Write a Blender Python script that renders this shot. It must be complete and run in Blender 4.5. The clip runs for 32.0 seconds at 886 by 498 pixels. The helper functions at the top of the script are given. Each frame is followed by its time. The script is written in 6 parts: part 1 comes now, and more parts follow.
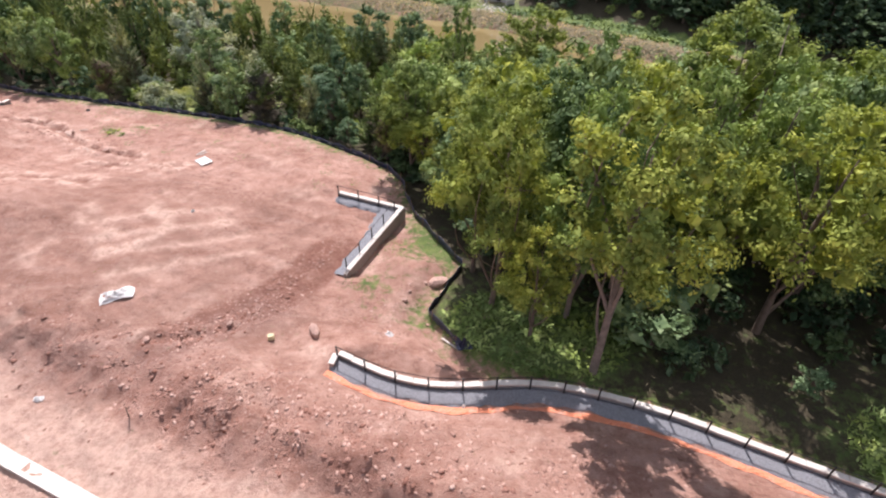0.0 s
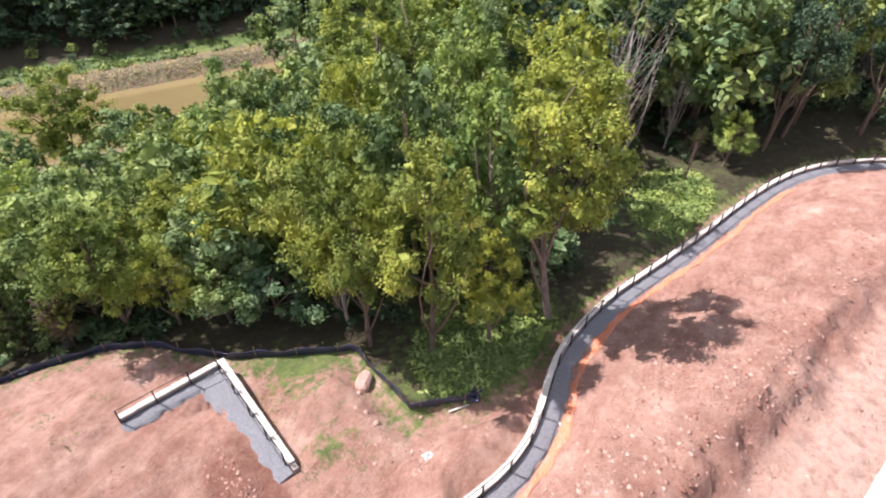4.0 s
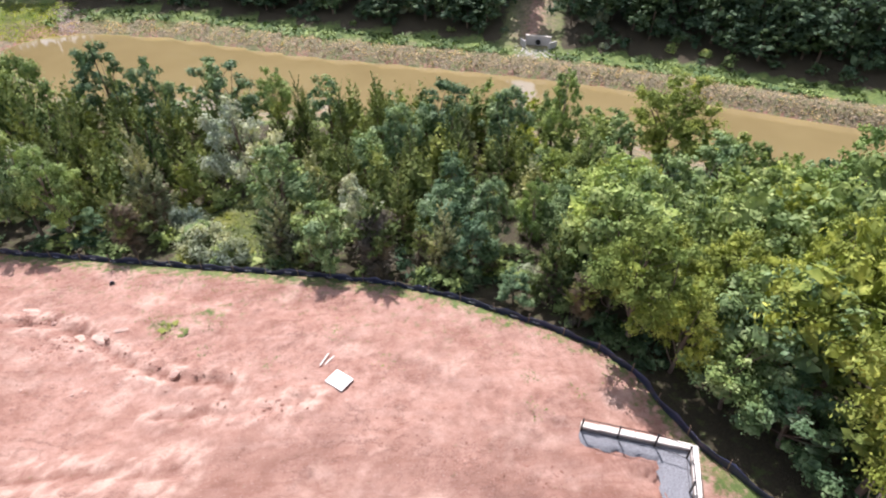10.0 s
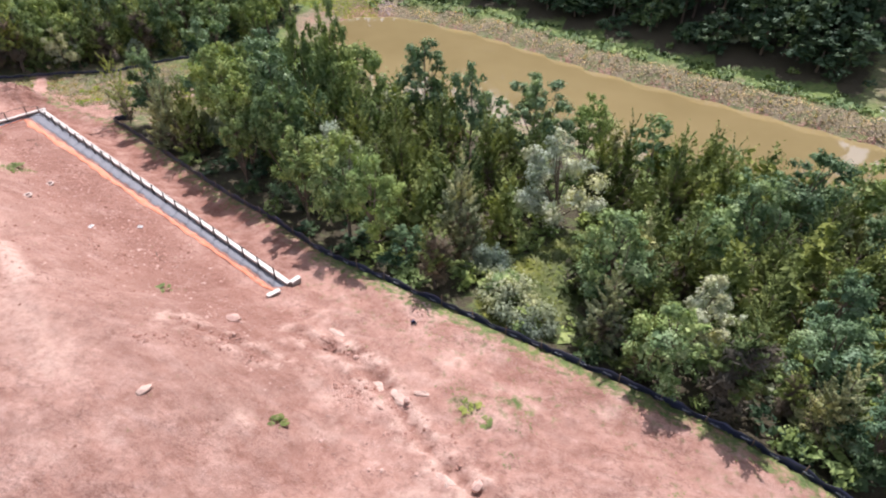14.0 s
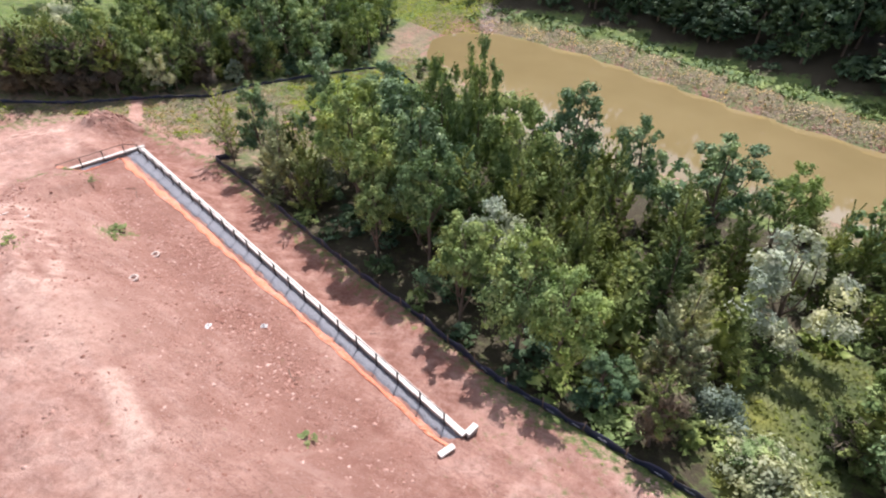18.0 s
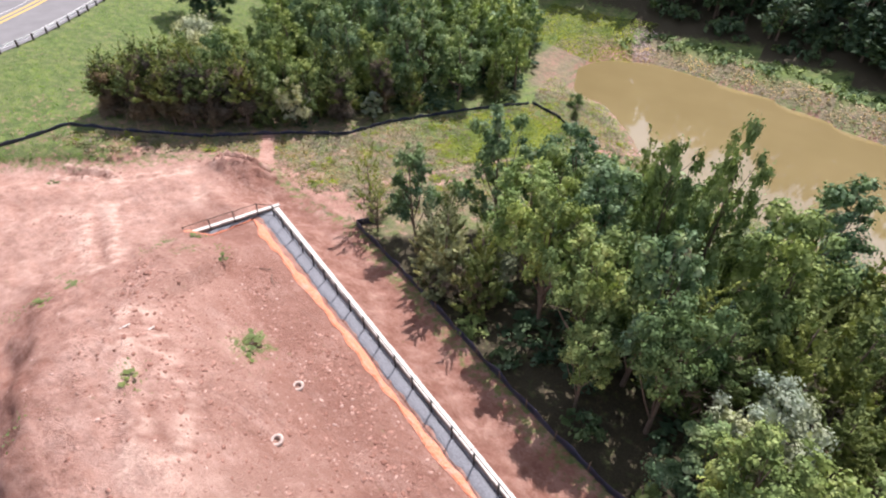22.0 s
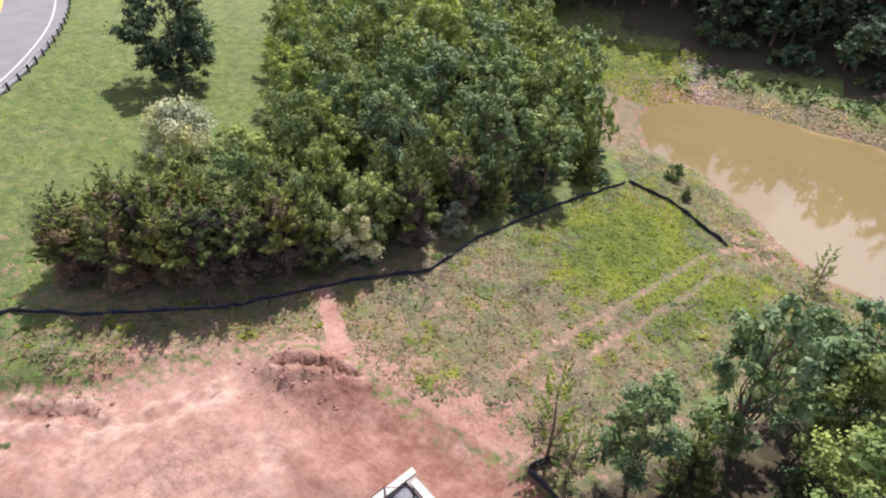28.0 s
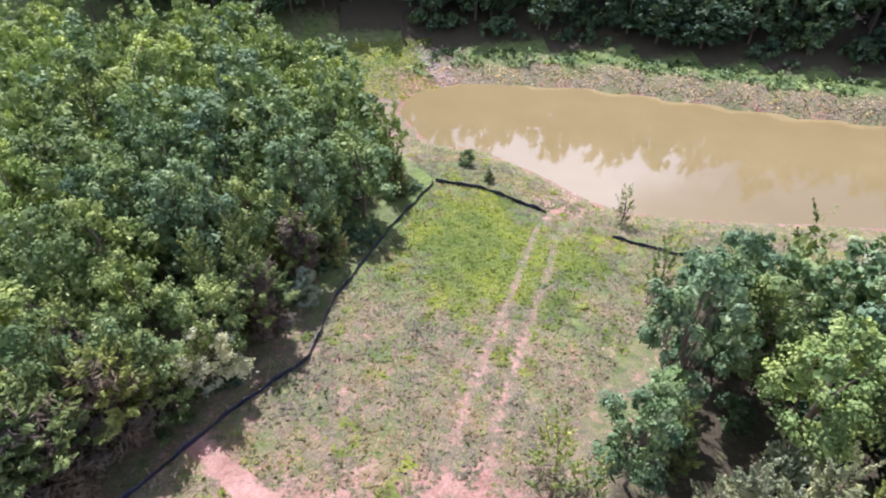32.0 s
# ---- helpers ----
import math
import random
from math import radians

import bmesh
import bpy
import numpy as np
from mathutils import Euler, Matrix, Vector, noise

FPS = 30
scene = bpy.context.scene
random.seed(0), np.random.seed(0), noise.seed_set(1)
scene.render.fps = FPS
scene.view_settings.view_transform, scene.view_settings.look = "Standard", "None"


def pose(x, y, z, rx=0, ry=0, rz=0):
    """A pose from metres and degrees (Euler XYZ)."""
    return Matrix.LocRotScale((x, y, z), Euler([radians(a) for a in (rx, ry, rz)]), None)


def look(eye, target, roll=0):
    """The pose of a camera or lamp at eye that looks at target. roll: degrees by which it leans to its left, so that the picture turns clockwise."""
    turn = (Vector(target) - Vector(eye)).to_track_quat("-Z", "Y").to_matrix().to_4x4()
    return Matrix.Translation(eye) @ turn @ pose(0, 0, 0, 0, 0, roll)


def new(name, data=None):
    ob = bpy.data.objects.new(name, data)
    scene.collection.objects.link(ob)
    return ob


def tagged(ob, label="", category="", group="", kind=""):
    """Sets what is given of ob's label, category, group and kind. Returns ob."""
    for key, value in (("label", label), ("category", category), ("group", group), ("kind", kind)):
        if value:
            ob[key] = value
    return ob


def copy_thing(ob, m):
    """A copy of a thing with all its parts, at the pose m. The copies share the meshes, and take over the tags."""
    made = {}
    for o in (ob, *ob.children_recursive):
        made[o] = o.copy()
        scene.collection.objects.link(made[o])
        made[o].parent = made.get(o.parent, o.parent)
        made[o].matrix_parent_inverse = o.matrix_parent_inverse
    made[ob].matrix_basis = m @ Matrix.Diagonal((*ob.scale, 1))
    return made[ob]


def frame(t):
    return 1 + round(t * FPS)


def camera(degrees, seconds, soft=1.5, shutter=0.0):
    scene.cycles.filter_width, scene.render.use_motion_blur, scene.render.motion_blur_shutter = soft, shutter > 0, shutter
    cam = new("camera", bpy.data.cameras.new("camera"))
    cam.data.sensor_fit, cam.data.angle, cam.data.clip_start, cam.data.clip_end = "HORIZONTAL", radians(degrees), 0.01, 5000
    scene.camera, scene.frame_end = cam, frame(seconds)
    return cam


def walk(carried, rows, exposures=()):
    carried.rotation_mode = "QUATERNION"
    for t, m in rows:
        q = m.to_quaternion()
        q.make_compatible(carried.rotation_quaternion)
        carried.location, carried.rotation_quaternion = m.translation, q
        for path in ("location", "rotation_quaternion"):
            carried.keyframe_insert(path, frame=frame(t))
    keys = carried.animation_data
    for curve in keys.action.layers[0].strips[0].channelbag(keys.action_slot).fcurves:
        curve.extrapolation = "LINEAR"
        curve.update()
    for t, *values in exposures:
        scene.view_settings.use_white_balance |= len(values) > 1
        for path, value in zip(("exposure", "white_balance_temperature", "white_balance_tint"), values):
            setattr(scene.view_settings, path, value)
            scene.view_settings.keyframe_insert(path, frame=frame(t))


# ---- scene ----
cam = camera(77.7, 32.0, soft=2.1)
METRES, EYE, TILT, LEAN, TURN = 111.0, 25.0, -39.25, -0.75, 0.0
ROWS = [
    (0.0, 0.0, 0.0, 0.0, 0.0, 0.0, -0.0),
    (0.5, -0.0192, 0.0069, 0.007, -5.1, -0.11, 4.29),
    (1.0, -0.0393, 0.0159, 0.014, -5.9, -0.04, 5.18),
    (1.5, -0.0606, 0.0256, 0.0213, -10.91, -0.84, 9.37),
    (2.0, -0.0821, 0.0376, 0.0299, -19.55, -2.76, 15.82),
    (2.5, -0.1018, 0.0524, 0.0421, -27.41, -5.35, 21.16),
    (3.0, -0.12, 0.0704, 0.0563, -37.15, -9.39, 26.6),
    (3.5, -0.1338, 0.0907, 0.0732, -51.87, -16.83, 32.85),
    (5.5, -0.1464, 0.1351, 0.1085, -62.46, -22.53, 35.91),
    (6.0, -0.1465, 0.1349, 0.1089, -62.59, -22.5, 36.23),
    (6.5, -0.1465, 0.1338, 0.11, -51.72, -16.23, 33.27),
    (7.0, -0.1459, 0.1331, 0.1117, -44.57, -12.31, 30.62),
    (7.5, -0.1452, 0.133, 0.1134, -37.57, -8.83, 27.54),
    (8.0, -0.1453, 0.1334, 0.1138, -28.22, -4.94, 22.12),
    (8.5, -0.1458, 0.1346, 0.1154, -18.95, -1.8, 15.92),
    (9.0, -0.1476, 0.138, 0.1182, -15.24, -0.81, 13.21),
    (9.5, -0.1508, 0.1437, 0.1219, -10.35, 0.26, 9.44),
    (10.0, -0.1571, 0.1505, 0.126, -5.45, 0.84, 5.55),
    (10.5, -0.1654, 0.158, 0.1308, -4.61, 0.95, 4.9),
    (11.0, -0.1751, 0.1661, 0.1359, -4.35, 0.95, 4.66),
    (11.5, -0.1857, 0.1745, 0.1417, -4.27, 0.92, 4.59),
    (12.0, -0.1961, 0.1831, 0.1481, -4.2, 0.88, 4.48),
    (12.5, -0.2067, 0.1916, 0.1549, 3.97, 1.15, -2.41),
    (13.0, -0.2191, 0.1994, 0.1613, 4.41, 0.93, -2.65),
    (13.5, -0.2319, 0.2071, 0.1687, 10.74, 0.56, -8.02),
    (14.0, -0.2463, 0.2136, 0.175, 14.29, -0.21, -10.62),
    (14.5, -0.261, 0.22, 0.181, 14.38, -0.23, -10.7),
    (15.0, -0.2756, 0.2272, 0.1866, 14.49, -0.24, -10.77),
    (15.5, -0.2903, 0.2345, 0.1918, 17.63, -0.89, -13.16),
    (17.5, -0.3488, 0.2614, 0.2151, 18.69, -1.24, -13.9),
    (18.0, -0.3624, 0.2688, 0.2216, 18.82, -1.29, -13.98),
    (18.5, -0.3754, 0.2761, 0.2283, 18.98, -1.35, -14.07),
    (19.0, -0.3883, 0.2832, 0.2348, 26.02, -3.35, -18.97),
    (19.5, -0.4019, 0.2899, 0.24, 26.04, -3.39, -18.97),
    (20.0, -0.4155, 0.2969, 0.2459, 26.15, -3.42, -19.04),
    (20.5, -0.4296, 0.3039, 0.2521, 26.28, -3.43, -19.12),
    (21.0, -0.4455, 0.3108, 0.2582, 26.47, -3.57, -19.23),
    (21.5, -0.4637, 0.3175, 0.2636, 26.65, -3.69, -19.26),
    (22.0, -0.4842, 0.3239, 0.2687, 26.83, -3.77, -19.31),
    (22.5, -0.5061, 0.3296, 0.2741, 26.98, -3.9, -19.4),
    (23.0, -0.5286, 0.3356, 0.2796, 27.12, -3.96, -19.45),
    (23.5, -0.5513, 0.3416, 0.2855, 27.25, -4.01, -19.5),
    (24.0, -0.5738, 0.3483, 0.292, 27.35, -4.08, -19.58),
    (24.5, -0.5959, 0.3553, 0.2988, 26.25, -3.8, -18.81),
    (25.0, -0.6173, 0.3636, 0.3061, 25.6, -3.57, -18.4),
    (25.5, -0.6382, 0.3724, 0.3136, 25.74, -3.68, -18.44),
    (27.5, -0.697, 0.4032, 0.3378, 25.94, -3.64, -18.6),
    (28.0, -0.6968, 0.4038, 0.3385, 20.39, -2.03, -14.76),
    (28.5, -0.6958, 0.4034, 0.339, 8.33, 0.15, -5.26),
    (29.0, -0.6952, 0.4025, 0.3388, -2.32, 0.21, 3.39),
    (29.5, -0.6996, 0.4033, 0.3396, -2.78, 0.2, 3.88),
    (30.0, -0.7091, 0.4064, 0.3419, -2.96, 0.15, 4.09),
    (30.5, -0.7226, 0.4113, 0.3457, -4.48, -0.06, 5.33),
    (31.0, -0.7389, 0.4177, 0.3512, -4.59, -0.14, 5.39),
    (31.5, -0.7572, 0.4254, 0.3576, -4.69, -0.23, 5.48),
    (32.0, -0.7731, 0.4328, 0.3644, -5.03, -0.29, 6.05),
]
walk(cam, [(t, pose(0, 0, EYE, TILT, LEAN, TURN) @ pose(METRES * x, METRES * y, METRES * z, 90 + pitch, roll, yaw)) for t, x, y, z, yaw, pitch, roll in ROWS],
     exposures=[(t, stops, kelvin, tint) for t, stops, kelvin, tint in ((0.0, 0.37, 6500, 22.0), (2.0, 0.5, 6500, 22.0), (6.0, 0.71, 6500, 22.0), (9.0, 0.7, 6400, 21.0), (11.0, 0.55, 6300, 22.0), (13.0, 0.48, 6300, 22.0), (20.0, 0.5, 6350, 21.0), (25.0, 0.47, 6500, 22.0), (28.0, 0.46, 6450, 22.0), (29.0, 0.7, 6250, 23.0), (32.0, 0.78, 5800, 27.0))])

# ---- world, sun, exposure ----
SUN_AZ, SUN_EL = 6.0, 53.0      # degrees west of the y axis, and above the horizon
world = bpy.data.worlds.new("sky")
scene.world = world
world.use_nodes = True
wn = world.node_tree
sky = wn.nodes.new("ShaderNodeTexSky")
sky.sky_type = "NISHITA"
sky.sun_disc = False
sky.sun_elevation = radians(SUN_EL)
sky.sun_rotation = radians(-SUN_AZ)
sky.dust_density = 1.5
wn.nodes["Background"].inputs["Strength"].default_value = 0.038
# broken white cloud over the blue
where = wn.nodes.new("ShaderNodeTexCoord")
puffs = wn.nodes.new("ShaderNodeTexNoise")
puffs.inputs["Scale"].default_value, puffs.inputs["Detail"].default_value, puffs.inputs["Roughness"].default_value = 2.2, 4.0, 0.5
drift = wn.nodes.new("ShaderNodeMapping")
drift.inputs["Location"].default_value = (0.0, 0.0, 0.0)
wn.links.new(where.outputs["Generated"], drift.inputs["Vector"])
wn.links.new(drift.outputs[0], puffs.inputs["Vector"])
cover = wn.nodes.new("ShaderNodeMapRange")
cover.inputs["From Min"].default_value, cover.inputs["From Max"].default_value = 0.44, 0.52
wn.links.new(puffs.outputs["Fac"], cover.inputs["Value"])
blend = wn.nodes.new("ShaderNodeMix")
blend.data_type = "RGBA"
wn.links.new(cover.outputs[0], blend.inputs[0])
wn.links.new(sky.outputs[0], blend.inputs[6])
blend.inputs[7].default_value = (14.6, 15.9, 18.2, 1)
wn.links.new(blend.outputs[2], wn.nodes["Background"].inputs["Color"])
sun = new("sun", bpy.data.lights.new("sun", "SUN"))
sun.data.energy, sun.data.angle, sun.data.color = 4.9, radians(0.55), (1.0, 0.965, 0.92)
sun_way = Vector((-math.sin(radians(SUN_AZ)) * math.cos(radians(SUN_EL)), math.cos(radians(SUN_AZ)) * math.cos(radians(SUN_EL)), math.sin(radians(SUN_EL))))
sun.matrix_world = look(sun_way * 200, (0, 0, 0))

# ---- materials ----
class Nodes:
    """Short hand for building a node material."""
    def __init__(self, name):
        self.m = bpy.data.materials.new(name)
        self.m.use_nodes = True
        self.t = self.m.node_tree
        self.b = self.t.nodes["Principled BSDF"]
        self.out = self.t.nodes["Material Output"]

    def node(self, kind, **values):
        n = self.t.nodes.new(kind)
        for k, v in values.items():
            n.inputs[k.replace("_", " ")].default_value = v
        return n

    def link(self, a, b):
        self.t.links.new(a, b)

    def place(self):
        return self.t.nodes.new("ShaderNodeTexCoord").outputs["Object"]

    def world_place(self):
        return self.t.nodes.new("ShaderNodeNewGeometry").outputs["Position"]

    def noise(self, at, scale, detail=4.0, rough=0.6):
        n = self.node("ShaderNodeTexNoise", Scale=scale, Detail=detail, Roughness=rough)
        self.link(at, n.inputs["Vector"])
        return n.outputs["Fac"]

    def ramp(self, fac, *stops):
        r = self.t.nodes.new("ShaderNodeValToRGB")
        els = r.color_ramp.elements
        while len(els) < len(stops):
            els.new(0.5)
        for e, (p, c) in zip(els, stops):
            e.position = p
            e.color = (*c, 1) if len(c) == 3 else c
        self.link(fac, r.inputs[0])
        return r.outputs[0]

    def span(self, fac, a, b, lo=0.0, hi=1.0):
        n = self.t.nodes.new("ShaderNodeMapRange")
        for k, v in zip(("From Min", "From Max", "To Min", "To Max"), (a, b, lo, hi)):
            n.inputs[k].default_value = v
        self.link(fac, n.inputs["Value"])
        return n.outputs[0]

    def maths(self, op, a, b):
        n = self.t.nodes.new("ShaderNodeMath")
        n.operation = op
        for i, v in enumerate((a, b)):
            if isinstance(v, (int, float)):
                n.inputs[i].default_value = v
            else:
                self.link(v, n.inputs[i])
        return n.outputs[0]

    def mix(self, fac, a, b, how="MIX"):
        n = self.t.nodes.new("ShaderNodeMix")
        n.data_type, n.blend_type = "RGBA", how
        for i, v in ((0, fac), (6, a), (7, b)):
            if isinstance(v, (int, float)):
                n.inputs[i].default_value = v
            elif isinstance(v, tuple):
                n.inputs[i].default_value = (*v, 1)
            else:
                self.link(v, n.inputs[i])
        return n.outputs[2]

    def value(self, name):
        n = self.t.nodes.new("ShaderNodeAttribute")
        n.attribute_name = name
        return n.outputs["Fac"]

    def bump(self, height, strength=0.5, distance=0.05):
        n = self.node("ShaderNodeBump", Strength=strength, Distance=distance)
        self.link(height, n.inputs["Height"])
        self.link(n.outputs[0], self.b.inputs["Normal"])

    def done(self, colour=None, rough=0.8, metal=0.0):
        if colour is not None:
            if isinstance(colour, tuple):
                self.b.inputs["Base Color"].default_value = (*colour, 1)
            else:
                self.link(colour, self.b.inputs["Base Color"])
        self.b.inputs["Roughness"].default_value = rough
        self.b.inputs["Metallic"].default_value = metal
        return self.m


def plain(name, colour, rough=0.7, metal=0.0, vary=0.25, scale=6.0, bump=0.3):
    """One surface with grain at two sizes."""
    n = Nodes(name)
    p = n.place()
    a, b = n.noise(p, scale, 5), n.noise(p, scale * 9, 3)
    dark = tuple(c * (1 - vary) for c in colour)
    light = tuple(min(1, c * (1 + vary)) for c in colour)
    col = n.ramp(n.maths("ADD", n.maths("MULTIPLY", a, 0.65), n.maths("MULTIPLY", b, 0.35)), (0.3, dark), (0.7, light))
    rnd = n.t.nodes.new("ShaderNodeObjectInfo").outputs["Random"]
    col = n.mix(1.0, col, n.ramp(rnd, (0, (0.88, 0.88, 0.88)), (1, (1.0, 1.0, 1.0))), "MULTIPLY")
    if bump:
        n.bump(b, bump, 0.02)
    return n.done(col, rough, metal)


def leaves(name, dark, mid, light, gloss=0.68, through_light=0.16, patch=0.9):
    """Leaf clumps: hue varies leaf by leaf and clump by clump; part of the light goes through."""
    n = Nodes(name)
    p = n.world_place()
    isl = n.t.nodes.new("ShaderNodeNewGeometry").outputs["Random Per Island"]
    big = n.noise(p, patch, 2)
    fac = n.maths("ADD", n.maths("MULTIPLY", isl, 0.24), n.maths("MULTIPLY", n.span(big, 0.28, 0.72), 0.76))
    col = n.ramp(fac, (0.1, dark), (0.5, mid), (0.95, light))
    rnd = n.t.nodes.new("ShaderNodeObjectInfo").outputs["Random"]
    col = n.mix(1.0, col, n.ramp(rnd, (0, (0.66, 0.74, 0.74)), (0.5, (1, 1, 1)), (1, (1.18, 1.13, 0.94))), "MULTIPLY")
    wide = n.noise(p, 0.3, 1)
    col = n.mix(1.0, col, n.ramp(wide, (0.34, (0.72, 0.80, 0.86)), (0.5, (1, 1, 1)), (0.66, (1.22, 1.15, 0.9))), "MULTIPLY")
    n.done(col, gloss)
    n.b.inputs["Specular IOR Level"].default_value = 0.14
    tr = n.t.nodes.new("ShaderNodeBsdfTranslucent")
    n.link(n.mix(1.0, col, (1.2, 1.25, 0.75), "MULTIPLY"), tr.inputs["Color"])
    ms = n.t.nodes.new("ShaderNodeMixShader")
    ms.inputs[0].default_value = through_light
    n.link(n.b.outputs[0], ms.inputs[1])
    n.link(tr.outputs[0], ms.inputs[2])
    n.link(ms.outputs[0], n.out.inputs["Surface"])
    return n.m


def ground_material():
    n = Nodes("red_clay_ground")
    p = n.world_place()
    n1, n2, n3, n4 = n.noise(p, 0.09, 4), n.noise(p, 0.55, 9, 0.72), n.noise(p, 2.6, 7, 0.75), n.noise(p, 13, 5, 0.75)
    f = n.maths("ADD", n.maths("MULTIPLY", n2, 0.5), n.maths("ADD", n.maths("MULTIPLY", n1, 0.2), n.maths("MULTIPLY", n3, 0.3)))
    clay = n.ramp(f, (0.37, (0.285, 0.134, 0.096)), (0.48, (0.445, 0.248, 0.188)), (0.58, (0.555, 0.345, 0.274)), (0.71, (0.675, 0.468, 0.386)))
    clay = n.mix(n.maths("MULTIPLY", n.value("brown"), n.span(n2, 0.35, 0.62, 1.0, 0.45)), clay, (0.355, 0.198, 0.149))
    # streaks left by the grader
    turned = n.node("ShaderNodeMapping", Rotation=(0, 0, 0.42), Scale=(0.16, 1.0, 1.0))
    n.link(p, turned.inputs["Vector"])
    streak = n.noise(turned.outputs[0], 1.1, 5, 0.65)
    clay = n.mix(n.span(streak, 0.54, 0.66, 0, 0.4), clay, (0.56, 0.375, 0.31))
    clay = n.mix(n.span(streak, 0.44, 0.34, 0, 0.45), clay, (0.26, 0.118, 0.08))
    clay = n.mix(n.span(n.noise(p, 1.4, 10, 0.8), 0.56, 0.66, 0, 0.4), clay, (0.29, 0.135, 0.095))
    clay = n.mix(n.span(n4, 0.55, 0.66, 0, 0.6), clay, (0.25, 0.108, 0.074))
    # thin erosion lines, in patches
    for size, seed_ in ((0.9, 3.0), (2.3, 11.0)):
        moved = n.node("ShaderNodeMapping", Location=(seed_, seed_, 0), Rotation=(0, 0, 0.3), Scale=(0.55, 1.0, 1.0))
        n.link(p, moved.inputs["Vector"])
        line = n.maths("ABSOLUTE", n.maths("SUBTRACT", n.noise(moved.outputs[0], size, 6, 0.62), 0.5), 0.0)
        mask = n.span(n.noise(moved.outputs[0], 0.23, 3), 0.45, 0.6)
        clay = n.mix(n.maths("MULTIPLY", mask, n.span(line, 0.004, 0.02, 0.55, 0.0)), clay, (0.17, 0.08, 0.06))
    clay = n.mix(n.span(n.noise(p, 6, 6, 0.8), 0.57, 0.66, 0, 0.65), clay, (0.60, 0.43, 0.37))
    # rough dark spoil, by its own mask
    clay = n.mix(n.maths("MULTIPLY", n.value("spoil"), n.span(n3, 0.35, 0.6, 1.0, 0.55)), clay, (0.225, 0.092, 0.062))
    # pale packed tracks
    clay = n.mix(n.maths("MULTIPLY", n.value("packed"), n.span(n3, 0.36, 0.58, 0.3, 1.0)), clay, (0.70, 0.49, 0.395))
    # grey stone dust
    clay = n.mix(n.maths("MULTIPLY", n.value("dust"), n.span(n3, 0.3, 0.7, 0.2, 0.9)), clay, (0.38, 0.32, 0.29))
    g1, g2 = n.noise(p, 1.3, 5, 0.7), n.noise(p, 9, 4, 0.75)
    grass = n.ramp(n.maths("ADD", n.maths("MULTIPLY", g1, 0.55), n.maths("MULTIPLY", g2, 0.45)),
                   (0.3, (0.064, 0.110, 0.026)), (0.5, (0.128, 0.192, 0.048)), (0.72, (0.215, 0.275, 0.085)))
    straw = n.ramp(g2, (0.3, (0.14, 0.118, 0.07)), (0.55, (0.25, 0.21, 0.13)), (0.75, (0.37, 0.31, 0.21)))
    grass = n.mix(n.maths("MINIMUM", 1.0, n.maths("MULTIPLY", n.value("straw"), n.span(g1, 0.28, 0.6))), grass, straw)
    grass = n.mix(1.0, grass, n.ramp(n.noise(p, 0.8, 6, 0.7), (0.36, (0.70, 0.76, 0.72)), (0.5, (1, 1, 1)), (0.64, (1.3, 1.22, 1.1))), "MULTIPLY")
    litter = n.ramp(g2, (0.3, (0.035, 0.03, 0.016)), (0.7, (0.095, 0.078, 0.042)))
    amount = n.maths("ADD", n.value("green"), n.span(n.noise(p, 1.9, 6, 0.7), 0.3, 0.7, -0.45, 0.45))
    col = n.mix(n.span(amount, 0.3, 0.72), clay, grass)
    col = n.mix(n.span(n.maths("ADD", n.value("litter"), n.span(g1, 0.3, 0.7, -0.3, 0.3)), 0.4, 0.7), col, litter)
    n.bump(n.maths("ADD", n.maths("MULTIPLY", n3, 0.6), n.maths("MULTIPLY", n4, 0.4)), 1.0, 0.26)
    return n.done(col, 0.95)


def water_material():
    n = Nodes("muddy_water")
    p = n.world_place()
    col = n.ramp(n.noise(p, 0.06, 3), (0.3, (0.25, 0.193, 0.088)), (0.7, (0.30, 0.235, 0.112)))
    n.bump(n.noise(p, 3.0, 3), 0.02, 0.02)
    m = n.done(col, 0.04)
    n.b.inputs["IOR"].default_value = 2.9
    return m


def asphalt_material():
    n = Nodes("worn_asphalt")
    p = n.world_place()
    a, b = n.noise(p, 0.4, 4), n.noise(p, 30, 3)
    col = n.ramp(n.maths("ADD", n.maths("MULTIPLY", a, 0.6), n.maths("MULTIPLY", b, 0.4)), (0.3, (0.17, 0.165, 0.165)), (0.7, (0.24, 0.235, 0.235)))
    n.bump(b, 0.3, 0.01)
    return n.done(col, 0.85)


GROUND, WATER, ASPHALT = ground_material(), water_material(), asphalt_material()
CONCRETE = plain("pale_concrete", (0.68, 0.64, 0.58), 0.85, vary=0.14)
BLOCK = plain("wall_block", (0.34, 0.30, 0.27), 0.9, vary=0.25)
GRAVEL = plain("grey_gravel", (0.235, 0.245, 0.265), 0.9, vary=0.5, scale=14, bump=0.8)
def fabric_material():
    n = Nodes("orange_mesh_fabric")
    p = n.world_place()
    a, b = n.noise(p, 1.7, 5, 0.7), n.noise(p, 11, 4, 0.7)
    col = n.ramp(b, (0.3, (0.58, 0.17, 0.08)), (0.7, (0.84, 0.33, 0.19)))
    col = n.mix(n.span(n.maths("ADD", n.maths("MULTIPLY", a, 0.6), n.maths("MULTIPLY", b, 0.4)), 0.5, 0.6, 0, 0.75), col, (0.55, 0.33, 0.26))
    n.bump(b, 0.6, 0.04)
    return n.done(col, 0.8)


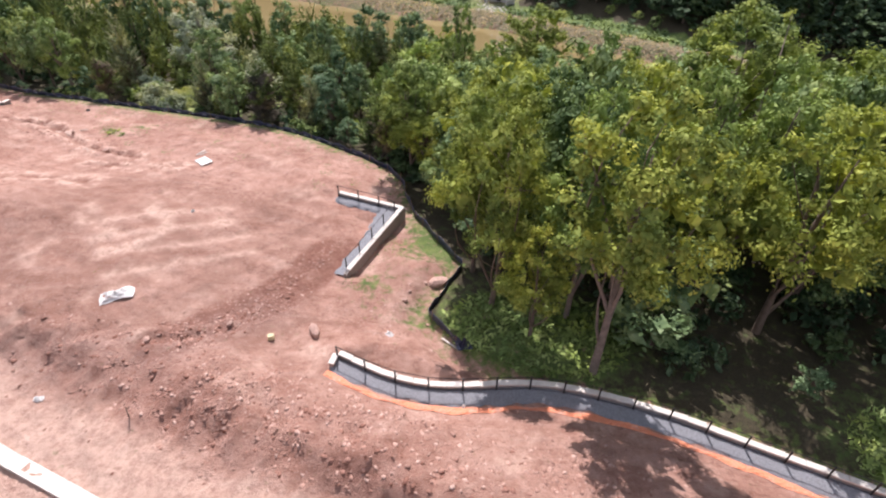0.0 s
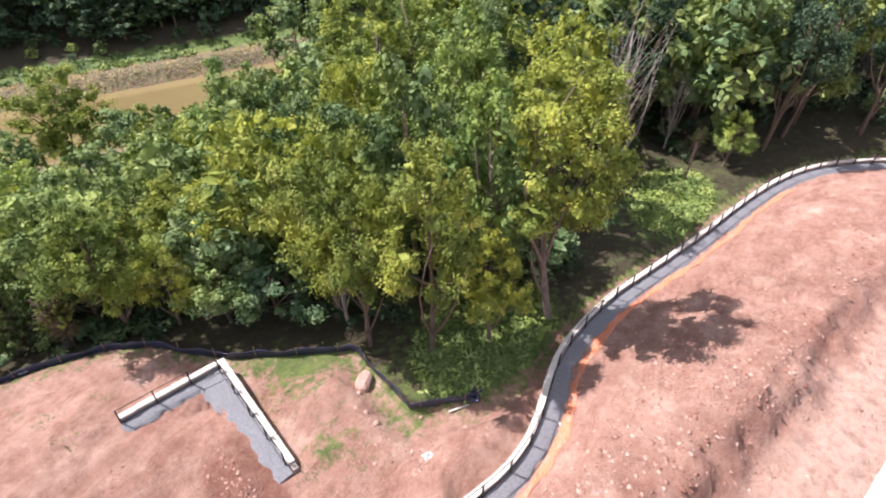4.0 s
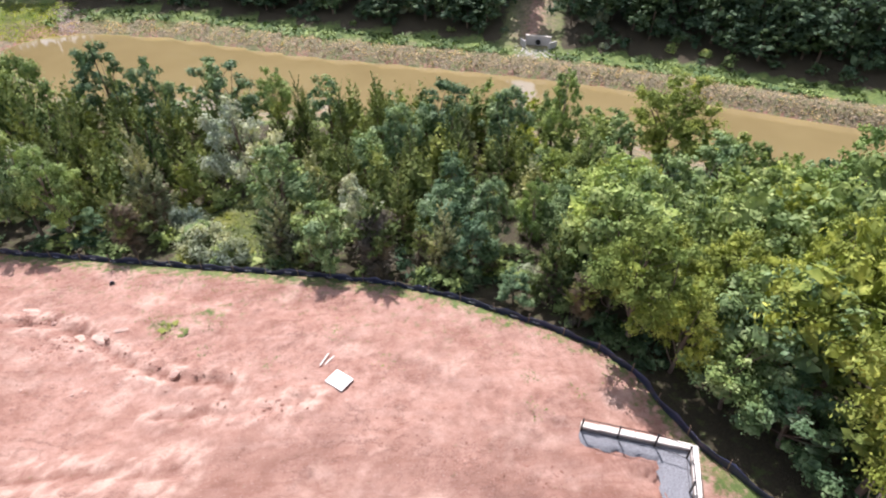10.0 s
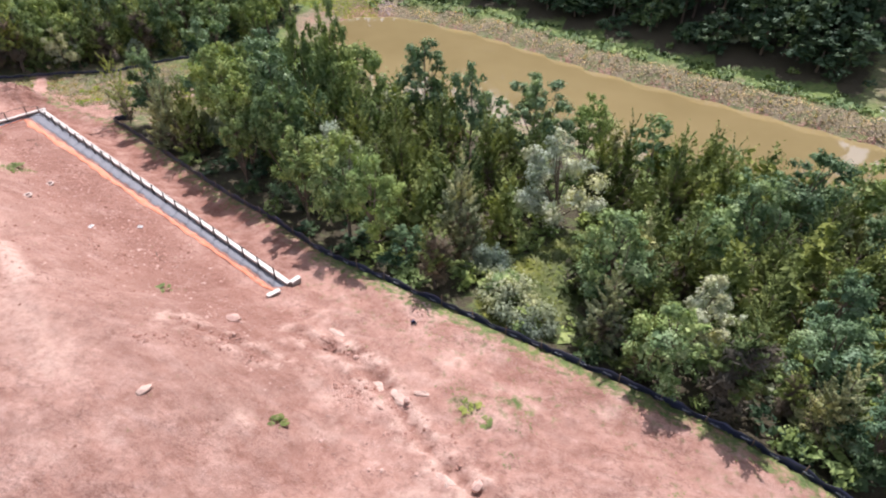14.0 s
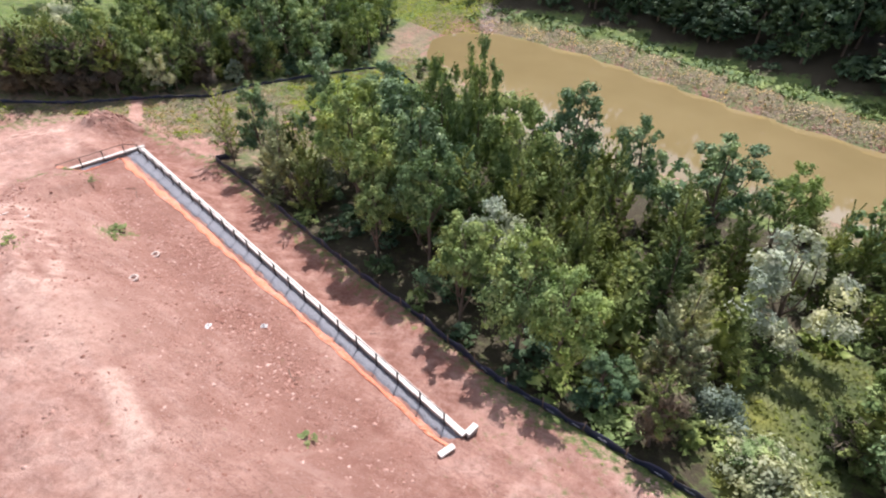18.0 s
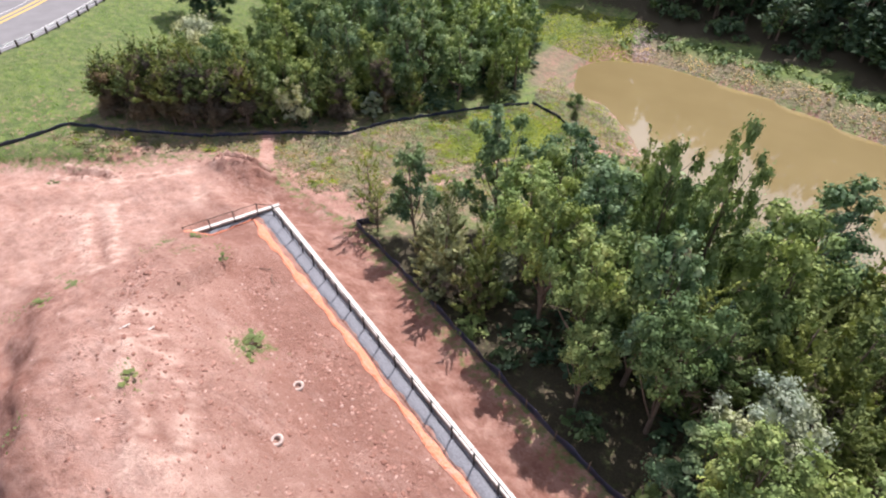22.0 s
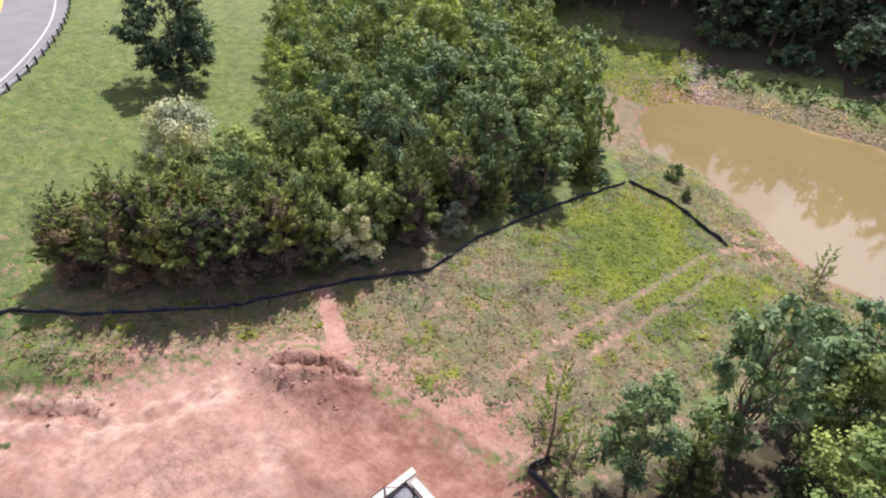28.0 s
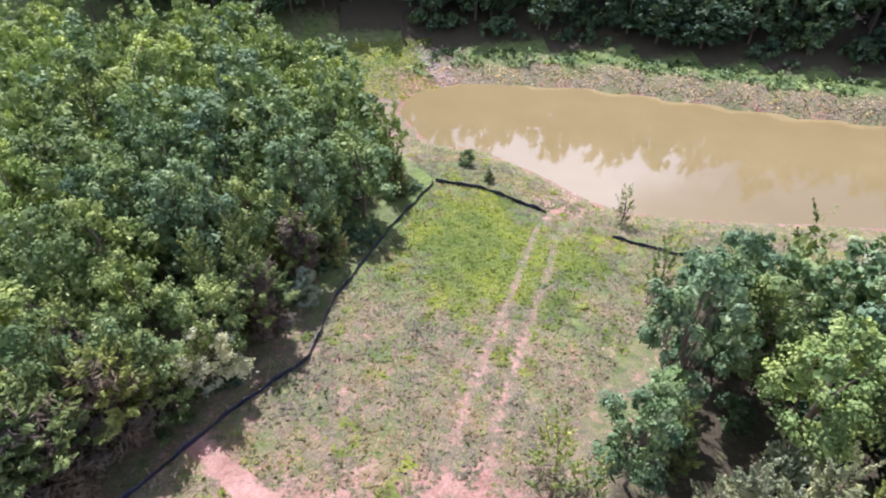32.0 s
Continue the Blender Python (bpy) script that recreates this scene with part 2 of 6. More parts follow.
ORANGE = fabric_material()
BLACKM = plain("black_metal", (0.022, 0.02, 0.02), 0.5, 0.2, vary=0.3)
SILT = plain("black_silt_fabric", (0.028, 0.033, 0.065), 0.32, vary=0.6, scale=1.2)
WOODST = plain("weathered_stake", (0.26, 0.19, 0.13), 0.85)
BARK = plain("grey_brown_bark", (0.16, 0.12, 0.09), 0.95, vary=0.4, scale=3)
PALEBARK = plain("pale_dead_bark", (0.40, 0.35, 0.32), 0.95, vary=0.35, scale=3)
GREYBARK = plain("grey_tree_bark", (0.23, 0.18, 0.145), 0.95, vary=0.4, scale=3)
ROCK = plain("pink_rock", (0.50, 0.33, 0.27), 0.9, vary=0.35, scale=4)
WHITE = plain("white_plastic", (0.78, 0.77, 0.74), 0.55, vary=0.08)
PAINTW = plain("white_road_paint", (0.72, 0.72, 0.7), 0.8, vary=0.12, scale=3)
PAINTY = plain("yellow_road_paint", (0.66, 0.44, 0.12), 0.8, vary=0.15, scale=3)
STEEL = plain("galvanised_steel", (0.55, 0.56, 0.57), 0.42, 0.85, vary=0.1)
POSTW = plain("dark_timber_post", (0.06, 0.05, 0.045), 0.9)

LEAF = {
    "oak": leaves("green_leaves", (0.066, 0.106, 0.038), (0.185, 0.260, 0.097), (0.41, 0.49, 0.225)),
    "locust": leaves("yellow_green_leaves", (0.098, 0.132, 0.032), (0.245, 0.300, 0.070), (0.49, 0.53, 0.150), 0.7, 0.2),
    "bright": leaves("bright_green_leaves", (0.112, 0.175, 0.05), (0.265, 0.36, 0.112), (0.47, 0.56, 0.225)),
    "lime": leaves("lime_grass", (0.20, 0.26, 0.055), (0.27, 0.325, 0.078), (0.35, 0.39, 0.12), 0.8, 0.5),
    "sage": leaves("sage_grass", (0.16, 0.195, 0.075), (0.235, 0.27, 0.11), (0.34, 0.36, 0.175), 0.75, 0.5),
    "cedar": leaves("cedar_needles", (0.068, 0.094, 0.032), (0.160, 0.204, 0.070), (0.315, 0.37, 0.150), 0.8),
    "pale": leaves("pale_cedar_needles", (0.125, 0.145, 0.075), (0.26, 0.285, 0.155), (0.43, 0.455, 0.28), 0.75),
    "olive": leaves("silvery_leaves", (0.15, 0.185, 0.125), (0.28, 0.325, 0.235), (0.42, 0.46, 0.365), 0.6, 0.2),
    "silver": leaves("bright_silver_leaves", (0.26, 0.285, 0.19), (0.47, 0.5, 0.37), (0.66, 0.69, 0.55), 0.7, 0.25),
    "blue": leaves("blue_green_leaves", (0.052, 0.098, 0.047), (0.155, 0.242, 0.115), (0.37, 0.47, 0.28), 0.6),
    "twig": leaves("dead_brown_twigs", (0.08, 0.064, 0.046), (0.148, 0.118, 0.086), (0.24, 0.195, 0.15), 0.9, 0.1),
    # far woods and undergrowth: their shade is put into this dark leaf colour
    "dark": leaves("dark_shaded_leaves", (0.028, 0.054, 0.033), (0.060, 0.106, 0.060), (0.140, 0.208, 0.138)),
    "weed": leaves("weed_leaves", (0.16, 0.21, 0.075), (0.25, 0.305, 0.12), (0.36, 0.40, 0.19), 0.7, 0.35),
    "dry": leaves("dry_grass", (0.22, 0.17, 0.115), (0.33, 0.265, 0.185), (0.45, 0.375, 0.275), 0.85, 0.45),
    "reed": leaves("dry_bank_reeds", (0.34, 0.265, 0.195), (0.43, 0.35, 0.265), (0.52, 0.44, 0.345), 0.9, 0.35),
    "lawn": leaves("lawn_grass", (0.098, 0.192, 0.037), (0.148, 0.265, 0.053), (0.225, 0.335, 0.085), 0.7, 0.5),
}

# ---- plan ----
# The silt fence round the site, from the curved wall in the east to the pocket in the west.
FENCE = [(1.5, 21.8), (-0.6, 24.6), (1.8, 29.8), (0.2, 32.3), (-1.9, 36.0), (-2.7, 38.7), (-3.2, 41.3), (-4.8, 43.8), (-7.7, 46.1), (-12.8, 49.1), (-17.0, 51.1), (-22.2, 52.7),
         (-30.0, 54.5), (-38.0, 56.6), (-45.4, 58.5), (-52.0, 61.7), (-58.0, 64.4), (-63.2, 66.7), (-71.1, 70.3), (-76.0, 72.4), (-80.0, 74.0), (-78.4, 75.6)]
WEST_FENCE = [(-117.0, 50.0), (-113.4, 62.5), (-112.5, 66.5), (-112.3, 69.0), (-107.9, 70.8), (-101.2, 75.7), (-95.6, 82.5), (-91.5, 86.4), (-90.2, 92.0), (-85.3, 102.0), (-80.6, 110.0)]
POND_FENCE = [(-80.6, 110.0), (-75.8, 108.4), (-70.6, 104.2)]
POND_FENCE_EAST = [(-65.8, 99.6), (-61.9, 96.2), (-56.0, 93.6), (-50.2, 92.4), (-44.0, 91.0)]
WALL_A = [(-8.1, 37.6), (-2.9, 35.5), (-6.3, 27.7)]
WALL_B = [(-5.5, 20.2), (-3.0, 18.9), (-1.0, 18.3), (1.3, 18.2), (4.9, 18.6), (7.8, 18.2), (12.2, 16.9), (15.9, 15.1), (21.3, 12.5), (27.7, 9.9), (33.2, 7.1), (36.9, 4.2), (39.5, 0.8), (41.2, -2.5), (42.6, -8.0)]
WALL_C = [(-87.6, 63.8), (-84.7, 70.1), (-45.6, 53.8)]
SITE = [(46, -8), (42.2, -0.5), (38.0, 5.0), (34.0, 8.2), (28.0, 11.0), (21.8, 13.6), (16.3, 16.2), (12.4, 18.0), (8.0, 19.4), (4.9, 19.8)] + FENCE[:-1] + [
    (-88.0, 75.2), (-92.6, 76.5), (-99.0, 73.2), (-103.5, 68.2), (-110.0, 64.0), (-126.0, 50.0), (-150.0, 20.0), (-150.0, -60.0), (60.0, -60.0)]
POND = [(-73.0, 140.5), (-54.0, 135.4), (-31.0, 122.3), (-12.6, 115.0), (5.0, 107.3), (17.6, 101.2), (34.0, 90.1), (48.6, 80.7), (58.0, 75.0), (72.0, 66.0), (66.0, 55.0), (48.0, 60.0), (30.5, 70.5),
        (10.0, 84.0), (-10.0, 93.0), (-25.0, 97.5), (-38.4, 99.4), (-46.4, 101.4), (-54.2, 103.2), (-62.1, 105.8), (-65.2, 109.0), (-68.1, 113.8), (-73.8, 120.9), (-79.8, 123.2), (-83.2, 134.0), (-80.0, 138.5)]
ROAD_EDGE = [(-119.0, 29.0), (-124.7, 54.0), (-131.0, 75.5), (-136.0, 83.9), (-142.8, 94.1), (-155.6, 107.8), (-174.0, 121.0), (-199.0, 134.0)]
WATER_Z = -8.0


def TOP_A(x):
    return 0.2 + 0.0 * x


def TOP_B(x):
    """The curved wall's cap falls gently to the east."""
    return 0.98 - 0.034 * np.clip(x + 5.5, 0, 20)


def TOP_C(x):
    return 0.1 + 0.0 * x


RUTS = [([(-42.5, 49.5), (-38.5, 49.2), (-35.8, 47.4), (-33.0, 45.2), (-30.4, 43.6), (-26.5, 42.6)], 0.42, 0.32), ([(-30.0, 40.6), (-24.5, 40.4), (-22.0, 41.2)], 0.3, 0.2),
        ([(-48.0, 46.5), (-42.0, 46.8)], 0.3, 0.22), ([(-16.8, 20.8), (-13.6, 21.4), (-12.2, 22.2)], 0.35, 0.25), ([(-36.0, 37.5), (-28.0, 36.8)], 0.5, 0.2),
        ([(-78.0, 55.0), (-70.0, 51.0)], 0.5, 0.25), ([(-96.0, 62.0), (-88.0, 58.0)], 0.5, 0.2), ([(-100.0, 66.5), (-97.0, 70.0)], 0.4, 0.3), ([(-94.4, 73.0), (-92.6, 73.8), (-90.6, 74.9)], 0.42, 1.0), ([(-106.0, 64.6), (-103.0, 66.2), (-101.0, 66.0)], 0.4, 0.45)]


def to_line(x, y, line, closed=False):
    """Distance from points to a line of points."""
    best = np.full(np.shape(x), 1e9)
    pts = line + line[:1] if closed else line
    for (ax, ay), (bx, by) in zip(pts, pts[1:]):
        dx, dy = bx - ax, by - ay
        t = np.clip(((x - ax) * dx + (y - ay) * dy) / (dx * dx + dy * dy), 0, 1)
        best = np.minimum(best, np.hypot(x - ax - t * dx, y - ay - t * dy))
    return best


def inside(x, y, poly):
    hit = np.zeros(np.shape(x), bool)
    for (ax, ay), (bx, by) in zip(poly, poly[1:] + poly[:1]):
        if ay != by:
            hit ^= ((ay > y) != (by > y)) & (x < (bx - ax) * (y - ay) / (by - ay) + ax)
    return hit


def step(a, b, v):
    t = np.clip((v - a) / (b - a), 0, 1)
    return t * t * (3 - 2 * t)


def waves(x, y, size, seed=0.0):
    """Cheap smooth unevenness, about -1 to 1."""
    k = 6.283 / size
    return (np.sin(x * k + 1.7 * seed + 0.9 * np.sin(y * k * 0.73 + seed)) * np.cos(y * k * 0.91 + 2.3 * seed + 1.1 * np.sin(x * k * 0.57 - seed))
            + 0.5 * np.sin(x * k * 2.13 + y * k * 1.71 + seed * 3.1) * np.cos(y * k * 2.4 - x * k * 0.8 + seed)) / 1.4


def smooth_line(line, rounds=2):
    """Rounds the corners of a line (Chaikin)."""
    for _ in range(rounds):
        out = [line[0]]
        for a, b in zip(line, line[1:]):
            out += [(a[0] * 0.75 + b[0] * 0.25, a[1] * 0.75 + b[1] * 0.25), (a[0] * 0.25 + b[0] * 0.75, a[1] * 0.25 + b[1] * 0.75)]
        line = out + [line[-1]]
    return line


WALL_B_LINE = smooth_line(WALL_B, 2)


def behind(x, y, line):
    """True to the right of a line, taking its nearest piece; at an outer corner both pieces must agree."""
    best = np.full(np.shape(x), 1e9)
    right = np.zeros(np.shape(x), bool)
    for (ax, ay), (bx, by) in zip(line, line[1:]):
        dx, dy = bx - ax, by - ay
        t = np.clip(((x - ax) * dx + (y - ay) * dy) / (dx * dx + dy * dy), 0, 1)
        d = np.hypot(x - ax - t * dx, y - ay - t * dy)
        r = dx * (y - ay) - dy * (x - ax) < 0
        tie = np.abs(d - best) < 1e-6
        right = np.where(tie, right & r, np.where(d < best, r, right))
        best = np.minimum(best, d)
    return right


def height(x, y):
    """The height of the ground in metres."""
    x, y = np.asarray(x, float), np.asarray(y, float)
    site = inside(x, y, SITE)
    d = to_line(x, y, SITE, True)
    e = np.where(inside(x, y, POND), -1, 1) * to_line(x, y, POND, True)
    # outside the site: from the pond's shore up
    far = (y - 118) * 0.55 + (x + 20) * 0.30 > 0
    out = WATER_Z + np.where(e < 0, np.maximum(e * 0.35, -1.6), np.where(e < 10, e * 0.25, 2.5 + (e - 10) * 0.12))
    out = np.minimum(out, 0.4 + 0.2 * waves(x, y, 40))
    north = WATER_Z + np.where(e < 0, np.maximum(e * 0.35, -1.6), 1.7 * step(0, 2.5, e) + 0.3 * step(2, 6, e) + np.clip(e - 7, 0, 60) * 0.22)
    out = np.where(far, north, out)
    # inside: the bench behind the fence, then the fill slopes
    bench = -1.0 + 0.45 * step(-50, -44, x) * step(-8, -14, x) - 1.3 * step(-50, -60, x) * step(-96, -86, x)
    near_b = step(-12, -7, x) * step(33, 29, y)
    z = bench + (0.0 - bench) * (step(2.0, 7.0, d) * (1 - near_b) + step(0.5, 2.6, d) * near_b) + 0.12 * np.clip(d - 8, 0, 12)
    slope_c = step(-91, -76, x) * (1 - step(-48, -36, x))
    z = z + slope_c * np.minimum(0.42 * np.clip(d - 6.3, 0, 30), 3.4)
    z = z - 1.1 * step(-84, -100, x) * step(6, 22, d)
    slope_b = step(-9, -2, x)
    z_b = -0.9 + 1.3 * step(0.6, 2.6, d) + np.minimum(0.37 * np.clip(d - 2.4, 0, 30), 3.6)
    low = step(3, 9, np.hypot(x + 1.5, y - 25.5))
    z = z + (z_b - z) * slope_b * step(24, 20, y)
    z = z - 0.2 * (1 - low)
    # the berm between the new road and the walls: up to a crest, then down to the road
    z = z + 1.5 * step(22, 17, y + 0.32 * (x + 10)) * step(-17, -11, x) * step(-3.5, -9.5, x)
    crest = 16.9 - 0.43 * (x + 12)
    south = crest - y + 0.7 * waves(x, y, 4.5, 6)
    new_road = 0.5 + 0.07 * np.clip(x + 20, 0, 60)
    z = np.where(x > -60, z + (new_road - z) * step(0.0, 2.6, south) * step(-60, -40, x), z)
    z = z + np.where(x > -48, np.exp(-((y - crest + 0.6) / 3.0) ** 2), 0) * (0.16 * waves(x, y, 2.6, 21) + 0.13 * waves(x, y, 1.3, 22) - 0.2 * np.abs(waves(x, y, 3.6, 23)) ** 0.7)
    # a low mound on the pad, and the far side of the western fill
    z = z + 1.3 * np.exp(-((x + 32) / 6.5) ** 2 - ((y - 33) / 4.0) ** 2)
    z = z - 1.6 * step(0.0, 2.5, (48.8 - 0.482 * (x + 75.4)) - y + 0.8 * waves(x, y, 6, 8)) * step(-91, -78, x) * step(-40, -52, x)
    # ruts and small scarps
    for line, wide, deep in RUTS:
        dr = to_line(x, y, line) + 0.25 * waves(x, y, 2.1, 3)
        z = z - 0.75 * deep * np.exp(-(dr / (0.7 * wide)) ** 2) + 0.5 * deep * np.exp(-((dr - 1.7 * wide) / (0.8 * wide)) ** 2)
    z = z + np.where(d > 2, 0.12 * waves(x, y, 5.3, 1) + 0.09 * waves(x, y, 1.7, 2) + 0.06 * waves(x, y, 1.1, 4) + 0.035 * waves(x + 0.6 * y, y - 0.5 * x, 0.9, 24) - 0.1 * np.abs(waves(x, y, 4.3, 13)) ** 0.6 * np.clip(waves(x, y, 17, 5) + 0.4, 0, 1), 0)
    z = np.where(site, z, out)
    # smooth join along the fence line
    edge = 0.5 * (z + np.where(site, out, bench))
    w = np.clip(1 - d / 1.5, 0, 1) * (e > 12)
    z = z + (edge - z) * w * 0.8
    # walls: the fill behind stands up to the gravel, the foot lies lower
    for wall, cap in ((WALL_A, TOP_A), (WALL_B_LINE, TOP_B), (WALL_C, TOP_C)):
        dw = to_line(x, y, wall)
        top = cap(x)
        inner = behind(x, y, wall)
        ends = np.minimum(np.hypot(x - wall[0][0], y - wall[0][1]), np.hypot(x - wall[-1][0], y - wall[-1][1]))
        beside = np.clip((ends - dw) / 0.5, 0, 1)
        if wall is WALL_C:
            cut = np.minimum(z, top - 0.4 + 0.2 * np.clip(dw - 1.3, 0, 4.2) + 0.62 * np.clip(dw - 5.5, 0, 20))
            z = np.where(inner & (dw < 13.0), z + (cut - z) * np.clip((ends - dw) / 1.2, 0, 1), z)
        else:
            z = np.where(inner & (dw < 3.0), np.minimum(z, top - 0.42 + np.clip(dw - 1.3, 0, 9) * 0.45), z)
        z = np.where(inner & (dw < 1.5), z + (np.maximum(z, top - 0.5) - z) * beside, z)
        low_side = np.minimum(z, top - (0.95 if wall is not WALL_C else 0.6) + 0.35 * np.clip(dw - 0.4, 0, 9))
        z = np.where(~inner & (dw < 2.0), z + (low_side - z) * beside, z)
    # the spoil heap by the meadow
    z = z + 1.5 * np.exp(-((x + 92.5) / 3.2) ** 2 - ((y - 73.4) / 1.8) ** 2) * (1 + 0.2 * waves(x, y, 1.3, 5) + 0.16 * waves(x, y, 0.8, 7))
    # the road's embankment
    r = to_line(x, y, ROAD_EDGE)
    west = road_side(x, y)
    z = np.where(west | (r < 0.8), 3.0, z + (3.0 - z) * np.clip(1 - (r - 0.8) / 14, 0, 1) ** 1.3)
    return z


def road_side(x, y):
    """True on the road's side of its eastern edge."""
    return inside(x, y, ROAD_EDGE + [(-400, 135), (-400, 30)])


def part(name, bm, material, parent=None, label="", smooth=False):
    """Links a bmesh as one mesh object, under a thing where one is given."""
    me = bpy.data.meshes.new(name)
    bm.to_mesh(me)
    bm.free()
    me.materials.append(material)
    if smooth:
        me.polygons.foreach_set("use_smooth", [True] * len(me.polygons))
    ob = new(name, me)
    if parent:
        ob.parent = parent
    if label:
        ob["label"] = label
    return ob


def mesh_part(name, verts, faces, material, parent=None, label="", smooth=False):
    me = bpy.data.meshes.new(name)
    me.from_pydata([tuple(v) for v in verts], [], [tuple(f) for f in faces])
    me.materials.append(material)
    if smooth:
        me.polygons.foreach_set("use_smooth", [True] * len(me.polygons))
    ob = new(name, me)
    if parent:
        ob.parent = parent
    if label:
        ob["label"] = label
    return ob


def box(bm, m, sx, sy, sz, bevel=0.0):
    """A box of that size, its middle at m, with bevelled edges."""
    r = bmesh.ops.create_cube(bm, size=1.0, matrix=m @ Matrix.Diagonal((sx, sy, sz, 1)))
    if bevel:
        edges = list({e for v in r["verts"] for e in v.link_edges})
        bmesh.ops.bevel(bm, geom=edges, offset=bevel, segments=1, affect="EDGES")


def along(line, gap, first=0.0):
    """Points every gap metres along a line: x, y and the heading in radians."""
    out, left = [], first
    for (ax, ay), (bx, by) in zip(line, line[1:]):
        n = math.hypot(bx - ax, by - ay)
        a = math.atan2(by - ay, bx - ax)
        while left <= n:
            out.append((ax + (bx - ax) * left / n, ay + (by - ay) * left / n, a))
            left += gap
        left -= n
    return out


def offset(line, d):
    """The line moved d metres to its left."""
    out = []
    for i, (x, y) in enumerate(line):
        ax, ay = line[max(i - 1, 0)]
        bx, by = line[min(i + 1, len(line) - 1)]
        tx, ty = bx - ax, by - ay
        n = math.hypot(tx, ty)
        tx, ty = tx / n, ty / n
        k = 1.0
        if 0 < i < len(line) - 1:
            ux, uy = x - ax, y - ay
            m = math.hypot(ux, uy)
            c = abs((ux * tx + uy * ty) / m)
            k = 1 / max(c, 0.5)
        out.append((x - ty * d * k, y + tx * d * k))
    return out


# ---- ground, water, road ----
def grid_lines(lo, hi, fine, reach, grow=1.25):
    mid = list(np.arange(lo, hi, fine))
    out, s, v = [], fine, hi
    while v < reach:
        out.append(v)
        s *= grow
        v += s
    low, s, v = [], fine, lo - fine
    while v > -reach:
        low.append(v)
        s *= grow
        v -= s
    return np.array(low[::-1] + mid + out)


gx, gy = grid_lines(-112, 40, 0.3, 2500, 1.14), grid_lines(4, 77, 0.3, 2500, 1.07)
GX, GY = np.meshgrid(gx, gy)
px, py = GX.ravel(), GY.ravel()
pz = height(px, py)
nx, ny = len(gx), len(gy)
ids = np.arange(nx * ny).reshape(ny, nx)
quads = np.stack([ids[:-1, :-1], ids[:-1, 1:], ids[1:, 1:], ids[1:, :-1]], -1).reshape(-1, 4)
me = bpy.data.meshes.new("ground")
me.vertices.add(len(px))
me.vertices.foreach_set("co", np.stack([px, py, pz], -1).ravel())
me.loops.add(quads.size)
me.loops.foreach_set("vertex_index", quads.ravel())
me.polygons.add(len(quads))
me.polygons.foreach_set("loop_start", np.arange(0, quads.size, 4))
me.polygons.foreach_set("use_smooth", np.ones(len(quads), bool))
me.update(calc_edges=True)
me.materials.append(GROUND)
ground = tagged(new("ground", me), "pinkish red clay building site with grass beyond", "ground", kind="structure")

PZ = pz.reshape(ny, nx)


def surface(x, y):
    """The height of the ground's mesh itself, between its corners."""
    x, y = np.asarray(x, float), np.asarray(y, float)
    i, j = np.clip(np.searchsorted(gx, x) - 1, 0, nx - 2), np.clip(np.searchsorted(gy, y) - 1, 0, ny - 2)
    u, v = (x - gx[i]) / (gx[i + 1] - gx[i]), (y - gy[j]) / (gy[j + 1] - gy[j])
    return (PZ[j, i] * (1 - u) + PZ[j, i + 1] * u) * (1 - v) + (PZ[j + 1, i] * (1 - u) + PZ[j + 1, i + 1] * u) * v


def zg(x, y):
    return float(surface(np.array([x]), np.array([y]))[0])


site_in = inside(px, py, SITE)
d_site = to_line(px, py, SITE, True)
e_pond = np.where(inside(px, py, POND), -1, 1) * to_line(px, py, POND, True)
green = np.where(site_in, 0.0, 0.92)
green = np.where(site_in & (d_site < 1.5), 0.55 - 0.2 * d_site, green)
green = green + np.where(site_in & (px < -10) & (px > -46) & (py > 42), 0.2 * step(9, 2, d_site), 0)
for cx, cy, r, s in ((-1.5, 31.5, 2.6, 0.6), (-4.5, 27.0, 1.6, 0.5), (-2.5, 24.5, 2.0, 0.25), (-74.0, 58.3, 1.3, 0.6), (-31.5, 48.0, 1.2, 0.42), (-51.8, 50.2, 0.5, 0.4), (-29.0, 49.0, 1.0, 0.4), (-83.5, 61.5, 1.2, 0.4), (-86.5, 61.8, 0.8, 0.5)):
    green = green + s * np.exp(-((px - cx) ** 2 + (py - cy) ** 2) / r ** 2)
meadow = (~site_in) & (px < -40) & (px > -120) & (e_pond > 0)
straw = np.where(meadow, 0.82 + 0.6 * waves(px, py, 7, 3) + 0.3 * waves(px, py, 2.6, 4) - 0.95 * np.exp(-((px + 79) / 6.5) ** 2 - ((py - 99) / 9) ** 2) - 0.5 * step(88, 100, py), 0.12)
straw = np.where(meadow & (px < -76) & (py < 92), straw + 0.3, straw)
far_side = (py - 118) * 0.55 + (px + 20) * 0.30 > 0
straw = np.where((e_pond > 0) & (e_pond < 6) & ~(far_side & (e_pond > 4.4)), 1.5, straw)
straw = np.where(far_side & (e_pond > 4.4) & (e_pond < 10), 0.0, straw)
straw = np.where((px < -112) | ((px < -104) & (py < 70)), 0.15 + 0.2 * waves(px, py, 12, 4), straw)
TRACK1 = [(-86.0, 73.0), (-82.0, 82.5), (-77.0, 92.0), (-72.6, 101.0), (-68.8, 105.5), (-66.0, 108.0)]
TRACK2 = [(x + 1.8, y - 1.0) for x, y in TRACK1]
t_track = np.minimum(to_line(px, py, TRACK1), to_line(px, py, TRACK2))
straw = straw + 1.4 * np.exp(-(t_track / 0.5) ** 2)
green = green - 0.24 * np.exp(-(t_track / 0.45) ** 2) * (py > 74) * (0.8 + 0.4 * waves(px, py, 2.3, 8))
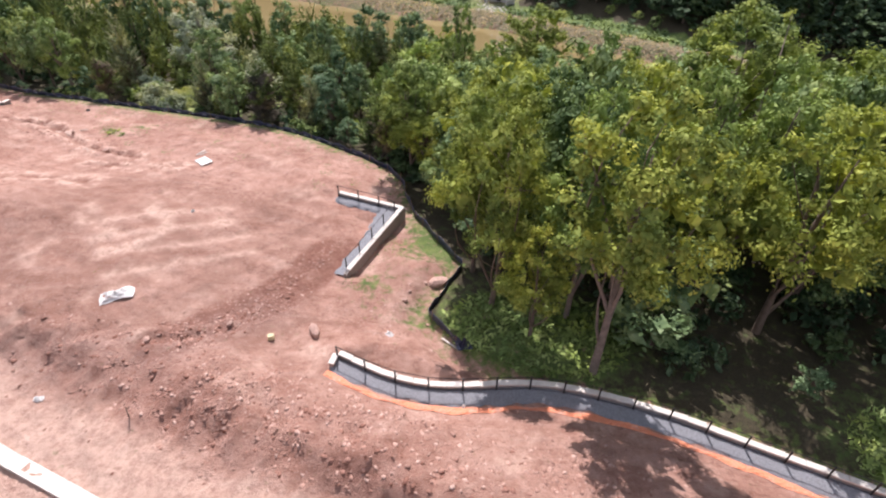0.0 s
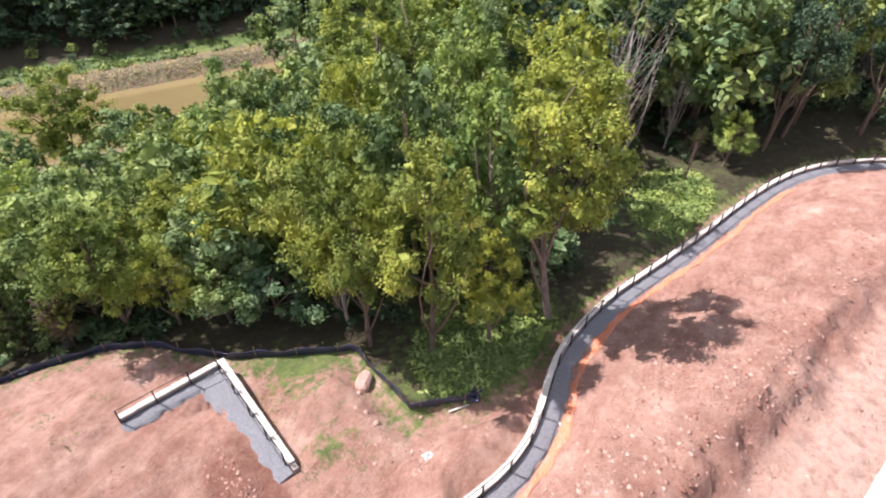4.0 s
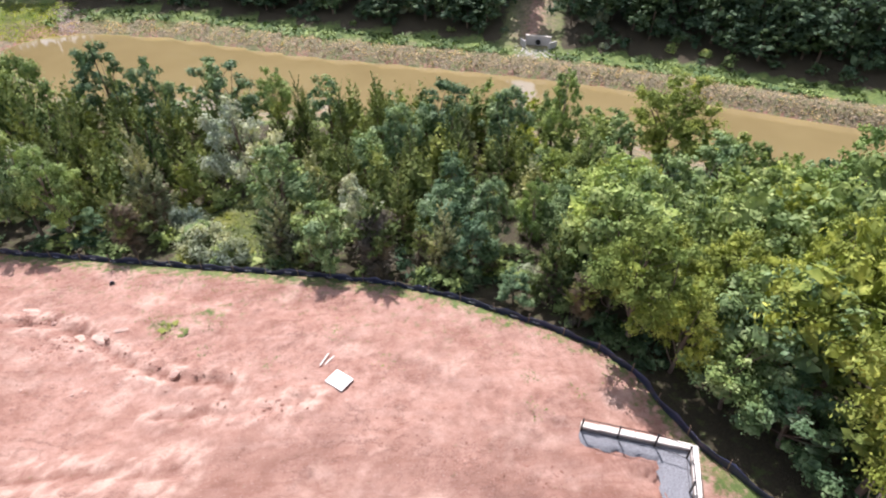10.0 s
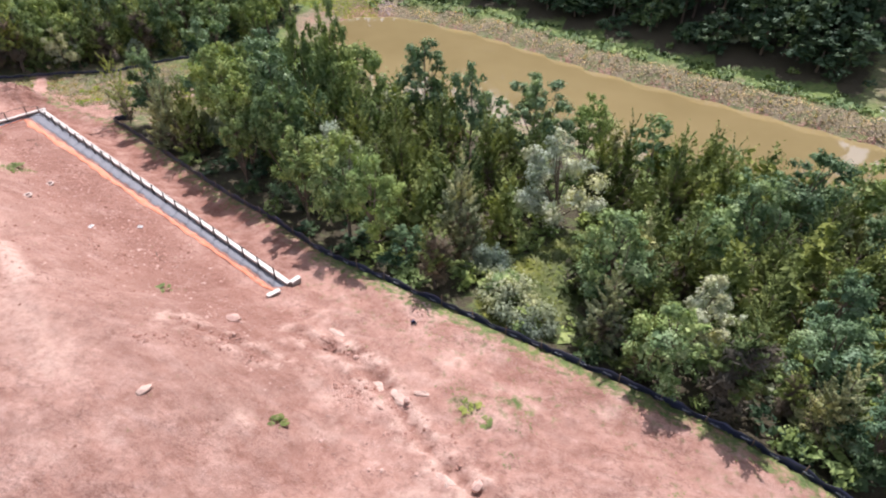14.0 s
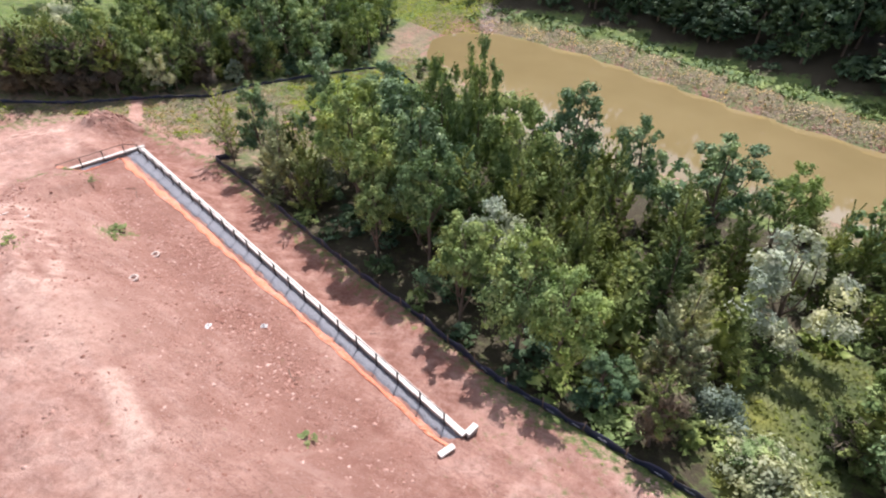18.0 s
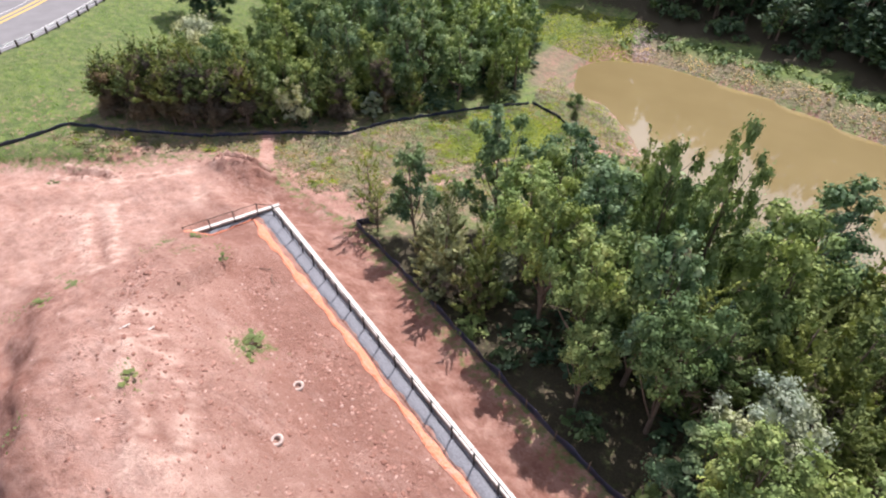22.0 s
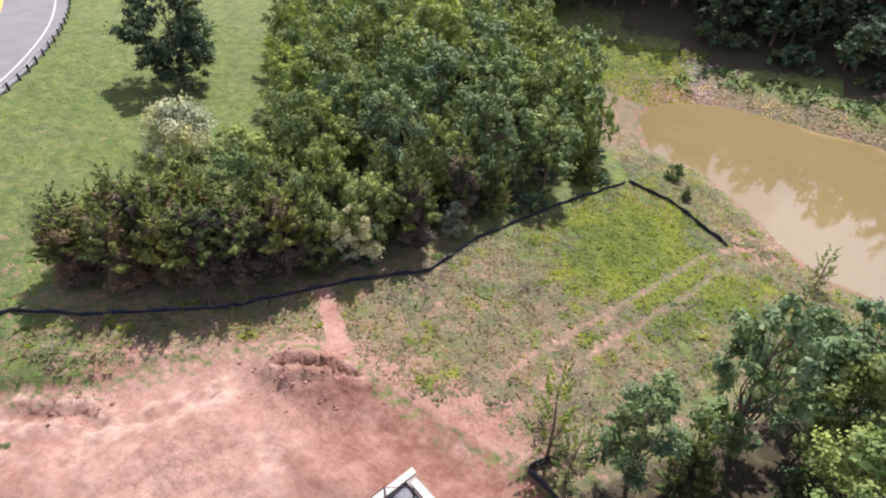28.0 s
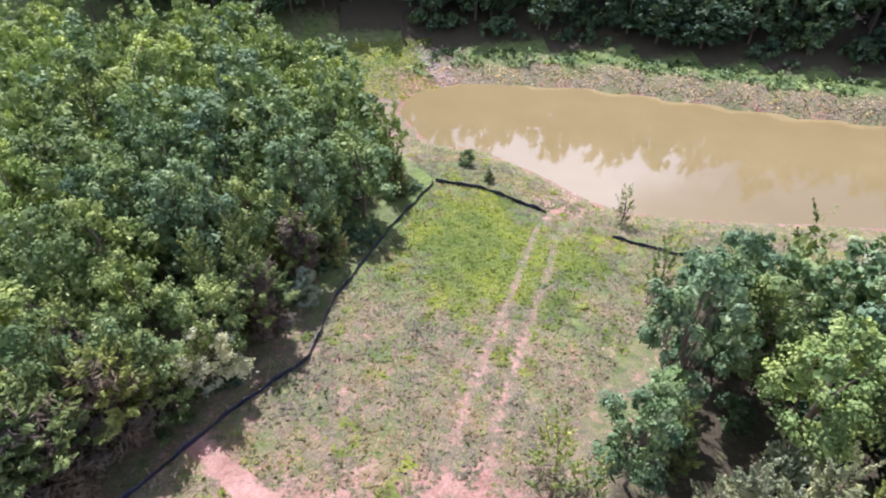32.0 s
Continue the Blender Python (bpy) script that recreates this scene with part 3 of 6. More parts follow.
green = green - 0.75 * np.exp(-(to_line(px, py, [(-96.8, 80.4), (-94.6, 78.1), (-92.7, 76.2)]) / 0.6) ** 2)
green = green - 0.22 * np.where(meadow & (py < 90), 0.6 + waves(px, py, 3.1, 6), 0)
green = green - 0.6 * np.exp(-((px + 68.5) / 3.2) ** 2 - ((py - 106.0) / 2.6) ** 2)
green = green - np.where((e_pond > -1) & (e_pond < np.where(py + 0.55 * px > 100, 0.3, 0.9)) & (px > -90), 0.45, 0)
green = green - 0.75 * np.exp(-((px + 77) / 5.0) ** 2 - ((py - 139.5) / 3.5) ** 2)
green = green + np.where(site_in, 0, -0.5 * step(4, 0, to_line(px, py, [(-103, 68), (-92.6, 76), (-82, 75)])))
MUD = [(-83.0, 121.5), (-87.0, 129.5), (-85.5, 138.0), (-80.0, 141.5)]
green = green - 0.35 * np.exp(-(to_line(px, py, MUD) / 1.7) ** 2)
straw = straw + 1.5 * np.exp(-(to_line(px, py, MUD) / 2.4) ** 2)
fill_c = step(-93, -85, px) * (1 - step(-48, -36, px))
spoil = fill_c * step(5.5, 7.5, d_site) * step(13, 10, d_site) * 0.55 * site_in
spoil = spoil + 0.9 * np.exp(-((px + 92.5) / 3.4) ** 2 - ((py - 73.0) / 2.0) ** 2)
bankline = py - (16.9 - 0.43 * (px + 12))
spoil = spoil + np.where(px > -45, np.exp(-((bankline + 0.9 + 1.0 * waves(px, py, 5, 2)) / 2.5) ** 2), 0) * 0.65 * (0.55 + 0.45 * waves(px, py, 2.2, 17)) * site_in
RUSTY_BANK = [(-7.2, 30.8), (-8.6, 28.2), (-10.4, 25.4), (-13.0, 22.6), (-15.5, 20.8)]
spoil = spoil + 1.5 * np.exp(-(to_line(px, py, RUSTY_BANK) / 1.5) ** 4)
fill_edge = py - (48.3 - 0.482 * (px + 75.4))
spoil = spoil + 0.85 * np.exp(-((fill_edge + 0.6 + 0.8 * waves(px, py, 3.4, 18)) / 1.3) ** 2) * step(-93, -86, px) * step(-50, -56, px)
spoil = spoil + 0.35 * np.exp(-(to_line(px, py, MUD) / 2.6) ** 2) + np.where((e_pond > -0.6) & (e_pond < 1.0), 0.5 + 0.5 * far_side, 0)
spoil = np.clip(spoil + 0.4 * np.clip(waves(px, py, 11, 7) + 0.6 * waves(px, py, 2.9, 12) - 0.3, 0, 1) * site_in, 0, 1)
brown = step(-33, -27, px) * step(-6.5, -9.5, px) * step(19.5, 23, py) * step(41, 36, py) * (0.75 + 0.35 * waves(px, py, 7, 14))
spoil = np.clip(spoil + 1.15 * step(-96, -88, px) * step(-44, -48, px) * step(6.6, 4.6, d_site) * site_in * (0.6 + 0.5 * waves(px, py, 2.7, 25)), 0, 1)
brown = brown + 0.9 * fill_c * step(6.5, 8.5, d_site) * step(19, 14, d_site) * site_in + 0.7 * np.clip(waves(px, py, 13, 15) + 0.5 * waves(px, py, 4.3, 19), 0, 1) * site_in
packed = 0.5 * np.exp(-(to_line(px, py, [(-68, 49.8), (-64, 48.2)]) / 1.9) ** 2) + np.exp(-(to_line(px, py, [(-60.8, 47.6), (-57.0, 45.6)]) / 0.55) ** 4) + 0.5 * np.exp(-(to_line(px, py, [(-56, 44.0), (-50, 41.5)]) / 1.5) ** 2)
packed = packed + 1.2 * np.exp(-(to_line(px, py, [(-21.2, 33.2), (-19.8, 32.6), (-19.2, 31.4), (-19.7, 29.8), (-21.2, 28.6), (-22.6, 28.2)]) / 0.42) ** 2)
for k in range(4):
    packed = packed + 0.7 * np.exp(-(to_line(px, py, [(-25 + 1.3 * k, 31 - 1.7 * k), (-16 + 1.1 * k, 34.5 - 1.7 * k)]) / 0.35) ** 2)
packed = packed * site_in + 0.8 * step(-1.5, -4.0, bankline + 0.6 * waves(px, py, 7, 27)) * step(-85, -50, px)
for line, wide_, deep_ in RUTS:
    off = to_line(px, py, line) + 0.25 * waves(px, py, 2.1, 3)
    packed = packed + 1.3 * np.exp(-((off - 1.7 * wide_) / (1.1 * wide_)) ** 2) * step(-0.3, 0.4, waves(px, py, 2.1, 5))
    spoil = np.clip(spoil + 0.7 * np.exp(-(off / (0.4 * wide_)) ** 2) * step(-0.5, 0.2, waves(px, py, 1.7, 6)), 0, 1)
packed = np.clip(packed + (0.9 - 0.45 * fill_c) * np.clip(waves(px, py, 9, 9) + 0.5 * waves(px, py, 2.3, 11) - 0.3, 0, 1) * site_in, 0, 1) * (1 - 0.75 * np.clip(spoil, 0, 1))
packed = np.clip(packed + 0.22 * step(-84, -94, px) * site_in * (0.7 + 0.5 * waves(px, py, 5.1, 26)), 0, 1)
west_hem = np.array([(-78.5, 74.0), (-66.5, 88.5)])
east_of = (px - west_hem[0, 0]) * (west_hem[1, 1] - west_hem[0, 1]) - (py - west_hem[0, 1]) * (west_hem[1, 0] - west_hem[0, 0])
litter = np.where((~site_in) & (e_pond > 9) & (py < 90), 0.75 * step(0, 40, east_of), 0.0)
litter = litter - 0.9 * np.exp(-((px - 6) / 5) ** 2 - ((py - 23) / 3.5) ** 2) - 0.8 * np.exp(-((px - 27) / 5) ** 2 - ((py - 15) / 3) ** 2)
litter = litter - 1.2 * np.exp(-(to_line(px, py, [(11.0, 115.0), (14.0, 126.0), (20.0, 142.0)]) / 4.0) ** 2)
GLADE_LINE = [(-30.6, 58.4), (-28.8, 63.4), (-25.6, 69.0)]
in_glade = np.exp(-(to_line(px, py, GLADE_LINE) / 2.6) ** 2)
litter = litter - 1.1 * in_glade
straw = straw + 0.75 * in_glade
OUTLET = [(11.0, 117.0), (14.0, 126.0), (20.0, 142.0)]
d_out = to_line(px, py, OUTLET)
straw = straw + 1.6 * np.exp(-(d_out / 4.5) ** 2)
green = green - 0.5 * np.exp(-(d_out / 1.6) ** 2)
litter = np.where((e_pond > 9) & far_side, 0.9 * step(3.5, 6.5, d_out), litter)
dust = 0.28 * np.exp(-(to_line(px, py, [(-24, 20), (-15, 19.5), (-11, 24)]) / 1.8) ** 2)
for nm, val in (("green", green), ("straw", straw), ("spoil", spoil), ("packed", packed), ("litter", litter), ("dust", dust), ("brown", brown)):
    at = me.attributes.new(nm, "FLOAT", "POINT")
    at.data.foreach_set("value", np.ascontiguousarray(val, dtype=np.float32))

bm = bmesh.new()
bm.faces.new([bm.verts.new((x, y, WATER_Z)) for x, y in [(-100, 160), (-100, 85), (100, 40), (100, 75)]][::-1])
bmesh.ops.recalc_face_normals(bm, faces=bm.faces[:])
water = tagged(part("water", bm, WATER), "still muddy yellow-brown pond water reflecting sky", "pond", kind="structure")
if water.data.polygons[0].normal.z < 0:
    water.data.flip_normals()


def ribbon(line, left, right, lift, at=None):
    """A strip that lies on the ground between two offsets of a line."""
    bm = bmesh.new()
    a, b = offset(line, left), offset(line, right)
    va = [bm.verts.new((x, y, (at if at is not None else zg(x, y)) + lift)) for x, y in a]
    vb = [bm.verts.new((x, y, (at if at is not None else zg(x, y)) + lift)) for x, y in b]
    for i in range(len(line) - 1):
        bm.faces.new((va[i], va[i + 1], vb[i + 1], vb[i]))
    bmesh.ops.recalc_face_normals(bm, faces=bm.faces[:])
    if bm.faces[:][0].normal.z < 0:
        bmesh.ops.reverse_faces(bm, faces=bm.faces[:])
    return bm


edge = smooth_line(ROAD_EDGE, 3)
road = tagged(part("road", ribbon(edge, 0.3, 28, 0.03, 3.0), ASPHALT), "grey worn asphalt road curving past the site", "road", kind="structure")
for l, w, mat, lab in ((1.9, 0.16, PAINTW, "white edge line"), (8.6, 0.5, PAINTY, "yellow centre line"), (9.7, 0.5, PAINTY, "yellow centre line"), (11.2, 0.12, PAINTW, "faint white line"), (19.5, 0.16, PAINTW, "white edge line")):
    part("road_line", ribbon(edge, l, l + w, 0.036, 3.0), mat, road, lab)


# ---- trees ----
def unit(v):
    return v / np.maximum(np.linalg.norm(v, axis=-1, keepdims=True), 1e-9)


def quads_mesh(name, corners, materials, slots=None, normals=None):
    """A mesh of many loose quads, from an array of their corners."""
    n = len(corners)
    me = bpy.data.meshes.new(name)
    me.vertices.add(n * 4)
    me.vertices.foreach_set("co", np.ascontiguousarray(corners, dtype=np.float32).ravel())
    me.loops.add(n * 4)
    me.loops.foreach_set("vertex_index", np.arange(n * 4))
    me.polygons.add(n)
    me.polygons.foreach_set("loop_start", np.arange(0, n * 4, 4))
    for m in materials:
        me.materials.append(m)
    if slots is not None:
        me.polygons.foreach_set("material_index", slots)
    if normals is not None:
        me.attributes.new("custom_normal", "FLOAT_VECTOR", "POINT").data.foreach_set("vector", np.ascontiguousarray(np.repeat(normals, 4, 0), dtype=np.float32).ravel())
    me.update(calc_edges=True)
    return me


def leaf_cloud(rng, centres, radii, count, size, slim=0.55, flat=0.75, droop=0.0, shell=0.62):
    """The corners of leaves round clump middles, mostly lying on the clump's outside."""
    which = rng.choice(len(centres), count, p=radii ** 2 / (radii ** 2).sum())
    way = unit(rng.normal(size=(count, 3)))
    way[:, 2] = np.where((way[:, 2] < -0.15) & (rng.random(count) < 0.65), -way[:, 2], way[:, 2])
    r = radii[which, None] * (shell + (1 - shell) * rng.random((count, 1)) ** 0.6) * (1 + 0.3 * rng.normal(size=(count, 1)))
    pos = centres[which] + way * r * np.array([1, 1, flat])
    nrm = unit(way + np.array([0, 0, 0.35]) + 0.3 * rng.normal(size=(count, 3)))
    u = unit(np.cross(nrm, rng.normal(size=(count, 3))))
    if droop:
        u = unit(u + np.array([0, 0, -droop]))
    w = unit(np.cross(nrm, u))
    s = size * (0.55 + 0.9 * rng.random((count, 1)))
    a, b = u * s * 0.5, w * s * 0.5 * slim
    bend = nrm * s * 0.07 * rng.normal(size=(count, 1))
    return np.stack([pos - a, pos + b + bend, pos + a, pos - b + bend], 1)


def plume_cloud(rng, plumes, count, size, slim=0.35, loose=0.35):
    """The corners of leaves along upswept plumes: base, direction, length and radius of each."""
    base, way, long, wide = (np.array(c, float) for c in zip(*plumes))
    share = long * wide
    which = rng.choice(len(base), count, p=share / share.sum())
    s = rng.random((count, 1)) ** 0.8
    out = unit(rng.normal(size=(count, 3)) + np.array([0, 0, 0.35]))
    d = way[which]
    pos = base[which] + d * long[which, None] * s + out * wide[which, None] * (1.05 - 0.85 * s) * (0.7 + 0.3 * rng.random((count, 1)))
    nrm = unit(out + np.array([0, 0, 0.35]) + 0.28 * rng.normal(size=(count, 3)))
    u = unit(np.cross(np.cross(nrm, d + loose * rng.normal(size=(count, 3))), nrm))
    w = unit(np.cross(nrm, u))
    z = size * (0.55 + 0.9 * rng.random((count, 1)))
    a, b = u * z * 0.5, w * z * 0.5 * slim
    bend = nrm * z * 0.07 * rng.normal(size=(count, 1))
    return np.stack([pos - a, pos + b + bend, pos + a, pos - b + bend], 1)


def clump_cores(rng, centres, radii, flat=0.9, size=0.5, each=6):
    """The corners of the inner foliage of each clump: a few larger leaves, turned every way."""
    n = len(centres) * each
    mid = np.repeat(np.asarray(centres, float), each, 0)
    r = np.repeat(np.asarray(radii, float), each)[:, None]
    pos = mid + unit(rng.normal(size=(n, 3))) * r * 0.6 * rng.random((n, 1)) * np.array([1, 1, flat])
    u = unit(rng.normal(size=(n, 3)))
    w = unit(np.cross(u, rng.normal(size=(n, 3))))
    s = np.minimum(r * size, 0.42) * (0.7 + 0.6 * rng.random((n, 1)))
    return np.stack([pos - u * s, pos + w * s * 0.6, pos + u * s, pos - w * s * 0.6], 1)


def plume_cores(rng, plumes):
    mids = [np.array(b) + np.array(d) * l * t for b, d, l, r in plumes for t in (0.12, 0.45)]
    rads = [r * (1.0 - 0.6 * t) * 1.1 for b, d, l, r in plumes for t in (0.12, 0.45)]
    return clump_cores(rng, np.array(mids), np.array(rads), 1.5, 0.9, 3)


def tube(bm, path, radii, sides=6):
    rings = []
    for i, (p, r) in enumerate(zip(path, radii)):
        a = Vector(path[max(i - 1, 0)])
        b = Vector(path[min(i + 1, len(path) - 1)])
        q = (b - a).to_track_quat("Z", "X")
        rings.append([bm.verts.new(Vector(p) + q @ Vector((r * math.cos(6.2832 * k / sides), r * math.sin(6.2832 * k / sides), 0))) for k in range(sides)])
    for a, b in zip(rings, rings[1:]):
        for k in range(sides):
            bm.faces.new((a[k], a[(k + 1) % sides], b[(k + 1) % sides], b[k]))
    bm.faces.new(rings[-1])


def limb_path(rng, a, b, bend, n=5):
    a, b = np.array(a, float), np.array(b, float)
    side = rng.normal(size=3) * bend * np.linalg.norm(b - a)
    return [tuple(a + (b - a) * t + side * math.sin(3.1416 * t)) for t in np.linspace(0, 1, n)]


def grow(kind, h, w, seed, leafkind, count, leaf, label, category="tree", bare=0.05, bark=None, forks=7, slim=0.55, droop=0.0, clumps=60, gap=0.0, twigs=0, puff=1.0):
    """A tree of height h and crown width w at the origin: its trunk with limbs (a bmesh) and its leaves (corner arrays by leaf kind)."""
    rng = np.random.default_rng(seed)
    count, leaf = int(count * 0.88), leaf * 1.06
    bm = bmesh.new()
    lean = rng.normal(size=2) * 0.03 * h
    top = np.array([lean[0], lean[1], h * 0.8])
    trunk = limb_path(rng, (0, 0, -0.5), top, 0.025, 7)
    r0 = max(0.045, 0.018 * h + 0.015)
    if kind != "shrub":
        tube(bm, trunk, [r0 * (1 - 0.85 * i / 6) for i in range(7)])
    centres, radii, plumes, lobes, lobe_r = [], [], [], [], []
    if kind in ("spire", "upright"):
        for i in range(clumps):
            t = 1 - (1 - (i + 0.5) / clumps) ** 0.6 if kind == "spire" else ((i + 0.5) / clumps) ** 0.85
            zc = h * (bare + (0.93 - bare) * t)
            if kind == "spire":
                reach, rise = 0.5 * w * (1 - t) ** 0.85 * (0.55 + 0.55 * rng.random()), 0.6 + 1.6 * t
            else:
                reach, rise = 0.5 * w * math.sin(3.1416 * (0.22 + 0.7 * t)) * (0.4 + 0.75 * rng.random()), 0.9 + 1.5 * t
            a = i * 2.4 + rng.random()
            foot = np.array([lean[0] * t, lean[1] * t, zc - 0.12 * h * (1 - t)])
            tip = np.array([math.cos(a) * reach, math.sin(a) * reach, 0.0])
            way = unit(np.array([math.cos(a), math.sin(a), rise]))
            long = 0.1 * h * (0.7 + 0.6 * rng.random()) + (0.05 * h if t > 0.9 else 0.0)
            plumes.append((foot + tip * 0.72, way, long + 0.28 * reach, max(0.12, w * (0.085 if kind == "spire" else 0.125) * (1.3 - (0.95 if kind == "spire" else 0.6) * t) * (0.7 + 0.6 * rng.random())) * puff))
            if i % 4 == 0 and t < 0.85:
                tube(bm, limb_path(rng, foot, foot + tip * 0.8, 0.05, 4), [0.03, 0.025, 0.02, 0.01], 4)
        flat = 1.0
    elif kind in ("round", "tall"):
        zc0, hz = h * (bare + (1 - bare) * 0.5), h * (1 - bare) * 0.5
        many = max(8, clumps // 4)
        for i in range(many):
            u = 0.97 - 1.86 * (i + 0.5 * rng.random()) / many
            a = i * 2.4 + 0.9 * rng.random() + seed
            ring = math.sqrt(max(0.0, 1 - abs(u) ** 2.6))
            taper = 1.0 if kind == "round" else 1.1 - 0.3 * u
            wide = 0.5 * w * (0.42 + 0.44 * rng.random()) * ring * taper
            big = 0.5 * min(w, 1.5 * hz) * (0.27 + 0.24 * rng.random()) * (12 / many) ** 0.33 * (1.12 - 0.32 * u) * puff
            lobes.append((math.cos(a) * wide + lean[0] * 0.7, math.sin(a) * wide + lean[1] * 0.7, zc0 + u * max(hz - big, 0.4 * hz)))
            lobe_r.append(big)
        for i in range(clumps):
            k = i % many
            if gap and rng.random() < gap:
                continue
            mid = np.array(lobes[k])
            out = unit(mid - np.array([lean[0] * 0.7, lean[1] * 0.7, zc0 - 0.2 * hz]))
            d = unit(rng.normal(size=3) * 0.9 + 0.5 * out + np.array([0, 0, 0.35]))
            centres.append(mid + d * lobe_r[k] * (0.55 + 0.65 * rng.random()))
            radii.append(lobe_r[k] * (0.34 + 0.32 * rng.random()))
        picks = rng.permutation(len(centres))[:forks * 3]
        picks = picks[:forks * 2] if count else picks
        for j, k in enumerate(picks):
            t = 0.25 + 0.65 * (j / max(len(picks), 1))
            base = trunk[min(int(t * 6), 5)]
            if base[2] > centres[k][2]:
                base = trunk[2] if centres[k][2] > trunk[2][2] else trunk[1]
            rr = r0 * (0.42 if j < forks else 0.2) * (1.0 if count else 0.55)
            tube(bm, limb_path(rng, base, centres[k], 0.08, 5), [rr, rr * 0.8, rr * 0.6, rr * 0.4, rr * 0.15], 5)
        flat = 0.95
    else:       # a shrub: several stems and a low mound of clumps
        for i in range(clumps):
            a, q = rng.random() * 6.283, rng.random() ** 0.5
            reach = 0.42 * w * q
            zc = h * (0.16 + 0.66 * rng.random() * (1 - 0.55 * q * q))
            centres.append((math.cos(a) * reach, math.sin(a) * reach, zc))
            radii.append(min(w, h * 1.3) * (0.11 + 0.1 * rng.random()))
        for k in rng.permutation(len(centres))[:7]:
            tube(bm, limb_path(rng, (0, 0, -0.2), centres[k], 0.08, 4), [0.035, 0.028, 0.02, 0.01], 4)
        flat = 0.85
    sets = {}
    if count and plumes:
        sets[leafkind] = plume_cloud(rng, plumes, count, leaf, slim)
        mids = np.array([(lean[0] * t + 0.05 * w * math.cos(7 * t), lean[1] * t + 0.05 * w * math.sin(9 * t), h * (bare + (0.8 - bare) * t)) for t in np.linspace(0.08, 0.8, 9)])
        inner = clump_cores(rng, mids, np.linspace(0.17, 0.07, 9) * w, 1.8, 0.9, 10) if clumps > 35 else np.zeros((0, 4, 3))
        sets[leafkind + "_core"] = np.concatenate([plume_cores(rng, plumes), inner])
    elif count:
        sets[leafkind] = leaf_cloud(rng, np.array(centres), np.array(radii), count, leaf, slim, flat, droop)
        sets[leafkind + "_core"] = clump_cores(rng, np.array(centres), np.array(radii), flat, 0.6, 4)
        if lobes:
            sets[leafkind + "_core"] = np.concatenate([sets[leafkind + "_core"], clump_cores(rng, np.array(lobes), np.array(lobe_r), 0.95, 0.34, 16)])
    if twigs:
        low = np.array([(math.cos(a) * 0.36 * w * q, math.sin(a) * 0.36 * w * q, h * (0.06 + (bare + 0.14) * z)) for a, q, z in rng.random((30, 3)) * np.array([6.283, 1, 1])])
        sets["twig"] = leaf_cloud(rng, low, np.full(30, 0.2 * w), twigs, 0.45, 0.16, 1.0, 0, 0.2)
    return bm, sets, bark or BARK, label, category


MODELS = {}


def model(key, *args, **kw):
    MODELS.setdefault(key, []).append((args, kw))


for s in range(4):
    model("oak", "round", 8.0, 4.8, 10 + s, "oak", 5600, 0.2, "leafy green broadleaf tree in the belt by the fence", bare=0.14, clumps=70, slim=0.6)
    model("blue", "tall", 8.0, 4.2, 20 + s, "blue", 5400, 0.2, "blue-green broadleaf tree with pale leaf undersides", slim=0.62, clumps=66, bare=0.12)
    model("cedar", "spire", 7.0, 3.5, 30 + s, "cedar", 6400, 0.165, "olive-green conical cedar tree", slim=0.34, clumps=74, bare=0.16, twigs=520, puff=1.1)
    model("palecedar", "spire", 7.0, 3.5, 36 + s, "pale", 6000, 0.17, "pale grey-green conical cedar tree", slim=0.34, clumps=74, bare=0.16, twigs=520, puff=1.1)
    model("locust", "round", 12.0, 6.4, 40 + s, "locust", 10600, 0.205, "tall yellow-green tree with feathery leaves and pale limbs", bare=0.26, slim=0.42, droop=0.4, clumps=96)
for s in range(3):
    model("bright", "round", 12.0, 6.0, 50 + s, "bright", 8400, 0.19, "tall bright green broadleaf tree", bare=0.2, bark=GREYBARK, slim=0.7, clumps=90)
    model("brown", "spire", 8.0, 2.9, 60 + s, "cedar", 1500, 0.22, "cedar with a green top and brown dead lower twigs", bare=0.5, slim=0.34, twigs=4200, clumps=44, puff=1.25)
    model("dark", "round", 15.0, 8.0, 70 + s, "dark", 3600, 0.5, "tall dark green tree standing on its own", clumps=72, bare=0.05)
    model("silver", "tall", 7.0, 4.0, 76 + s, "silver", 5200, 0.2, "silvery-leaved tree standing out of the green belt", bare=0.04, clumps=60, slim=0.5)
for s in range(3):
    model("front", "round", 9.0, 4.8, 130 + s, "oak", 5600, 0.2, "leafy green tree with a bare shaded trunk by the fence", bare=0.4, clumps=56, slim=0.6)
    model("stem", "round", 14.0, 5.2, 120 + s, "dark", 4200, 0.24, "tall dark tree with a long bare trunk", bare=0.36, clumps=56)
for s in range(2):
    model("olive", "shrub", 3.0, 4.0, 80 + s, "olive", 3200, 0.2, "silvery grey-green shrub behind the silt fence", category="shrub", clumps=34)
    model("bush", "shrub", 2.4, 3.0, 90 + s, "oak", 1000, 0.25, "green undergrowth shrub at the belt's foot", category="shrub", clumps=18)
    # dark leaf colour stands in for the shade under the trees
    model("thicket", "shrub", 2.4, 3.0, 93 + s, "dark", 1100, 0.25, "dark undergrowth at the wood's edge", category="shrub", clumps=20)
    model("weed", "shrub", 0.6, 0.9, 96 + s, "weed", 240, 0.12, "small green weed growing on bare clay", category="shrub", clumps=10)
    model("sparse", "upright", 6.8, 2.4, 100 + s, "weed", 1100, 0.15, "thin young tree with sparse pale leaves", bare=0.3, clumps=34, puff=0.6, twigs=300)
model("solo", "round", 11.5, 8.0, 150, "dark", 11000, 0.3, "dense dark green tree standing alone on the lawn", bare=0.0, clumps=130, puff=1.15)
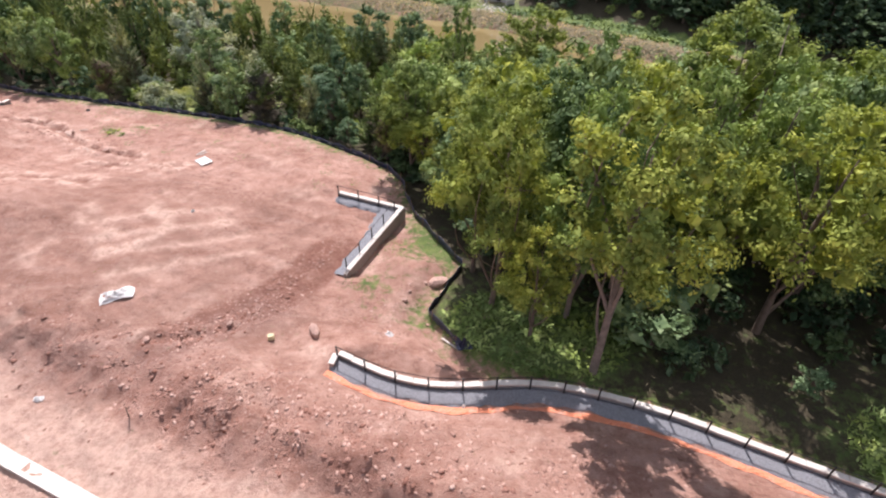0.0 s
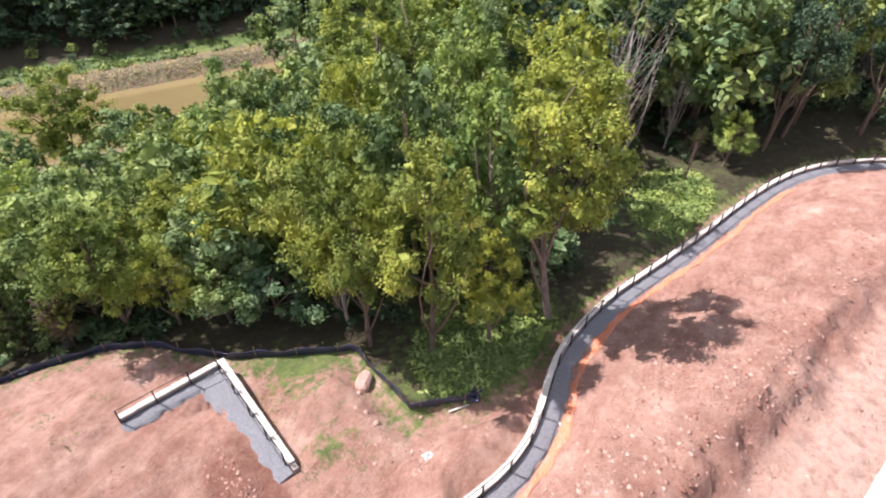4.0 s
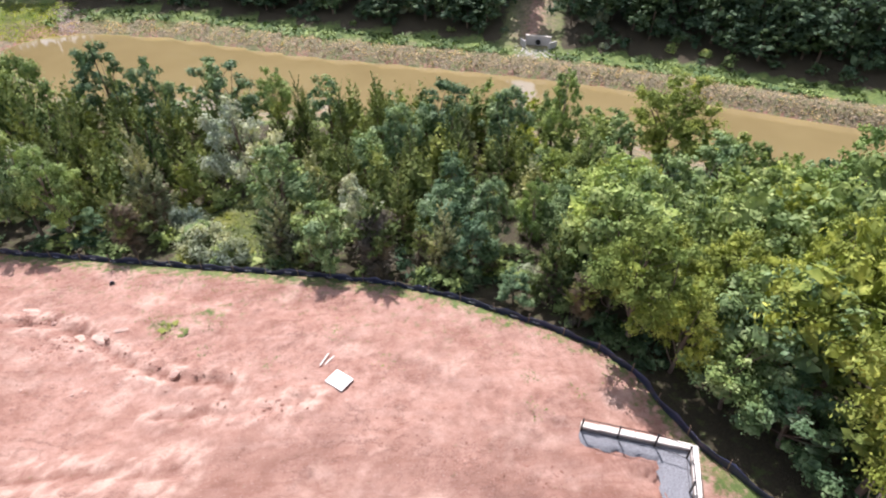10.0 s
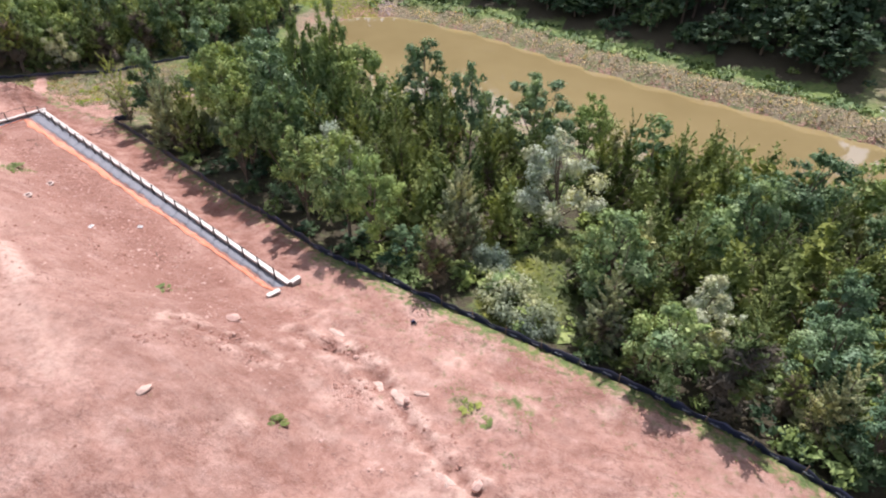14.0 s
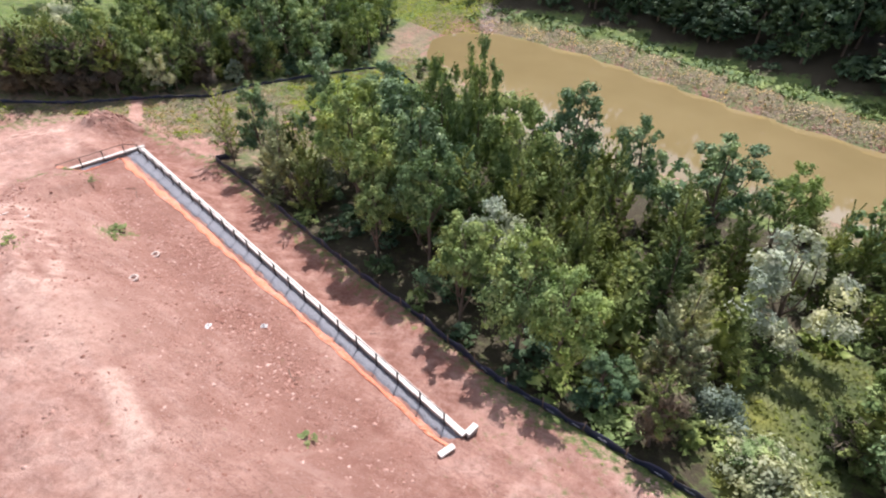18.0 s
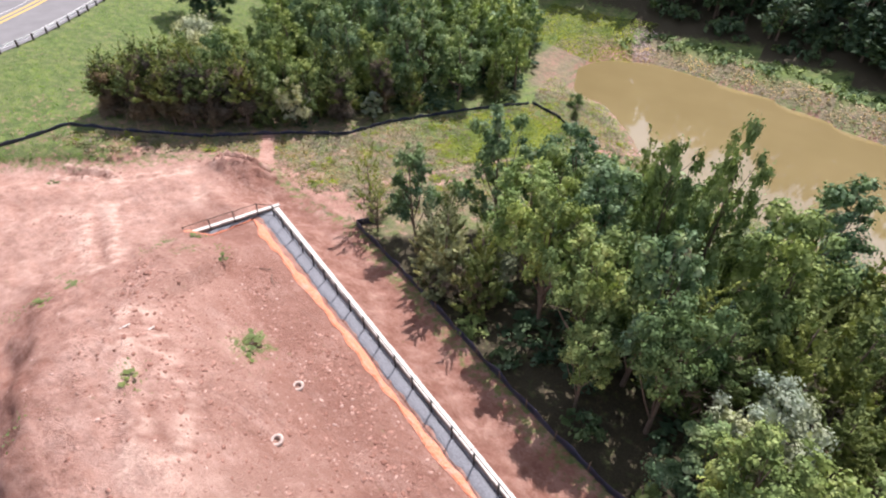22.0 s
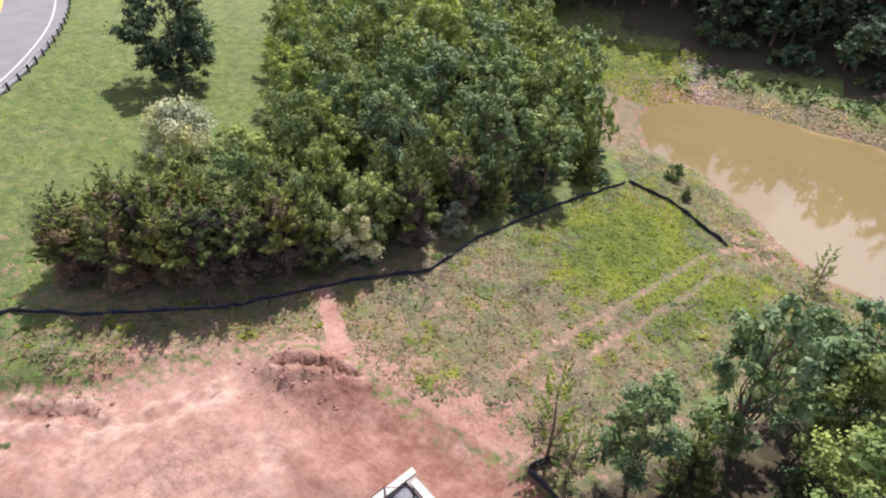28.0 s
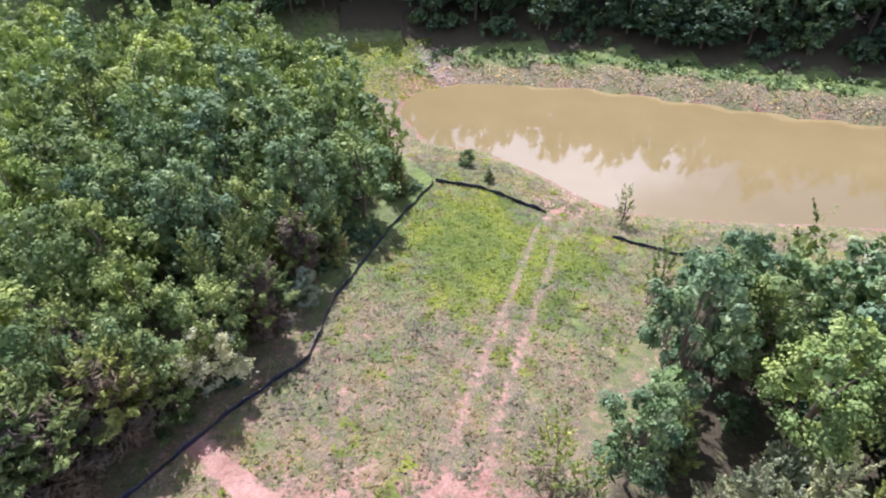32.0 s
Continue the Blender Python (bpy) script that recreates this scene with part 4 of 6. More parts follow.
model("dome", "shrub", 5.0, 6.6, 151, "silver", 9000, 0.24, "domed silvery grey-green shrub on the lawn", category="shrub", clumps=80)
model("great", "round", 18.0, 7.5, 140, "locust", 10500, 0.23, "very tall tree with a grey-brown trunk above the curved wall", bare=0.34, bark=GREYBARK, slim=0.6, clumps=120, forks=7, gap=0.25)
model("dead", "tall", 12.0, 6.0, 110, "dry", 0, 0.2, "bare pale grey dead tree", bare=0.4, bark=PALEBARK, clumps=90, forks=16)
model("snag", "round", 5.0, 3.0, 111, "dry", 0, 0.2, "small bare brown dead tree", bare=0.3, clumps=30, forks=8)

grown, roots, used = {}, {}, {}
WOODS = []      # trees too deep in the woods to tell apart: joined into one object below


def grown_model(kind, i):
    if (kind, i) not in grown:
        args, kw = MODELS[kind][i]
        grown[kind, i] = grow(*args, **kw)
    return grown[kind, i]


def place(kind, x, y, h, w):
    count = used.get(kind, 0)
    used[kind] = count + 1
    turn = random.Random(f"{kind}{count}").uniform(0, 360)
    return count % len(MODELS[kind]), pose(x, y, zg(x, y), 0, 0, turn) @ Matrix.Diagonal((w, w, h, 1))


def tree(kind, x, y, tall=None, wide=None):
    """Sets a tree of a kind, with its height and crown width in metres."""
    (_, mh, mw, *_), _ = MODELS[kind][0]
    h = (tall or mh) / mh
    i, m = place(kind, x, y, h, wide / mw if wide else h)
    if (kind, i) in roots:
        ob = copy_thing(roots[kind, i], m)
        ob.matrix_basis = m
        return ob
    bm, sets, bark, label, category = grown_model(kind, i)
    root = tagged(new(category), label, category)
    part("trunk", bm.copy(), bark, root, smooth=True)
    for lk, corners in sets.items():
        if lk.endswith("_core"):
            continue
        name = "lower_foliage" if lk == "twig" else "crown"
        if lk + "_core" in sets:
            corners = np.concatenate([corners, sets[lk + "_core"]])
        new(name, quads_mesh(name, corners, [LEAF[lk]])).parent = root
    root.matrix_basis = m
    roots[kind, i] = root
    return root


def wood(kind, x, y, tall=None, wide=None):
    """The same, but joined into the woods."""
    (_, mh, mw, *_), _ = MODELS[kind][0]
    h = (tall or mh) / mh
    i, m = place(kind, x, y, h, wide / mw if wide else h)
    WOODS.append((kind, i, m))


def scatter(poly, gap, chooser, seed, keep=None):
    """Trees over a patch, about gap metres apart."""
    rng = random.Random(seed)
    xs, ys = [p[0] for p in poly], [p[1] for p in poly]
    y, row = min(ys), 0
    while y < max(ys):
        x = min(xs) + (row % 2) * gap * 0.5
        while x < max(xs):
            a, b = x + rng.uniform(-0.38, 0.38) * gap, y + rng.uniform(-0.38, 0.38) * gap
            if inside(np.array([a]), np.array([b]), poly)[0] and (keep is None or keep(a, b)):
                chooser(rng, a, b)
            x += gap
        y += gap * 0.87
        row += 1


def weighted(rng, table):
    names, weights = zip(*table)
    return rng.choices(names, weights)[0]


# trees that stand out: kind, x, y, height, crown width
EAST_TREES = [("great", 8.9, 19.9, 17.0, 6.6), ("bright", 8.2, 24.6, 15.6, 5.4), ("locust", 3.4, 25.4, 13.6, 5.8), ("locust", 2.4, 29.0, 12.2, 4.8), ("locust", 3.8, 32.4, 13.4, 6.6), ("dead", 3.6, 31.4, 10.5, 3.6),
              ("oak", 9.4, 29.6, 15.4, 6.8), ("locust", 20.5, 24.0, 16.0, 8.0), ("locust", 7.6, 42.5, 11.4, 4.8), ("oak", 30.9, 55.4, 15.2, 9.0), ("bright", 16.0, 50.8, 12.8, 6.7), ("locust", 30.1, 37.0, 15.2, 9.0),
              ("oak", 4.0, 49.9, 7.9, 4.6), ("blue", 3.0, 55.0, 7.8, 5.0), ("oak", 10.4, 51.8, 9.0, 4.2), ("locust", 11.5, 68.9, 11.4, 8.4), ("blue", 11.4, 59.7, 8.9, 5.9), ("locust", 0.2, 47.0, 7.8, 4.5)]
EAST_TREES_2 = [("locust", 3.2, 43.9, 8.7, 4.7), ("blue", 2.5, 35.8, 5.0, 4.6), ("locust", -0.8, 41.6, 6.8, 4.0), ("bright", 2.6, 74.8, 10.6, 4.0), ("locust", 14.0, 36.5, 14.5, 6.5), ("bright", 15.5, 29.5, 15.5, 6.0),
                ("oak", 13.6, 43.6, 12.5, 6.0), ("oak", 8.6, 36.6, 13.0, 5.6), ("locust", 16.8, 27.0, 13.0, 5.0), ("blue", 0.8, 38.6, 6.4, 3.8), ("locust", 5.6, 22.6, 8.0, 4.2), ("bright", 22.0, 32.0, 16.0, 7.0)]
SOUTH_TREES = [("dead", 28.2, 21.2, 16.5, 7.5), ("stem", 30.0, 25.0, 13.0, 5.5), ("bright", 34.6, 11.6, 5.4, 3.4), ("dead", 37.0, 17.0, 9.0, 3.0), ("oak", 43.0, 12.0, 13.0, 5.5), ("oak", 24.0, 27.0, 12.0, 6.0),
               ("snag", 31.0, 14.5, 6.0, 3.0), ("oak", 46.0, 6.0, 13.0, 6.0), ("great", 23.0, 40.0, 18.0, 8.5), ("oak", 29.0, 33.0, 15.0, 7.0), ("stem", 39.0, 8.6, 13.5, 5.0), ("stem", 42.5, 7.0, 14.0, 5.0),
               ("stem", 45.0, 0.5, 14.0, 5.0), ("stem", 33.0, 29.0, 15.5, 6.0), ("stem", 37.5, 20.5, 15.5, 5.5), ("stem", 48.5, 9.0, 15.5, 5.5), ("stem", 44.0, 15.5, 15.0, 5.5)]
MID_TREES = [("silver", -29.8, 70.8, 9.2, 5.4), ("blue", -25.0, 60.4, 8.4, 4.8), ("silver", -19.4, 57.4, 6.8, 3.4), ("olive", -31.4, 57.8, 3.2, 4.2), ("olive", -33.5, 61.4, 2.8, 3.4), ("olive", -29.2, 56.6, 2.2, 3.0), ("palecedar", -36.1, 62.6, 9.6, 4.4), ("blue", -32.0, 58.6, 2.4, 2.6),
             ("cedar", -41.2, 63.0, 5.3, 2.4), ("blue", -39.4, 60.2, 3.6, 3.0), ("cedar", -26.6, 62.4, 6.2, 3.8), ("cedar", -22.4, 60.2, 6.0, 3.6), ("cedar", -19.9, 64.9, 7.6, 3.6), ("cedar", -14.6, 65.3, 7.9, 3.6), ("cedar", -10.3, 64.8, 8.1, 3.8),
             ("blue", -12.4, 57.1, 6.2, 4.0), ("blue", -8.8, 57.3, 6.3, 3.4), ("oak", -3.0, 55.3, 6.5, 4.6), ("cedar", -16.1, 58.9, 6.7, 3.4), ("blue", -11.4, 60.6, 7.0, 3.4), ("cedar", 1.3, 63.7, 8.1, 5.0), ("bright", -5.9, 55.9, 6.8, 2.6), ("blue", -8.8, 48.9, 3.2, 2.2)]
BACK_TREES = [("cedar", -24.8, 77.7, 9.4, 2.8), ("cedar", -27.2, 76.8, 9.2, 3.0), ("cedar", -20.6, 75.6, 9.0, 2.8), ("cedar", -17.0, 75.9, 9.0, 3.2), ("blue", -9.9, 77.2, 9.0, 5.4), ("blue", -3.6, 73.8, 8.9, 4.8), ("cedar", -36.9, 74.6, 9.6, 3.8), ("cedar", -42.4, 77.6, 10.0, 4.0),
              ("blue", -47.9, 86.6, 11.0, 5.8), ("blue", -34.0, 83.8, 9.9, 6.0), ("blue", -41.4, 83.9, 10.3, 4.0), ("bright", -28.8, 85.2, 8.2, 4.4), ("cedar", -32.8, 75.6, 9.4, 3.8), ("cedar", -5.0, 68.0, 7.5, 4.0), ("blue", -15.0, 71.0, 8.0, 4.0), ("cedar", -10.0, 71.0, 8.0, 3.6)]
WEST_TREES = [("sparse", -79.2, 75.2, 7.0, 2.4), ("sparse", -77.9, 74.4, 5.0, 1.8), ("blue", -75.0, 75.8, 8.6, 3.6), ("palecedar", -69.2, 71.2, 8.4, 4.2), ("blue", -70.0, 80.4, 11.8, 4.8), ("blue", -65.6, 84.2, 10.6, 5.4), ("bright", -65.8, 76.2, 10.4, 5.6),
              ("cedar", -66.4, 71.0, 8.4, 3.2), ("front", -62.4, 72.2, 11.4, 5.0), ("blue", -60.6, 77.2, 11.4, 6.0), ("oak", -57.2, 78.6, 13.6, 3.8), ("oak", -54.6, 79.0, 15.0, 4.2), ("blue", -56.0, 70.2, 11.8, 4.8), ("front", -53.8, 67.6, 10.0, 4.4),
              ("oak", -49.9, 77.1, 11.8, 6.0), ("silver", -48.7, 67.6, 7.8, 4.4), ("cedar", -43.2, 68.4, 9.8, 3.6), ("cedar", -48.6, 71.8, 10.4, 4.4), ("cedar", -45.8, 73.6, 9.4, 3.8)]
WEST_TREES_2 = [("oak", -45.2, 62.0, 9.4, 4.8), ("bright", -42.2, 61.0, 8.6, 4.0), ("front", -59.0, 69.6, 10.6, 4.6), ("palecedar", -71.6, 72.8, 6.8, 3.2), ("snag", -70.8, 73.4, 3.6, 2.4), ("olive", -52.0, 85.6, 6.4, 6.4), ("cedar", -37.2, 68.8, 8.8, 4.0), ("cedar", -72.4, 76.6, 6.0, 2.6),
                ("sparse", -63.5, 102.8, 4.2, 1.8), ("bush", -76.4, 115.0, 2.2, 2.2), ("cedar", -74.9, 110.6, 1.9, 1.2), ("blue", -50.4, 65.0, 5.6, 3.6), ("oak", -65.6, 80.4, 9.4, 4.6), ("sparse", -67.4, 88.6, 7.6, 2.2), ("olive", -67.2, 74.0, 4.6, 3.6)]
GROVE_TREES = [("solo", -130.2, 101.0, 11.5, 9.0), ("dome", -118.8, 89.8, 5.6, 6.6), ("brown", -112.0, 74.0, 6.6, 3.6), ("brown", -109.7, 75.0, 7.2, 3.4), ("brown", -107.4, 76.4, 8.0, 3.6), ("brown", -110.4, 72.8, 6.6, 2.8), ("brown", -107.2, 74.1, 7.4, 3.0), ("brown", -104.9, 75.8, 7.6, 3.2),
               ("brown", -105.4, 79.0, 8.6, 4.0), ("cedar", -101.8, 81.6, 8.4, 3.8), ("oak", -99.8, 82.8, 7.4, 4.2), ("oak", -96.0, 85.6, 7.0, 3.6), ("silver", -96.6, 84.4, 5.6, 3.0), ("brown", -93.8, 88.6, 7.6, 3.4), ("brown", -92.2, 94.0, 8.0, 3.0), ("cedar", -90.2, 96.8, 6.8, 2.8), ("silver", -92.0, 91.6, 3.2, 2.4)]
GROVE_ROW = [("brown", -103.2, 76.8, 8.4, 3.8), ("brown", -101.7, 78.7, 8.6, 4.0), ("brown", -100.0, 80.7, 8.2, 3.8), ("cedar", -98.6, 82.7, 7.6, 3.8), ("oak", -103.0, 80.8, 8.6, 4.6), ("brown", -106.2, 77.4, 8.8, 4.0), ("cedar", -104.0, 78.8, 9.2, 4.0), ("oak", -108.4, 80.6, 7.6, 4.4), ("brown", -109.4, 76.8, 8.2, 4.0)]
GROVE_TREES_2 = [("blue", -88.0, 103.4, 9.4, 5.2), ("cedar", -84.6, 107.4, 6.6, 2.8), ("oak", -102.3, 90.3, 10.0, 5.6), ("blue", -98.7, 94.1, 10.5, 5.6), ("blue", -99.0, 104.8, 11.5, 6.4), ("blue", -93.6, 104.6, 12.0, 6.0), ("bright", -110.0, 96.2, 11.0, 5.6), ("oak", -106.3, 84.7, 8.0, 5.0),
                 ("oak", -106.6, 91.0, 9.4, 5.0), ("blue", -101.0, 99.4, 11.4, 5.6), ("blue", -97.6, 113.9, 12.2, 6.8), ("bright", -105.3, 116.9, 13.0, 8.0), ("oak", -111.3, 111.9, 11.8, 7.0), ("blue", -92.6, 98.6, 10.2, 5.0), ("cedar", -95.2, 90.4, 9.0, 3.8), ("oak", -90.0, 109.6, 11.0, 5.6)]
STANDING = EAST_TREES + EAST_TREES_2 + SOUTH_TREES + MID_TREES + BACK_TREES + WEST_TREES + WEST_TREES_2 + GROVE_TREES + GROVE_ROW + GROVE_TREES_2
for row in STANDING:
    tree(*row)
TAKEN = [(r[1], r[2], (0.62 if r[0] in ("silver", "olive", "dead") else 0.36) * r[4] + (1.5 if r[0] == "brown" else 0.9)) for r in STANDING]


def free(x, y):
    return all((x - a) ** 2 + (y - b) ** 2 > r * r for a, b, r in TAKEN)


def belt_choice(rng, x, y):
    depth = float(to_line(np.array([x]), np.array([y]), FENCE)[0])
    if x > -4:
        k = weighted(rng, (("locust", 2.2), ("oak", 6), ("bright", 1.2), ("blue", 2.2)))
        tall = rng.uniform(9.0, 14.0) if depth > 6 else rng.uniform(6.0, 10.0)
        tall *= 1 - 0.55 * float(step(44, 62, y)) + 0.25 * float(step(30, 45, x))
    elif x > -48:
        k = weighted(rng, (("cedar", 11), ("blue", 2.2), ("oak", 0.6), ("silver", 0.3), ("palecedar", 1.2)) if depth > 4.6 else (("brown", 6), ("cedar", 3), ("blue", 1.6), ("palecedar", 0.6)))
        tall = rng.uniform(4.2, 8.0) if x > -42 else rng.uniform(5.5, 9.2)
    else:
        k = weighted(rng, (("oak", 3), ("blue", 3.4), ("cedar", 4))) if depth > 4.5 else weighted(rng, (("front", 4), ("cedar", 2)))
        tall = rng.uniform(6.5, 11.5) if depth > 4.5 else rng.uniform(6.5, 9.5)
    (_, mh, mw, *_), _ = MODELS[k][0]
    s = tall / mh
    near = depth < 6 or (x < -45 and depth < 11)
    if not near and rng.random() < (0.5 if x > 45 else 0.22):
        return
    (tree if near else wood)(k, x, y, tall, mw * s * rng.uniform(0.92, 1.2) * (0.8 if k == "front" else 1.0))


BELT = [(p[0] + 0.3, p[1] + 1.3) for p in FENCE[5:-2]] + [(-76.5, 75.5), (-67.0, 87.0), (-44.0, 87.0), (-36.0, 91.0), (-10.0, 87.0), (10.0, 78.0), (28.0, 65.0), (50.0, 52.0), (80.0, 40.0), (84.0, -6.0), (58.0, -6.0), (47.0, 3.0), (40.0, 12.0), (32.0, 18.0), (22.0, 22.0), (10.0, 25.5), (3.0, 30.0), (0.0, 40.0)]
CLEARING = [(-36.0, 76.0), (-27.0, 74.0), (-23.0, 84.0), (-30.0, 90.0), (-35.0, 86.0)]
GLADE = [(-33.4, 57.2), (-27.6, 56.2), (-25.4, 62.0), (-22.8, 70.0), (-26.6, 70.4), (-29.6, 66.4), (-32.0, 63.4)]


def back_of_fence(x, y):
    if inside(np.array([x]), np.array([y]), GLADE)[0]:
        return False
    if float(to_line(np.array([x]), np.array([y]), [(-78.5, 74.0), (-66.5, 88.5)])[0]) < 3.6:
        return False
    return float(to_line(np.array([x]), np.array([y]), FENCE)[0]) > (1.5 if x < -47 else 1.2)


scatter(BELT, 3.0, belt_choice, 3, lambda x, y: free(x, y) and back_of_fence(x, y) and not inside(np.array([x]), np.array([y]), CLEARING)[0])


def grove_choice(rng, x, y):
    k = weighted(rng, (("oak", 4), ("blue", 4), ("cedar", 3.5), ("bright", 2.5), ("palecedar", 1.2), ("silver", 0.5)) if y < 98 else (("oak", 6), ("blue", 3), ("bright", 3)))
    (_, mh, mw, *_), _ = MODELS[k][0]
    if x < -98 and y < 85:
        k = "brown"
    tall = rng.uniform(5.5, 11.5) if k != "brown" else rng.uniform(6.5, 8.5)
    (_, mh, mw, *_), _ = MODELS[k][0]
    near = y < 106
    (tree if near else wood)(k, x, y, tall, mw * tall / mh * rng.uniform(0.78, 1.08))


GROVE = [(-108.0, 73.0), (-101.6, 76.4), (-96.2, 83.2), (-92.2, 87.4), (-91.0, 92.0), (-86.2, 101.8), (-81.8, 110.4), (-86.0, 119.0), (-90.0, 132.0), (-104.0, 140.0), (-136.0, 134.0), (-124.5, 110.5), (-112.5, 98.0), (-105.5, 91.0), (-102.5, 85.0), (-107.5, 79.0)]
scatter(GROVE, 3.1, grove_choice, 5, lambda x, y: free(x, y) and float(to_line(np.array([x]), np.array([y]), WEST_FENCE)[0]) > 2.9)


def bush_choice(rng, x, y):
    # thickets bring painted shade, by leaf colour, to the foot of the belt
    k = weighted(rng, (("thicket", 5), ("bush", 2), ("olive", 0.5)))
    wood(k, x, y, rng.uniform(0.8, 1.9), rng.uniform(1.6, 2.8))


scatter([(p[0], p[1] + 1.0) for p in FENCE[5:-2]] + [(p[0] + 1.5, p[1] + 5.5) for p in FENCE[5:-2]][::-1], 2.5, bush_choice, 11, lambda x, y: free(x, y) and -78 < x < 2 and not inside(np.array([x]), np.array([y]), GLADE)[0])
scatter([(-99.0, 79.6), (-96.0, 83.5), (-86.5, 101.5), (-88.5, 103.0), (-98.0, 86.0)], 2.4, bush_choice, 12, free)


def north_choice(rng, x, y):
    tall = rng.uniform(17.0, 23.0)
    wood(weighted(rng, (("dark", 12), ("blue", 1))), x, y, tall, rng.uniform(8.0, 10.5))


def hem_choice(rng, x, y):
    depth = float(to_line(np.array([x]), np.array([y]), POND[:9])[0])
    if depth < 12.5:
        # dark-leaved thickets colour in the shade in front of the tall trees
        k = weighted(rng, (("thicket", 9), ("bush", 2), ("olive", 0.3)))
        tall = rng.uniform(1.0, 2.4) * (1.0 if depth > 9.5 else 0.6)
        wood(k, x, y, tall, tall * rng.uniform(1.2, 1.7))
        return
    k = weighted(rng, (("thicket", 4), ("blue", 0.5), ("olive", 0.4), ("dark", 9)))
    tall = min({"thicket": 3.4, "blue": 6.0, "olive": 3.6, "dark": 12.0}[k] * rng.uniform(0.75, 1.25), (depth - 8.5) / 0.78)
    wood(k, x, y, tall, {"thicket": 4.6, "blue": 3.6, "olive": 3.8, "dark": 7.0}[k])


NORTH = [(-80.0, 170.0), (-51.0, 159.5), (-26.0, 146.5), (-8.0, 139.0), (10.5, 131.0), (15.0, 147.0), (-26.0, 165.0), (-52.0, 178.0), (-84.0, 188.0)]
NORTH2 = [(20.0, 127.0), (42.0, 113.0), (59.0, 103.0), (83.0, 88.0), (106.0, 73.0), (118.0, 88.0), (43.0, 139.0), (25.0, 147.0)]
scatter(NORTH, 6.8, north_choice, 7)
scatter(NORTH2, 6.8, north_choice, 8)
scatter([(-126.0, 152.0), (-106.0, 157.0), (-94.0, 162.0), (-81.0, 165.0), (-86.0, 188.0), (-148.0, 178.0)], 6.2, north_choice, 9)
scatter([(-78.0, 154.5), (-54.0, 145.5), (-29.0, 132.5), (-10.0, 125.0), (7.5, 117.0), (10.0, 131.0), (-8.0, 138.5), (-26.0, 146.0), (-51.0, 159.0), (-80.0, 170.0)], 3.7, hem_choice, 13)
scatter([(15.8, 113.0), (36.0, 100.0), (52.0, 90.0), (70.0, 78.0), (96.0, 62.0), (104.0, 73.0), (80.0, 88.0), (41.0, 113.0), (19.0, 127.0)], 3.7, hem_choice, 14)


for x, y, h in ((-98.0, 159.0, 12.0), (-93.0, 161.5, 13.0), (-88.5, 163.5, 14.0), (-84.0, 164.5, 14.0), (-80.0, 164.0, 13.0), (-102.5, 155.5, 11.0), (-76.0, 162.5, 13.0)):
    wood("dark", x, y, h, 7.5)


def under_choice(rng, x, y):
    # the understory's shade is carried by the thickets' dark leaf colour
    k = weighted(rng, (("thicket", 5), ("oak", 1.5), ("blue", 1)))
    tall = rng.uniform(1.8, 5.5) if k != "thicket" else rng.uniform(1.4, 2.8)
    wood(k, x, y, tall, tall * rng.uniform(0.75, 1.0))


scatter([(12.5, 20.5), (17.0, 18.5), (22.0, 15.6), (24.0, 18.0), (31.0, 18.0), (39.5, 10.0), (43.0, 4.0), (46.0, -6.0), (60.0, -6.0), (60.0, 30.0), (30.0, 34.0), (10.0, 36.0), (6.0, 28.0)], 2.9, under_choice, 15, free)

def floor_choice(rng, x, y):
    # thickets where the floor is coloured as shaded, plain bushes elsewhere
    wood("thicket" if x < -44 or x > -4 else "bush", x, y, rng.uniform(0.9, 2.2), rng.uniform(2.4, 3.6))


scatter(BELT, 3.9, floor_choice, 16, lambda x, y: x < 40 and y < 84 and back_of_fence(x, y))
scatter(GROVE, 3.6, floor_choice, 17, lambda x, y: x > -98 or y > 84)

# the woods, joined
slot_names = sorted({lk.replace("_core", "") for (k, i, _) in WOODS for lk in grown_model(k, i)[1]})
all_c, all_s = [], []
for k, i, m in WOODS:
    r, t = np.array(m.to_3x3()), np.array(m.translation)
    for lk, corners in grown_model(k, i)[1].items():
        if "_core" in lk:
            keep, grow_by = corners[::4], 2.2 if k == "dark" else 1.7
            mid = keep.mean(1, keepdims=True)
        else:
            near = m.translation.y < 98 and k != "dark"
            keep, grow_by = (corners[::3], 1.15) if near and -8 < m.translation.x < 16 and m.translation.y < 54 else (corners[::5], 1.4) if near and m.translation.x < 34 and m.translation.y < 62 else (corners[::6 if m.translation.x < 8 else 9], 1.6 if m.translation.x < 8 else 1.9) if near else (corners[::6], 1.55)
            mid = keep.mean(1, keepdims=True)
        big = mid + (keep - mid) * grow_by
        all_c.append(big @ r.T + t)
        all_s.append(np.full(len(keep), slot_names.index(lk.replace("_core", "")), np.int32))
woods = tagged(new("woods", quads_mesh("woods", np.concatenate(all_c), [LEAF[n] for n in slot_names], np.concatenate(all_s))), "dense green and dark woodland behind the nearer trees", "woods", kind="stuff")
bm = bmesh.new()
for k, i, m in WOODS:
    if k in ("dark", "oak", "blue", "locust", "bright"):
        base, top = m.translation, m @ Vector((0, 0, MODELS[k][i][0][1] * 0.6))
        tube(bm, [tuple(base - Vector((0, 0, 0.3))), tuple((base + top) / 2), tuple(top)], [0.22, 0.16, 0.08], 5)
part("trunks", bm, BARK, woods)


